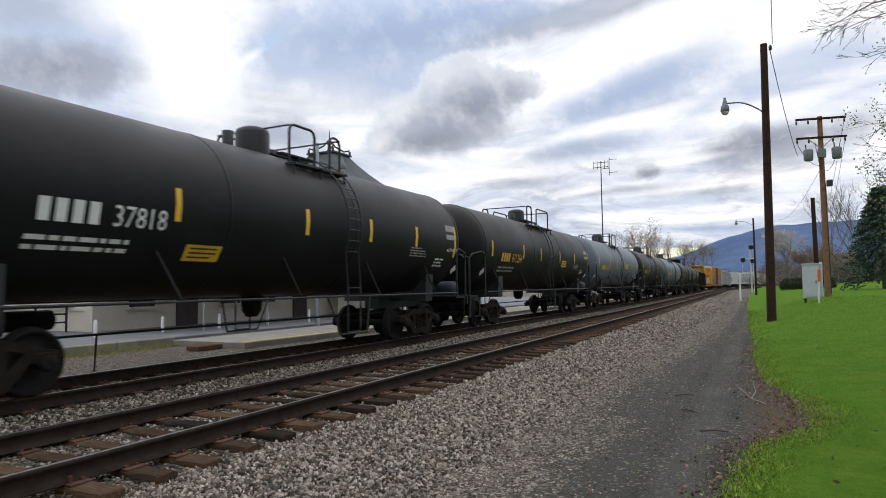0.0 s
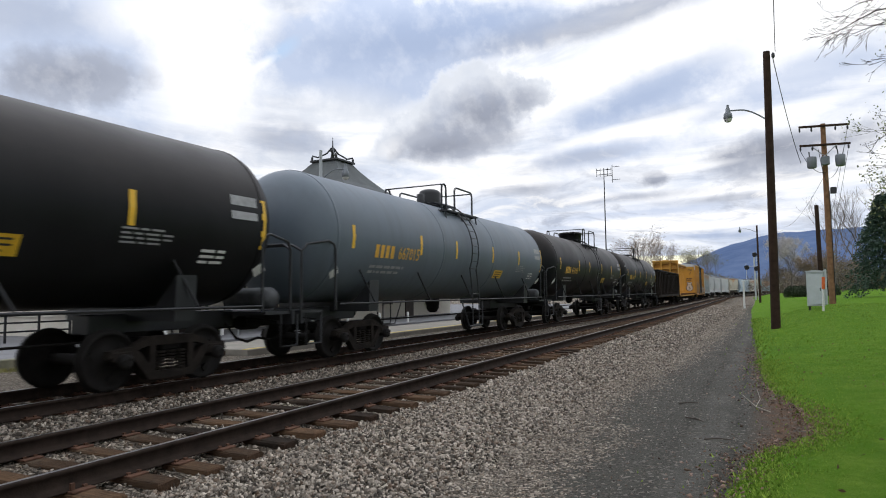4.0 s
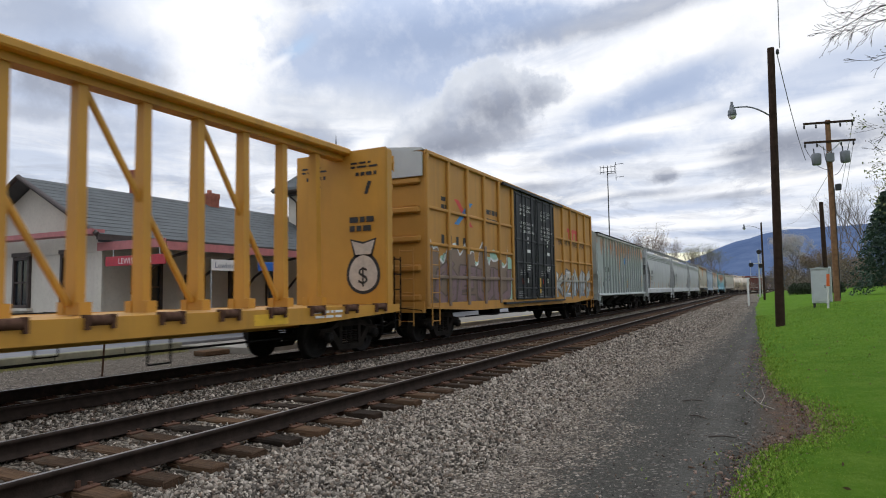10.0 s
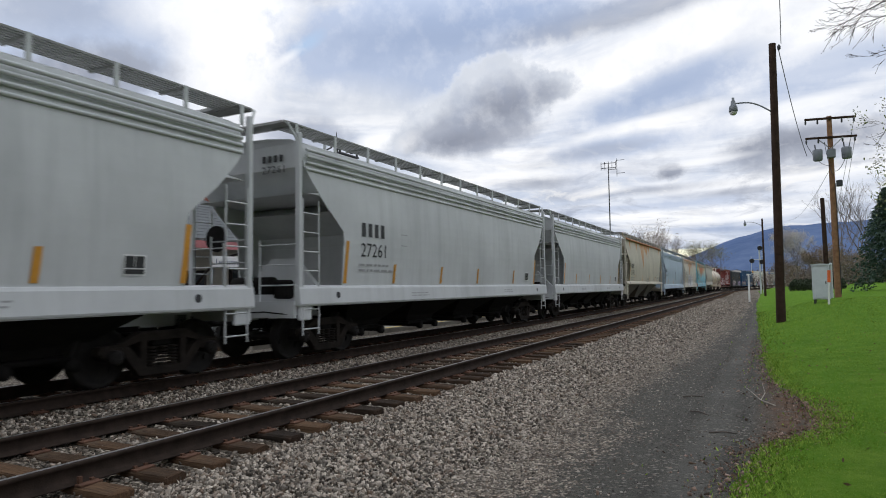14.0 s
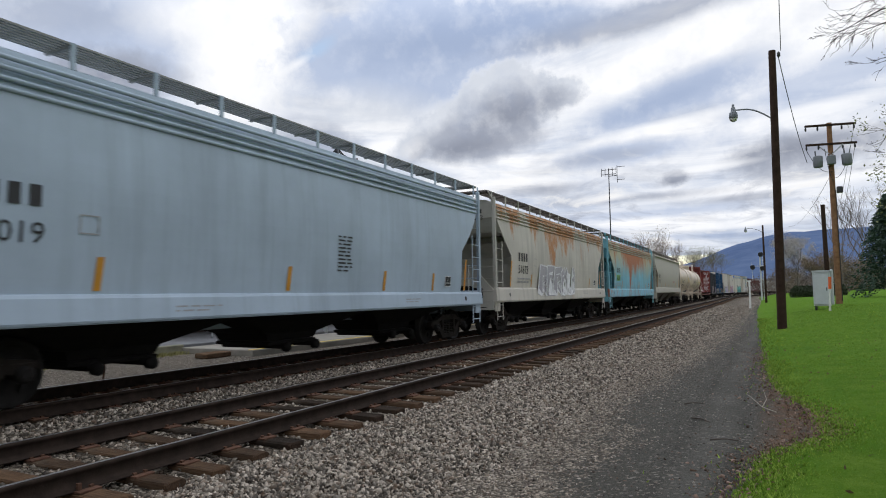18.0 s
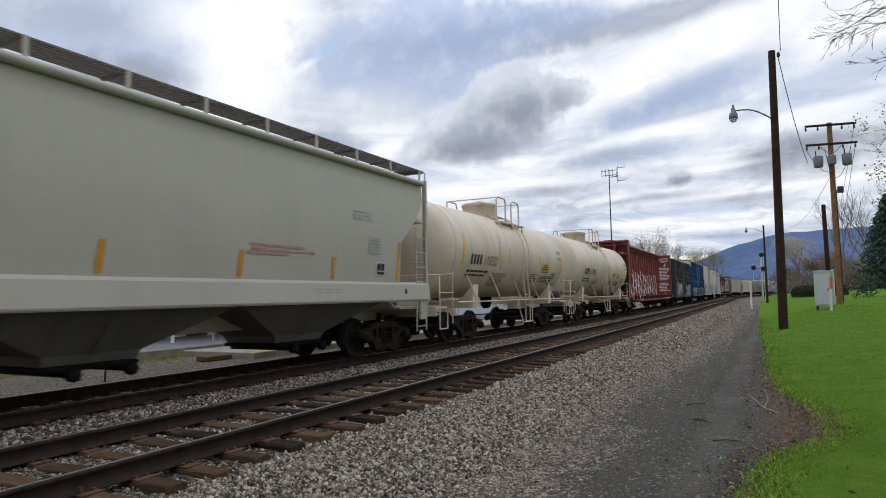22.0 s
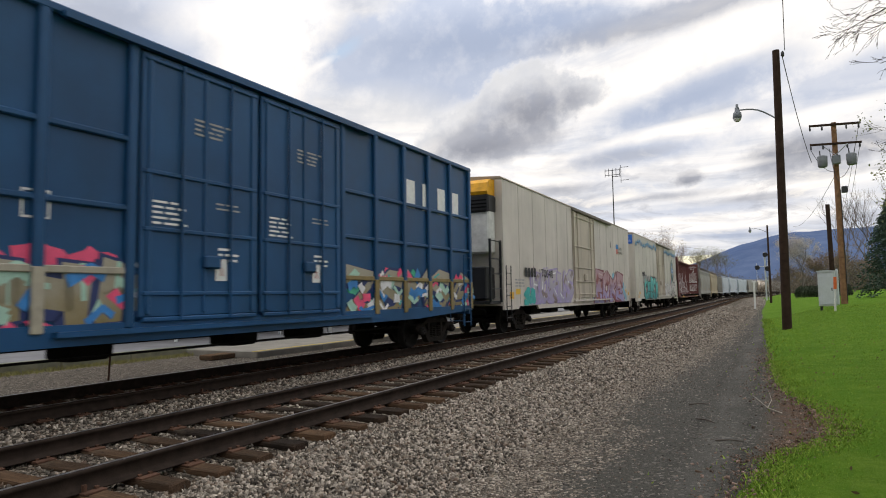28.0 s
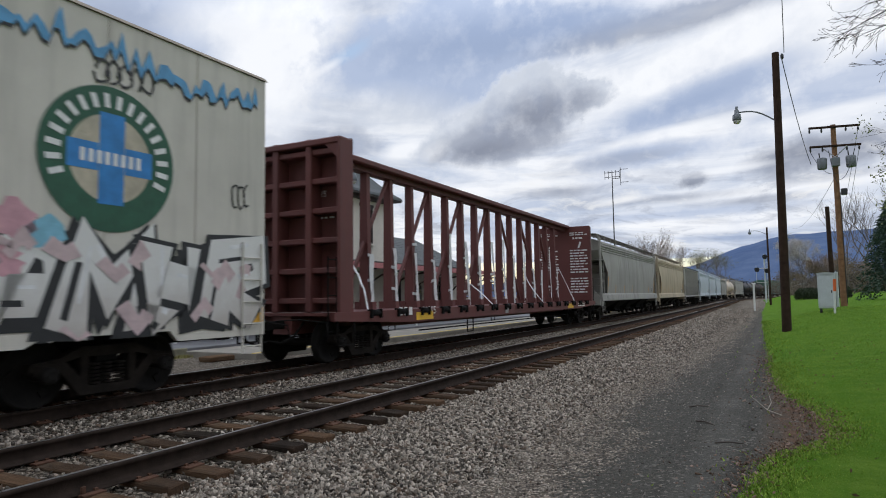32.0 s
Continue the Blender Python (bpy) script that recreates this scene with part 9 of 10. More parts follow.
def station():
    st = root("station_house", "cream rendered railway station with grey slate roof and tower", "building")
    x0, x1, y0, y1, ze = -30.0, -21.6, 14.9, 44.0, 3.85
    xr, zr = -25.8, 6.1
    g = Geo()
    g.prism([(x0, -0.1), (x1, -0.1), (x1, ze), (xr, zr - 0.15), (x0, ze)], y0, y1, "y")
    part("wall", g, M_WALL, st)
    g = Geo()
    g.box(((x0 + x1) / 2, y0 - 0.03, 3.1), (x1 - x0 + 0.1, 0.08, 0.12))
    g.box((x1 + 0.03, (y0 + y1) / 2, 3.1), (0.08, y1 - y0, 0.12))
    g.box(((x0 + x1) / 2, y0 - 0.03, 0.75), (x1 - x0 + 0.1, 0.08, 0.1))
    g.box((x1 - 0.1, y0 - 0.04, 1.9), (0.4, 0.1, 4.0))
    part("string_course", g, M_WALL, st)
    o = 0.7
    ya, yb = y0 - 0.7, y1 + 0.7
    slate_roof(st, [((x1 + o, ya, ze - 0.25), (x1 + o, yb, ze - 0.25), (xr, yb, zr), (xr, ya, zr)),
                    ((x0 - o, yb, ze - 0.25), (x0 - o, ya, ze - 0.25), (xr, ya, zr), (xr, yb, zr))])
    g = Geo()
    g.box((x1 + o, (ya + yb) / 2, ze - 0.34), (0.1, yb - ya, 0.2))
    for a, b in (((x1 + o, ze - 0.25), (xr, zr)), ((x0 - o, ze - 0.25), (xr, zr))):
        g.tube([(a[0], ya, a[1]), (b[0], ya, b[1])], 0.11, 4)
    part("eave_board", g, M_DARKWOOD, st)
    g = Geo().box(((x0 + x1) / 2, ya + 0.1, ze - 0.15), (x1 - x0 + 1.2, 0.5, 0.18))
    part("gable_band", g, M_ROSE, st, "faded rose-red gable band")
    # canopy along the platform
    g = Geo()
    g.prism([(x1, 3.4), (x1 + 3.6, 3.02), (x1 + 3.6, 3.14), (x1, 3.52)], y0 - 0.2, y1, "y")
    part("canopy", g, M_SLATE, st)
    g = Geo()
    g.box((x1 + 3.62, (y0 + y1) / 2 - 0.1, 3.1), (0.06, y1 - y0 + 0.2, 0.28))
    g.box((x1 + 1.85, y0 - 0.24, 3.2), (3.55, 0.06, 0.3))
    part("canopy_fascia", g, M_ROSE, st, "rose-red canopy fascia")
    for i in range(11):
        y = y0 + 1.2 + i * 2.9
        g = Geo().tube([(x1, y, 1.5), (x1 + 0.7, y, 2.2), (x1 + 1.7, y, 2.75), (x1 + 3.3, y, 3.0)], 0.06, 5)
        g.tube([(x1 + 0.05, y, 3.3), (x1 + 0.05, y, 1.6)], 0.05, 5)
        part("canopy_bracket", g, M_DARKWOOD, st)
    for u in (-23.4, -26.5, -28.8):
        window(st, "y", u, 2.0, 1.0, 1.9, y0)
    for k, y in enumerate((16.9, 19.1, 21.5, 23.9, 26.4, 34.8, 37.6, 40.5)):
        if k in (1, 4, 6):
            g = Geo().box((x1 + 0.03, y, 1.1), (0.08, 1.1, 2.35), None, 0.02)
            d = part("door", g, M_DARKWOOD, st, "dark panelled door")
            part("pane", Geo().box((x1 + 0.075, y, 1.6), (0.02, 0.8, 1.0)), M_PANE, d)
        else:
            window(st, "x", y, 1.75, 0.95, 1.8, x1)
    # tower
    tx0, tx1, ty0, ty1, tz = -24.9, -20.9, 28.84, 32.7, 7.5
    g = Geo().box(((tx0 + tx1) / 2, (ty0 + ty1) / 2, tz / 2), (tx1 - tx0, ty1 - ty0, tz))
    t = part("tower", g, M_WALL, st, "square tower with a flared slate cap")
    cx, cy = (tx0 + tx1) / 2, (ty0 + ty1) / 2
    prof = [(1.38, -0.12), (1.34, 0.05), (1.12, 0.36), (0.86, 0.85), (0.6, 1.4), (0.42, 1.86)]
    hx, hy = (tx1 - tx0) / 2, (ty1 - ty0) / 2
    g = Geo()
    vs = []
    for k, z in prof:
        vs += [(cx + sx * hx * k, cy + sy * hy * k, tz + z) for sx, sy in ((-1, -1), (1, -1), (1, 1), (-1, 1))]
    fs = [(4 * r + i, 4 * r + (i + 1) % 4, 4 * r + 4 + (i + 1) % 4, 4 * r + 4 + i) for r in range(len(prof) - 1) for i in range(4)]
    fs += [(3, 2, 1, 0), tuple(4 * (len(prof) - 1) + i for i in range(4))]
    g.add(vs, fs)
    part("tower_roof", g, M_SLATE, t)
    g = Geo()
    g.box((cx, cy, tz - 0.16), (hx * 2.7, hy * 2.7, 0.1))
    g.box((cx, cy, tz - 0.28), (hx * 2.3, hy * 2.3, 0.16))
    part("tower_cornice", g, M_DARKWOOD, t)
    g = Geo()
    g.box((cx, cy, tz + 1.9), (hx * 0.98, hy * 0.98, 0.1))
    for sx, sy in ((-1, -1), (1, -1), (1, 1), (-1, 1)):
        X, Y = cx + sx * hx * 0.44, cy + sy * hy * 0.44
        g.tube([(X, Y, tz + 1.94), (X, Y, tz + 2.16)], 0.07, 5)
        g.tube([(X, Y, tz + 2.24), (X - sx * 0.25, Y - sy * 0.25, tz + 2.16), (cx + sx * 0.25, cy + sy * 0.25, tz + 2.44), (cx + sx * 0.04, cy + sy * 0.04, tz + 2.8)], 0.05, 5)
    g.lathe([(tz + 1.9, 0.14), (tz + 2.5, 0.09), (tz + 2.62, 0.2), (tz + 2.72, 0.09), (tz + 2.78, 0.05), (tz + 3.45, 0.012)], 8, "z", pose(cx, cy, 0))
    part("finial", g, M_IRON, t, "dark iron cresting and spike")
    window(t, "y", -22.7, 5.67, 1.0, 2.0, ty0)
    window(t, "x", 30.5, 5.67, 1.0, 2.0, tx1)
    g = Geo().tube([(tx0 + 0.3, ty0 - 0.7, tz - 0.2), (tx0 + 0.7, ty0 - 0.1, tz - 0.8), (tx0 + 0.7, ty0 - 0.08, 4.2)], 0.06, 6)
    part("downpipe", g, M_DARKWOOD, t)
    # chimneys of brick courses
    for y, top in ((19.55, 7.25), (23.8, 6.7)):
        g = Geo()
        z, k = zr - 0.4, 0
        while z < top - 0.05:
            s = 0.6 + (0.06 if z > top - 0.28 else 0) - 0.012 * (k % 2)
            g.box((xr, y, z + 0.032), (s, s, 0.062))
            z += 0.066
            k += 1
        c = part("chimney", g, M_CHIMNEY, st, "red brick chimney")
        part("chimney_pot", Geo().lathe([(top - 0.02, 0.13), (top + 0.2, 0.11), (top + 0.2, 0.08)], 10, "z", pose(xr - 0.1, y, 0)), M_CHIMNEY, c)
    return st


station()


def board(name, label, w, h, mat, text, ink, size, m, posts=()):
    """A flat sign in its own x-z plane, facing its -y."""
    ob = root(name, label, "sign", "", m)
    part("panel", Geo().box((0, 0, 0), (w, 0.05, h), None, 0.01), mat, ob)
    if text:
        pts, fs, tw = letters(text, size)
        k = min(1.0, (w - 0.2) / tw)
        g = Geo().add([(-tw * k / 2 + x * k, -0.03, y - size / 2) for x, y in pts], fs)
        part("lettering", g, ink, ob)
    for x, z in posts:
        part("post", Geo().tube([(x, 0.05, h / 2), (x, 0.05, z)], 0.035, 6), M_STEEL, ob)
    return ob


board("hanging_sign", "red hanging board with white place name", 3.1, 0.34, spray("sign_red", (0.45, 0.03, 0.05)), "LEWISTOWN", M_WHITE_MARK, 0.2, pose(-19.45, 14.62, 2.64), [(-1.2, 0.5), (1.2, 0.5)])
board("station_sign", "white station name board on two posts", 1.5, 0.4, M_WHITE, "Lewistown", spray("sign_ink", (0.03, 0.05, 0.12)), 0.2, pose(-17.7, 17.2, 2.48, 0, 0, 84), [(-0.7, -2.55), (0.7, -2.55)])
board("blue_sign", "small blue notice board on a post", 0.9, 0.35, spray("sign_blue", (0.03, 0.12, 0.3)), "", None, 0.1, pose(-17.7, 19.3, 2.5, 0, 0, 70), [(0.3, -2.57)])


def bollards():
    b = root("bollard", "short white post at the edge of the yard", "bollard", "white posts before the station", pose(-19.0, 13.2, -0.06))
    part("shaft", Geo().lathe([(0, 0.06), (0.5, 0.06), (0.55, 0.03)], 10, "z"), M_WHITE, b)
    for i in range(1, 8):
        copy_thing(b, pose(-19.0 + 0.3 * i, 13.2 + 2.3 * i, -0.06))


bollards()


def yard_fence():
    f = root("yard_fence", "low black metal rail fence beside the station", "fence")
    for i in range(16):
        y = -2 + i * 1.1
        part("post", Geo().box((-22.5, y, 0.42), (0.06, 0.06, 0.96)), M_BLACK, f)
    for z in (0.3, 0.6, 0.85):
        part("rail", Geo().box((-22.5, 6.2, z), (0.05, 16.6, 0.06)), M_BLACK, f)


yard_fence()


def lamp_standard(name, label, x, y, z, top, reach, mat, arm_mat, r=0.13, arm_z=None):
    """A street lamp: tall pole, curved arm and a round-hooded lantern."""
    ob = root(name, label, "street lamp", "", pose(x, y, z))
    h = top - z
    az = (arm_z if arm_z else top - 0.6) - z
    part("pole", Geo().tube([(0, 0, -0.3), (0, 0, h)], r, 12, r1=r * 0.75), mat, ob)
    dx, dy = reach
    pts = [(dx * t, dy * t, az - 0.25 + 0.55 * math.sin(math.pi / 2 * min(1, t * 1.35))) for t in np.linspace(0, 1, 9)]
    a = part("arm", Geo().tube(pts, 0.03, 6), M_TRANSFORMER, ob)
    ex, ey, ez = pts[-1]
    part("lantern", Geo().lathe([(ez - 0.34, 0.14), (ez - 0.3, 0.17), (ez - 0.1, 0.15), (ez - 0.07, 0.1), (ez + 0.1, 0.08), (ez + 0.14, 0.05), (ez + 0.24, 0.05), (ez + 0.25, 0.01)], 14, "z", pose(ex, ey, 0)), M_TRANSFORMER, a)
    part("lens", Geo().lathe([(ez - 0.46, 0.06), (ez - 0.42, 0.12), (ez - 0.34, 0.15)], 14, "z", pose(ex, ey, 0)), M_WHITE, a)
    return ob


def wooden_lamp(name, label, D, dirn, zb, zt, lean=0.0, r=0.15, reach=-1.7, arm=0.62):
    x, y = D * dirn[0], D * dirn[1]
    ob = lamp_standard(name, label, x, y, gz(x, y), zt, (reach, -0.1), M_POLE, M_STEEL, r, zt * arm + 1.29 * (1 - arm))
    ob.rotation_euler[1] = lean
    return ob


wooden_lamp("street_lamp", "tall dark wooden lamp pole standing in the lawn", 27.6, (0.0138, 0.9999), -0.12, 10.8, 0.0123, 0.17, -1.45, 0.735)
wooden_lamp("street_lamp", "distant wooden lamp pole beside the track", 86, (-0.0042, 1.0), -0.2, 9.3, 0.0, 0.13, -1.9, 0.92)
lamp_standard("platform_lamp", "grey metal lamp post on the platform", -16.52, 21.36, -0.06, 7.55, (0.7, 0.8), M_STEEL, M_STEEL, 0.09, 6.5)


def wire(g, a, b, sag, r=0.012, n=10):
    a, b = Vector(a), Vector(b)
    g.tube([a.lerp(b, i / n) - Vector((0, 0, sag * 4 * (i / n) * (1 - i / n))) for i in range(n + 1)], r, 4)


def utility_pole():
    x, y = 42 * 0.0826, 42 * 0.9966
    z = gz(x, y)
    top = 10.9
    ob = root("utility_pole", "wooden utility pole with crossarms and three transformers", "utility pole", "", pose(x, y, z))
    h = top - z
    part("pole", Geo().tube([(0, 0, -0.3), (0, 0, h)], 0.17, 12, r1=0.13), M_POLE2, ob)
    for dz, w in ((-0.15, 2.6), (-1.25, 2.6)):
        a = part("crossarm", Geo().box((0.0, -0.16, h + dz), (w, 0.1, 0.12), pose(0, 0, 0, 0, 0, 12), 0.01), M_POLE, ob)
        for u in (-1.2, -0.6, 0.6, 1.2):
            part("insulator", Geo().lathe([(h + dz - 0.3, 0.02), (h + dz - 0.25, 0.05), (h + dz - 0.12, 0.05), (h + dz - 0.06, 0.02)], 8, "z", pose(u, -0.16 + u * 0.2, 0)), M_IRON, a)
    part("fuse_box", Geo().box((0.0, -0.3, h - 2.2), (0.42, 0.26, 0.5), None, 0.03), M_TRANSFORMER, ob, "grey fuse box")
    for u in (-0.66, 0.74):
        t = part("transformer", Geo().lathe([(h - 2.55, 0.2), (h - 2.5, 0.24), (h - 1.95, 0.26), (h - 1.9, 0.21), (h - 1.86, 0.04)], 16, "z", pose(u, -0.2, 0)), M_TRANSFORMER, ob, "grey drum-shaped transformer")
        part("bushing", Geo().tube([(u - 0.1, -0.2, h - 1.92), (u - 0.12, -0.24, h - 1.6)], 0.035, 6), M_IRON, t)
    part("bracket", Geo().tube([(0, -0.15, h - 1.9), (0.6, -0.2, h - 1.32)], 0.025, 4).tube([(0, -0.15, h - 1.9), (-0.6, -0.2, h - 1.32)], 0.025, 4), M_STEEL, ob)
    part("meter_box", Geo().box((0.33, -0.1, h - 3.9), (0.3, 0.3, 0.36), None, 0.03), M_IRON, ob)
    g = Geo()
    for u, d in ((-1.2, -2.6), (0.95, -3.0), (-0.3, -3.2)):
        wire(g, (u, -0.2, h - 1.5), (0.1, -0.2, h + d - 0.2), 0.5, 0.014)
    g.tube([(0.14, -0.1, h - 3.9), (0.16, -0.1, 0.2)], 0.02, 5)
    part("drop_wire", g, M_IRON, ob)
    # second, shorter pole behind
    x2, y2 = 45.5 * 0.0712, 45.5 * 0.9974
    o2 = root("utility_pole", "short grey wooden pole behind the utility pole", "utility pole", "", pose(x2, y2, gz(x2, y2)))
    part("pole", Geo().tube([(0, 0, -0.3), (-0.06, 0, 6.63 - gz(x2, y2))], 0.15, 10, r1=0.12), M_POLE, o2)
    # span wires
    lamp_top = Vector((0.72, 27.57, 10.55))
    sp = root("overhead_wire", "thin black overhead wires between the poles", "wire")
    for k, (a, b, sag) in enumerate(((lamp_top, (x - 1.2, y - 0.2, top - 2.2), 0.35), (lamp_top + Vector((0.1, 0, 0.2)), (-0.6, -30, 14.0), 1.1),
                                     ((x + 1.2, y, top - 0.3), (9.6, 130, 9.8), 1.5), ((x + 1.2, y, top - 1.4), (10.1, 130, 8.6), 1.5), ((x, y, top - 2.9), (2.8, 100, 10.2), 0.9))):
        g = Geo()
        wire(g, a, b, sag, 0.013 if k else 0.016)
        part("wire", g, M_IRON, sp)
    g = Geo().lathe([(10.45, 0.02), (10.5, 0.06), (10.62, 0.06), (10.68, 0.02)], 8, "z", pose(0.74, 27.45, 0))
    part("insulator", g, M_IRON, sp)


utility_pole()


def cabinet():
    x, y = 36 * 0.0638, 36 * 0.998
    z = gz(x, y)
    c = root("signal_cabinet", "pale grey steel equipment cabinet on the lawn", "cabinet", "", pose(x, y, z, 0, 0, -8))
    part("body", Geo().box((0, 0, 1.02), (0.72, 0.6, 1.66), None, 0.02), M_CABINET, c)
    part("roof", Geo().prism([(-0.4, 1.85), (0.4, 1.85), (0.4, 1.89), (0, 1.93), (-0.4, 1.89)], -0.34, 0.34, "y"), M_CABINET, c)
    d = part("door", Geo().box((0, -0.315, 1.02), (0.62, 0.02, 1.5), None, 0.008), M_CABINET, c)
    part("handle", Geo().box((0.22, -0.335, 1.0), (0.04, 0.03, 0.16), None, 0.01), M_IRON, d)
    for sx in (-1, 1):
        for sy in (-1, 1):
            part("leg", Geo().box((sx * 0.28, sy * 0.22, 0.1), (0.07, 0.07, 0.24)), M_IRON, c)
    part("conduit", Geo().box((0.42, 0.05, 1.1), (0.12, 0.2, 1.7), None, 0.02), M_CABINET, c)
    m = root("cable_marker", "white marker post with an orange sleeve", "marker post", "", pose(x + 0.12, y - 2.2, gz(x, y - 2.2)))
    part("post", Geo().tube([(0, 0, -0.05), (0.05, 0, 1.25)], 0.045, 8), M_WHITE, m)
    part("sleeve", Geo().tube([(0.045, 0, 1.05), (0.065, 0, 1.6)], 0.065, 8), spray("safety_orange", (0.75, 0.14, 0.03)), m, "orange sleeve")


cabinet()


def signal_mast():
    x, y = 112 * -0.0095, 112.0
    s = root("railway_signal", "grey railway signal mast with round black signal heads", "signal", "", pose(x, y, gz(x, y)))
    part("mast", Geo().tube([(0, 0, -0.2), (0, 0, 7.6)], 0.12, 8), M_CABINET, s)
    part("ladder", Geo().tube([(0.35, 0, 0), (0.35, 0, 6.8)], 0.03, 5).tube([(0.7, 0, 0), (0.7, 0, 6.8)], 0.05, 5), M_CABINET, s)
    for k in range(16):
        part("rung", Geo().box((0.52, 0, 0.4 + 0.42 * k), (0.36, 0.04, 0.05)), M_WHITE, s)
    g = Geo()
    for z in (3.2, 5.4):
        g.box((-0.3, 0, z), (1.9, 0.5, 0.06))
    for u in (-1.2, 0.6):
        g.box((u, 0, 4.6), (0.05, 0.05, 2.6))
    part("platform", g, M_WHITE, s)
    for u, z in ((0.1, 7.2), (0.3, 5.0), (-1.1, 5.2)):
        hd = part("signal_head", Geo().lathe([(-0.05, 0.36), (0.05, 0.36)], 20, "y", pose(u, -0.25, z)), M_BLACK, s, "black round signal head")
        for k in range(3):
            part("hood", Geo().lathe([(-0.4, 0.12), (-0.1, 0.12)], 10, "y", pose(u + 0.28 * math.cos(radians(60 + 90 * k)), -0.2, z + 0.28 * math.sin(radians(60 + 90 * k)))), M_BLACK, hd)
    w = root("mile_post", "white wooden mile post beside the track", "post", "", pose(-1.6, 65, gz(-1.6, 65)))
    part("post", Geo().box((0, 0, 1.2), (0.16, 0.12, 2.6), None, 0.01), M_WHITE, w)
    part("cap", Geo().box((0.0, 0, 2.52), (0.34, 0.1, 0.12), None, 0.01), M_WHITE, w)


signal_mast()


def antenna():
    x, y = 90 * -0.2122, 90 * 0.9772
    a = root("antenna_mast", "tall thin mast with a small antenna", "antenna", "", pose(x, y, gz(x, y)))
    top = 1.4 + 90 * 0.193
    part("mast", Geo().tube([(0, 0, -0.2), (0, 0, top)], 0.11, 8, r1=0.06), M_IRON, a)
    g = Geo()
    for z in (top - 0.1, top - 0.75):
        g.tube([(-1.0, 0, z), (1.0, 0, z)], 0.045, 5)
    for u in (-1.0, -0.5, 0, 0.5, 1.0):
        g.tube([(u, 0, top - 1.0), (u, 0, top + 0.15)], 0.035, 4)
    for z in (top + 0.2, top - 1.6):
        g.tube([(1.1, 0, z), (2.2, 0, z)], 0.035, 4)
    g.tube([(1.15, 0, top + 0.5), (1.15, 0, top - 2.0)], 0.035, 4).tube([(0, 0, top - 1.0), (1.15, 0, top - 1.0)], 0.04, 4)
    part("aerial", g, M_IRON, a)


antenna()

# ---- trees and shrubs ----
M_BARK = plain("grey_brown_bark", (0.085, 0.068, 0.055), 0.9, 0, 0.3, 6, 0.4)


def twigs(g, p, d, length, r, depth, rnd, spread=0.55, lift=0.12, sides=4, buds=None, forks=(2, 3)):
    """A limb that forks and thins."""
    p, d = Vector(p), Vector(d).normalized()
    n = 3
    pts = [p]
    q = p
    for i in range(n):
        d = (d + Vector((rnd.gauss(0, 0.11), rnd.gauss(0, 0.11), rnd.gauss(0.02, 0.09)))).normalized()
        q = q + d * (length / n)
        pts.append(q)
    g.tube(pts, r, sides if r > 0.012 else 3, caps=False, r1=r * 0.62)
    if depth == 0:
        if buds is not None:
            buds.append(q)
        return
    for k in range(rnd.randint(*forks)):
        a = Vector((rnd.gauss(0, 1), rnd.gauss(0, 1), rnd.gauss(0.1, 0.8))).normalized()
        nd = (d + a * spread + Vector((0, 0, lift))).normalized()
        s = pts[-1] if k == 0 else pts[rnd.choice((1, 2, 2, 3))]
        twigs(g, s, nd, length * rnd.uniform(0.62, 0.85), max(r * 0.62, 0.006), depth - 1, rnd, spread, lift, sides, buds, forks)


def leaf_cloud(points, size, count, spread, rng):
    """Many small leaf faces round the given points."""
    pts = np.array([tuple(p) for p in points])
    n = len(pts) * count
    c = np.repeat(pts, count, 0) + rng.normal(0, spread, (n, 3))
    a, b = rng.normal(size=(n, 3)), rng.normal(size=(n, 3))
    a /= np.linalg.norm(a, axis=1, keepdims=True)
    b -= a * (a * b).sum(1, keepdims=True)
    b /= np.linalg.norm(b, axis=1, keepdims=True)
    s = size * rng.uniform(0.6, 1.3, (n, 1))
    V = np.stack([c - a * s, c + b * s * 0.5, c + a * s, c - b * s * 0.5], 1).reshape(-1, 3)
    return V, np.arange(4 * n).reshape(-1, 4)


# far bark lightened: its colour stands in for the haze of distance
M_FARBARK = plain("bark_paled_for_haze", (0.15, 0.125, 0.112), 0.9, 0, 0.25, 6)


def bare_tree(name, label, m, height, seed, depth=5, leaf=None, spread=0.55, thick=0.028, count=3, lsize=0.06):
    rnd, rng = random.Random(seed), np.random.default_rng(seed)
    t = root(name, label, "tree", "", m)
    g, buds = Geo(), []
    trunk = Geo().tube([(0, 0, -0.3), (rnd.uniform(-0.1, 0.1), 0, height * 0.18), (rnd.uniform(-0.2, 0.2), rnd.uniform(-0.2, 0.2), height * 0.36)], height * thick, 8, r1=height * thick * 0.7)
    top = Vector(trunk.v[-1])
    for k in range(4):
        a = 2 * math.pi * (k + rnd.random() * 0.5) / 4
        twigs(g, (0, 0, height * (0.2 + 0.05 * k)) if k < 2 else top, (math.cos(a) * 0.55, math.sin(a) * 0.55, 1.0), height * 0.26, height * thick * 0.5, depth, rnd, spread, 0.14, 5, buds)
    part("trunk", trunk, M_FARBARK, t)
    part("crown", g, M_FARBARK, t, "bare twiggy crown")
    if leaf is not None:
        V, F = leaf_cloud(buds, lsize, count, lsize * 3, rng)
        part("blossom", arrays("blossom", V, F, leaf), None, t)
    return t


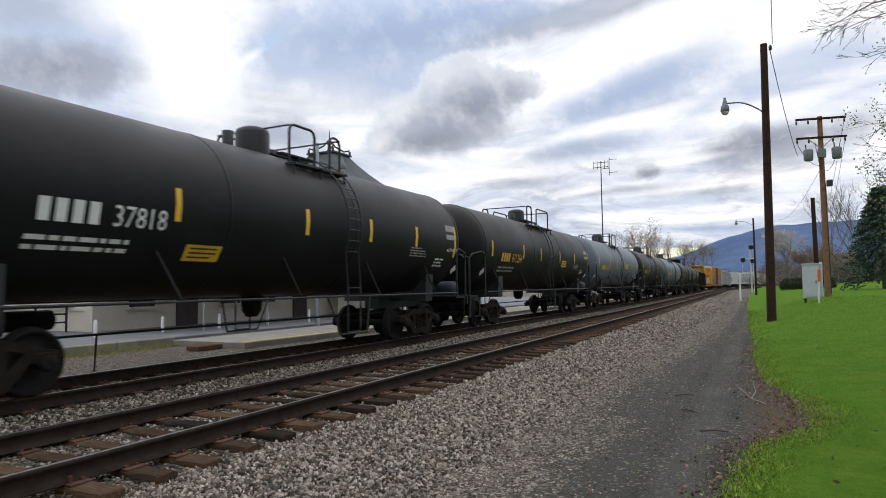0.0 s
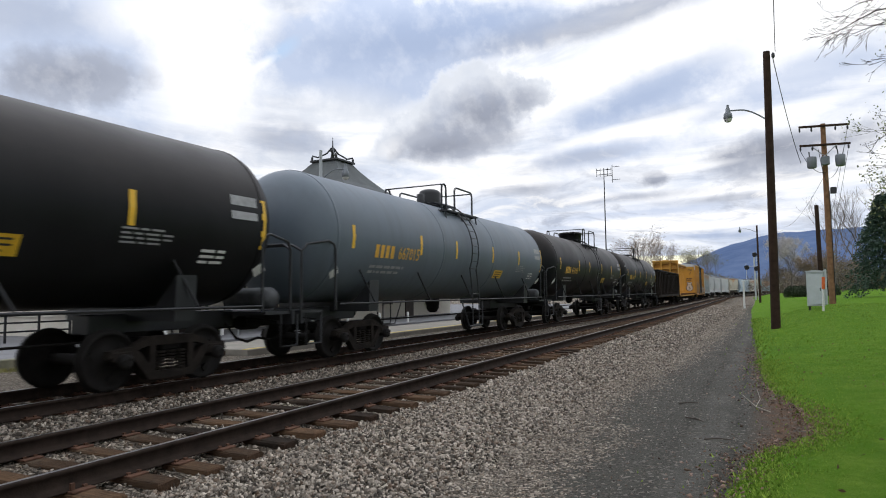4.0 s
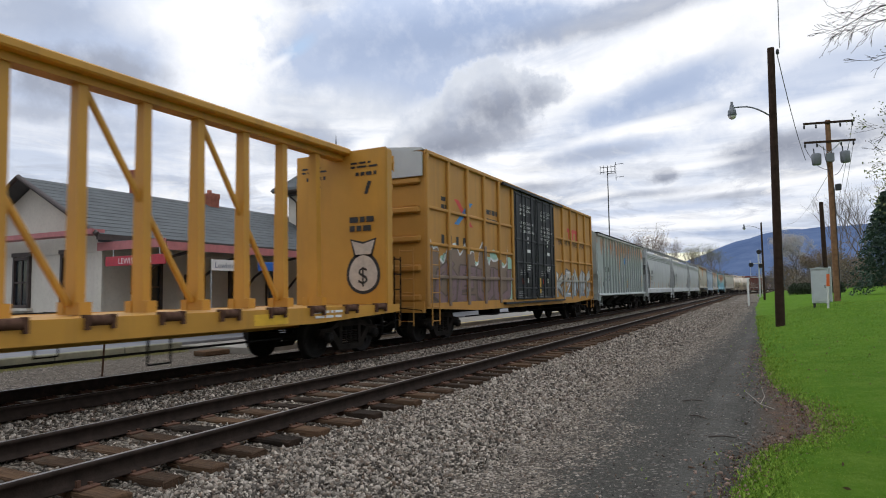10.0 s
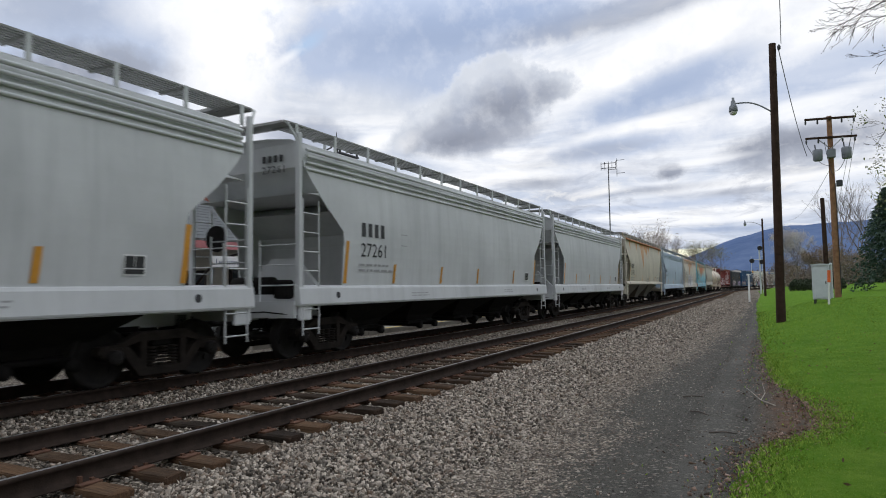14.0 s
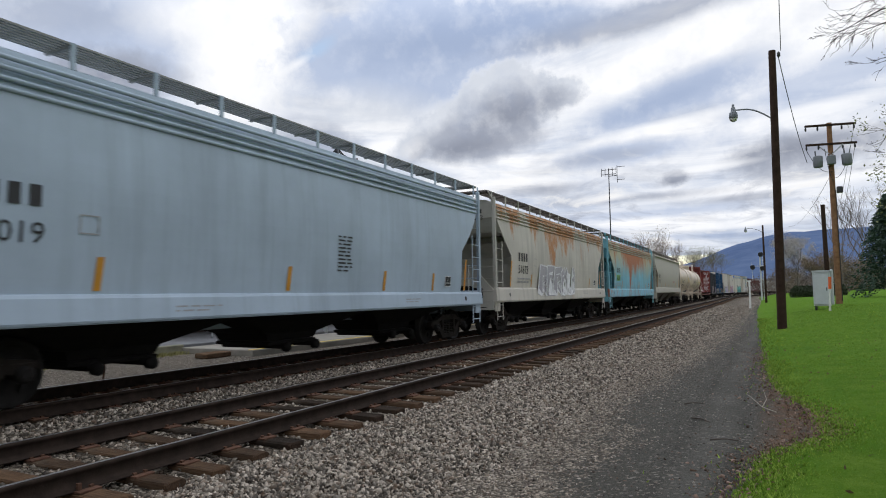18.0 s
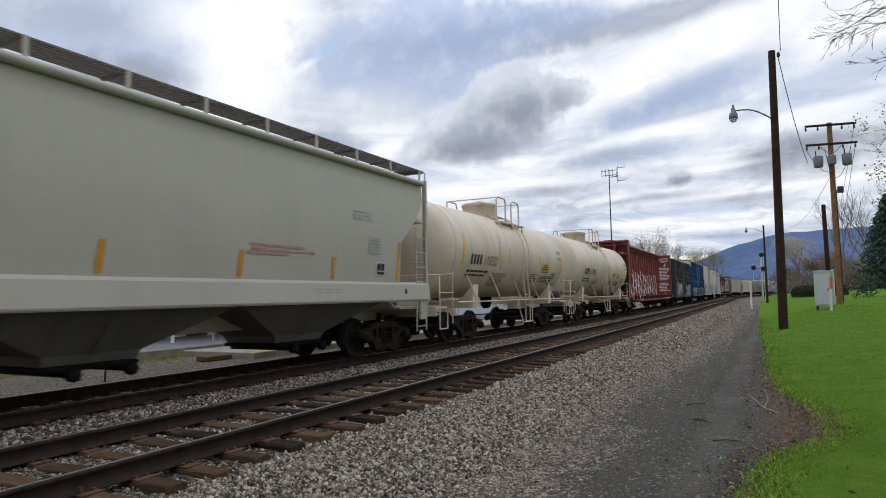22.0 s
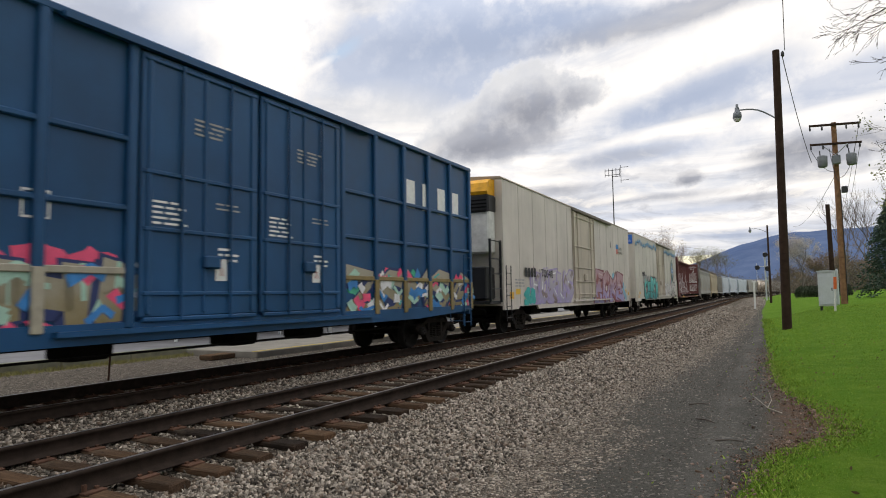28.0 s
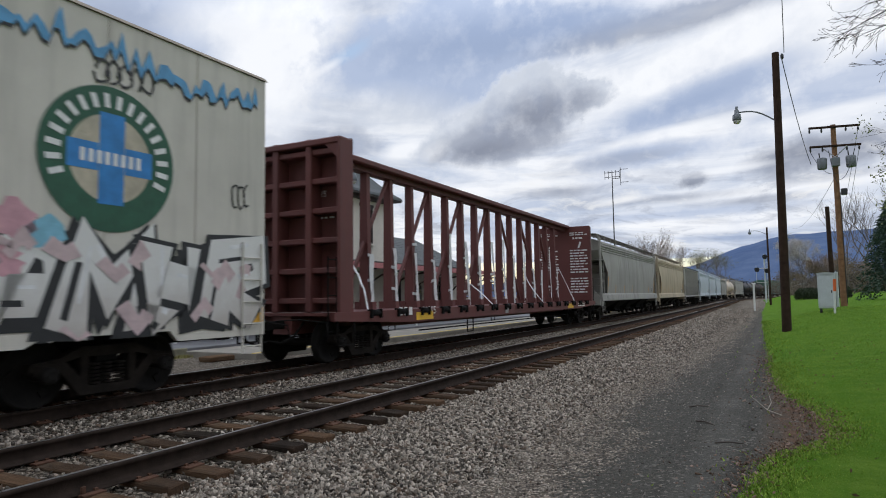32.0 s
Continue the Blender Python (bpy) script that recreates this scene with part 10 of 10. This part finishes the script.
def spruce():
    rng = np.random.default_rng(31)
    x, y = 8.7, 59
    t = root("spruce_tree", "dark green spruce tree with drooping boughs on the lawn", "tree", "", pose(x, y, gz(x, y)))
    part("trunk", Geo().tube([(0, 0, -0.2), (0, 0, 8.2)], 0.2, 8, r1=0.03), M_BARK, t)
    V, k = [], 0
    g = Geo()
    for i in range(480):
        z = 0.5 + 7.4 * (i / 480) ** 0.9
        R = 3.3 * (1 - z / 8.3) ** 0.75 * rng.uniform(0.7, 1.1) + 0.15
        a = i * 2.39996 + rng.normal(0, 0.2)
        for j in range(30):
            f = rng.uniform(0.25, 1)
            c = np.array([R * f * math.cos(a), R * f * math.sin(a), z - 0.35 * R * f * f + 0.12 * R]) + rng.normal(0, 0.07, 3)
            d = np.array([math.cos(a), math.sin(a), -0.35]) + rng.normal(0, 0.45, 3)
            d /= np.linalg.norm(d)
            s = np.cross(d, rng.normal(size=3))
            s /= np.linalg.norm(s)
            L = rng.uniform(0.14, 0.3)
            V += [c - s * 0.06, c + s * 0.06, c + d * L]
    mat = Mat("spruce_needles")
    mat.base(mat.mix(mat.put("ShaderNodeNewGeometry").outputs["Random Per Island"], (0.012, 0.035, 0.022), (0.045, 0.085, 0.05))).rough(0.7)
    part("crown", arrays("crown", np.array(V), np.arange(len(V)).reshape(-1, 3), mat.m), None, t)


def hedge(name, label, x0, x1, y, h, depth, color, seed):
    rng = np.random.default_rng(seed)
    n = 5200
    u = rng.uniform(-1, 1, n)
    a = rng.uniform(0, math.pi, n)
    w = (1 - np.abs(u) ** 6) ** 0.5
    bump = 1 + 0.07 * np.sin(u * 17) + rng.normal(0, 0.03, n)
    xs = (x0 + x1) / 2 + u * (x1 - x0) / 2
    ys = y + np.cos(a) * depth / 2 * w * bump
    zs = np.array([gz(p, y) for p in ((x0 + x1) / 2,)])[0] + np.clip(np.sin(a) ** 0.55, 0, 1) * h * (0.25 + 0.75 * w) * bump
    V, F = leaf_cloud(np.stack([xs, ys, zs], -1), 0.09, 2, 0.05, rng)
    m = Mat(name + "_leaves")
    m.base(m.mix(m.put("ShaderNodeNewGeometry").outputs["Random Per Island"], tint(color, 0.5), tint(color, 1.5))).rough(0.75)
    t = root(name, label, "hedge", "", pose(0, 0, 0))
    part("leaves", arrays("leaves", V, F, m.m), None, t)
    g = Geo()
    for k in range(14):
        p = x0 + (x1 - x0) * (k + 0.5) / 14
        twigs(g, (p, y, gz((x0 + x1) / 2, y) - 0.1), (rng.normal(0, 0.3), rng.normal(0, 0.3), 1), h * 0.45, 0.03, 3, random.Random(seed + k), 0.6)
    part("stems", g, M_BARK, t)


def planting():
    spruce()
    hedge("clipped_hedge", "low clipped dark green hedge on the lawn", 2.1, 5.1, 80, 1.1, 2.6, (0.03, 0.045, 0.018), 41)
    hedge("clipped_hedge", "low clipped dark green hedge behind the cabinet", 5.2, 7.3, 80, 1.15, 2.2, (0.03, 0.045, 0.018), 42)
    blossom = plain("pale_blossom", (0.5, 0.46, 0.42), 0.8)
    bud = plain("yellow_green_buds", (0.2, 0.2, 0.06), 0.8)
    tan_bud = plain("tan_buds", (0.2, 0.14, 0.09), 0.8)
    bare_tree("blossom_tree", "round tree in pale blossom beyond the lawn", pose(4.4, 122, 0.4), 9.0, 51, 6, blossom, 0.7, 0.016, 14, 0.07)
    for k, (x, y, h) in enumerate(((9.6, 112, 5.5), (12.0, 118, 6.5), (6.8, 128, 5.0), (14.5, 112, 6.0))):
        bare_tree("bare_shrub_tree", "brown leafless shrubby tree beyond the lawn", pose(x - 0.034 * y, y, 0.5), h, 60 + k, 6, tan_bud, 0.8, 0.014, 3, 0.09)
    for k, (x, y, h, lf) in enumerate(((17.0, 118, 15, None), (18.8, 121, 16.5, None), (15.4, 125, 14, None), (20.5, 112, 9, bud), (23.5, 116, 11, bud), (26, 120, 13, None), (30, 118, 14, bud))):
        bare_tree("bare_tree", "tall leafless tree at the edge of the woods", pose(x - 0.034 * y, y, 0.8), h, 70 + k, 5, lf, 0.5, 0.012, 2, 0.1)
    for k, (az, D, h, lf) in enumerate(((-0.142, 200, 17, tan_bud), (-0.122, 205, 19, tan_bud), (-0.105, 210, 17, tan_bud), (-0.088, 215, 14, tan_bud), (-0.052, 250, 17, bud), (-0.035, 260, 15, bud), (-0.065, 255, 15, bud))):
        bare_tree("distant_tree", "distant tree in early leaf behind the train", pose(D * (az - 0.034), D, 0.2), h, 90 + k, 5, lf, 0.6, 0.014, 3, 0.16)


planting()


# bark darkened so the boughs look backlit against the sky
M_DARKBARK = plain("backlit_dark_bark", (0.03, 0.022, 0.018), 0.9, 0, 0.3, 6, 0.3, 0.1)


def overhanging_tree():
    """The tree whose bare boughs reach in from the right above the lawn."""
    rnd, rng = random.Random(5), np.random.default_rng(5)
    t = root("bare_tree", "leafless tree whose budding boughs overhang the lawn", "tree", "", pose(0, 0, 0))
    x, y = 7.7, 20.5
    z = gz(x, y)
    part("trunk", Geo().tube([(x, y, z - 0.3), (x - 0.1, y, 3.0), (x - 0.3, y - 0.2, 6.0), (x - 0.3, y, 10.6)], 0.32, 10, r1=0.12), M_BARK, t)
    buds = []
    # long arched boughs with drooping side twigs
    for a, b, c, d, r, dense in (((7.4, 8.2), (5.2, 9.6), (3.6, 9.3), (1.75, 8.5), 0.05, 26), ((7.4, 8.0), (5.2, 8.9), (3.7, 8.85), (2.2, 8.2), 0.04, 20), ((7.4, 8.8), (5.4, 9.9), (4.0, 9.8), (2.35, 9.3), 0.04, 16),
                                 ((7.4, 7.2), (5.4, 8.0), (4.2, 8.0), (2.9, 7.6), 0.035, 14), ((7.4, 9.2), (5.6, 10.8), (4.0, 10.6), (2.2, 10.0), 0.04, 18), ((7.5, 6.0), (5.6, 6.5), (4.8, 6.4), (3.35, 5.9), 0.03, 14), ((7.5, 5.4), (5.8, 5.6), (4.8, 5.4), (3.5, 5.1), 0.028, 12)):
        depth_off = rnd.uniform(-0.5, 0.5)
        pts = []
        for k in range(13):
            f = k / 12
            w = ((1 - f) ** 3, 3 * f * (1 - f) ** 2, 3 * f * f * (1 - f), f ** 3)
            pts.append(Vector((sum(q * p[0] for q, p in zip(w, (a, b, c, d))) + rnd.gauss(0, 0.03), y + depth_off * f + rnd.gauss(0, 0.04), sum(q * p[1] for q, p in zip(w, (a, b, c, d))) + rnd.gauss(0, 0.03))))
        g = Geo().tube(pts, r, 5, r1=0.006)
        for k in range(dense):
            i = min(11, int(4 + 8 * (k + rnd.random()) / dense))
            ahead = (pts[i + 1] - pts[i]).normalized()
            turn = ahead + Vector((rnd.gauss(0, 0.25), rnd.gauss(0, 0.5), rnd.choice((-0.75, -0.45, 0.3, 0.5)) + rnd.gauss(0, 0.15)))
            twigs(g, pts[i].lerp(pts[i + 1], rnd.random()), turn, rnd.uniform(0.2, 0.42), max(0.006, r * 0.3 * (1 - i / 14)), 3, rnd, 0.42, -0.05, 3, buds, (1, 3))
        part("bough", g, M_DARKBARK, t)
    for p, d in (((x - 0.1, y, 9.2), (0.6, 0.2, 0.7)), ((x - 0.3, y, 10.2), (0.1, 0.5, 1)), ((x, y, 8.0), (0.5, -0.6, 0.4))):
        g = Geo()
        twigs(g, p, d, 2.2, 0.06, 4, rnd, 0.5, 0.02, 4, buds, (2, 3))
        part("bough", g, M_DARKBARK, t)
    V, F = leaf_cloud(buds[::4], 0.02, 1, 0.02, rng)
    part("buds", arrays("buds", V, F, plain("brown_red_buds", (0.12, 0.07, 0.05), 0.8)), None, t)["kind"] = "stuff"
    # a leafing neighbour at the picture's edge
    o = root("leafing_tree", "small tree coming into pale green leaf", "tree", "", pose(0, 0, 0))
    buds, g = [], Geo()
    bx, by = 9.6, 33.0
    part("trunk", Geo().tube([(bx, by, gz(bx, by) - 0.3), (bx - 0.2, by, 4.5), (bx - 0.5, by, 8.0)], 0.2, 8, r1=0.09), M_BARK, o)
    for k, (p, d) in enumerate((((bx - 0.4, by, 7.0), (-1, 0, 0.3)), ((bx - 0.3, by, 6.0), (-1, 0.1, 0.1)), ((bx - 0.3, by, 5.0), (-1, -0.2, 0.0)), ((bx - 0.5, by, 7.8), (-0.8, 0.2, 0.8)))):
        twigs(g, p, d, 1.8, 0.05, 5, rnd, 0.5, 0.03, 4, buds)
    part("crown", g, M_BARK, o)
    V, F = leaf_cloud(buds, 0.07, 4, 0.14, rng)
    part("leaves", arrays("leaves", V, F, plain("fresh_pale_leaf", (0.24, 0.26, 0.12), 0.7)), None, o)


overhanging_tree()


def far_woods():
    """Rough low woodland under the ridge, round the horizon."""
    rng = np.random.default_rng(77)
    P = []
    # the last two bands lie out of view, added to close off low sky
    for az0, az1, D, h, n in ((-16, 14, 420, 13, 3000), (-80, -16, 220, 10, 1200), (14, 70, 170, 13, 900), (90, 260, 120, 12, 1200)):
        a = np.radians(rng.uniform(az0, az1, n))
        d = D * rng.uniform(0.95, 1.25, n)
        z = h * rng.beta(1.6, 1.3, n) * (0.75 + 0.25 * np.sin(a * 60))
        P.append(np.stack([d * np.sin(a), d * np.cos(a), z + 0.3], -1))
    V, F = leaf_cloud(np.concatenate(P), 0.55, 9, 1.3, rng)
    m = Mat("far_leafless_wood")
    m.base(m.mix(m.put("ShaderNodeNewGeometry").outputs["Random Per Island"], (0.09, 0.075, 0.06), (0.19, 0.17, 0.13))).rough(0.9)
    tagged(new("far_woods", arrays("far_woods", V, F, m.m)), "grey-brown leafless woods along the valley", "woods", kind="stuff")
    # tangled scrub at the edge of the woods, brown with the first green
    for name, lo, hi, bands in (("brown_scrub", (0.075, 0.055, 0.042), (0.17, 0.135, 0.1), ((1.2, 5, 150, 5.0, 500), (3.0, 13, 145, 8.5, 1700), (-3.5, 1.0, 230, 5.5, 450))),
                                ("budding_scrub", (0.1, 0.1, 0.04), (0.2, 0.19, 0.08), ((4.5, 8.5, 150, 8.5, 420), (8.0, 13, 138, 5.5, 380), (-5.0, -2.0, 260, 9.0, 260)))):
        P = []
        for az0, az1, D, h, n in bands:
            a = np.radians(rng.uniform(az0, az1, n))
            d = D * rng.uniform(0.92, 1.12, n)
            z = h * rng.beta(1.3, 1.6, n) * (0.7 + 0.3 * np.sin(a * 130) * np.sin(a * 47 + 1))
            P.append(np.stack([d * np.sin(a), d * np.cos(a), z + 0.7], -1))
        V, F = leaf_cloud(np.concatenate(P), 0.13, 26, 0.7, rng)
        m = Mat(name)
        m.base(m.mix(m.put("ShaderNodeNewGeometry").outputs["Random Per Island"], lo, hi)).rough(0.9)
        tagged(new(name, arrays(name, V, F, m.m)), "tangled leafless scrub at the edge of the woods" if name[1] == "r" else "scrub with yellow-green buds at the woods' edge", "shrubs", kind="stuff")


far_woods()


def litter():
    """Dead leaves at the lawn's edge and a fallen twig on the path."""
    rng = np.random.default_rng(13)
    n = 1500
    y = rng.normal(8.4, 1.5, n)
    x = lawn_edge(y) + rng.normal(-0.02, 0.17, n)
    P = np.stack([x, y, ground_z(x, y) + 0.02], -1)
    V, F = leaf_cloud(P, 0.016, 1, 0.004, rng)
    y2 = rng.uniform(4.5, 20, 170)
    x2 = lawn_edge(y2) + rng.uniform(0.1, 4.0, 170)
    V2, F2 = leaf_cloud(np.stack([x2, y2, ground_z(x2, y2) + 0.045], -1), 0.026, 1, 0.006, rng)
    V, F = np.concatenate([V, V2]), np.concatenate([F, F2 + len(V)])
    tagged(new("dead_leaves", arrays("dead_leaves", V, F, plain("dead_leaf", (0.17, 0.105, 0.065), 0.85))), "brown dead leaves at the edge of the lawn", "leaves", kind="stuff")
    t = root("fallen_twig", "pale dry twig lying on the path", "twig", "", pose(-0.2, 9.6, gz(-0.2, 9.6) + 0.02))
    g = Geo()
    g.tube([(0.22, -0.35, 0), (0.05, -0.1, 0.02), (-0.05, 0.25, 0.05), (-0.16, 0.75, 0.06)], 0.008, 5, r1=0.003)
    g.tube([(0.05, -0.1, 0.02), (0.1, 0.3, 0.06), (0.06, 0.9, 0.1)], 0.006, 5, r1=0.003)
    part("stem", g, plain("dry_pale_wood", (0.27, 0.235, 0.185), 0.8), t)
    for k, (x, y, a) in enumerate(((-1.05, 10.0, 30), (-0.85, 8.7, -40), (-0.5, 7.5, 15))):
        b = root("stick", "short dark stick lying on the path", "stick", "", pose(x, y, gz(x, y) + 0.015, 0, 0, a))
        part("stem", Geo().tube([(-0.14, 0, 0), (0, 0.02, 0.01), (0.15, 0, 0)], 0.01, 5, r1=0.006), M_BARK, b)


litter()


# ---- what moves ----
def car_pose(s):
    x, y, th = line(s, FAR_X)
    return Matrix.Translation((x, y, 0)) @ Matrix.Rotation(-th, 4, "Z")


def motions():
    for car, s0 in CARS:
        rows = []
        for k in range(33):
            rows.append((float(k), car_pose(s0 - SPEED * k - GAIN * k * k / 2)))
        walk(car, rows)
    # the wheels roll while their car comes near and goes by
    middle = dict((car.name, s0) for car, s0 in CARS)
    for wheels, y, at, car in WHEELSETS:
        s = middle[car.name] + at + y
        rows = []
        for k in range(801):
            t = k * 0.04
            run = SPEED * t + GAIN * t * t / 2
            if -1 <= s - run < 36:
                rows.append((t, pose(0, y, WHEEL_R, math.degrees(run / WHEEL_R) % 360.0)))
        if rows and rows[0][0] > 0:
            rows.insert(0, (0.0, rows[0][1]))
        if rows and rows[-1][0] < 32:
            rows.append((32.0, rows[-1][1]))
        if rows:
            walk(wheels, rows)
    walk(cloud_deck, [(0.0, pose(-DECK_DRIFT[0] / 2, -DECK_DRIFT[1] / 2, DECK)), (32.0, pose(DECK_DRIFT[0] / 2, DECK_DRIFT[1] / 2, DECK))])


motions()
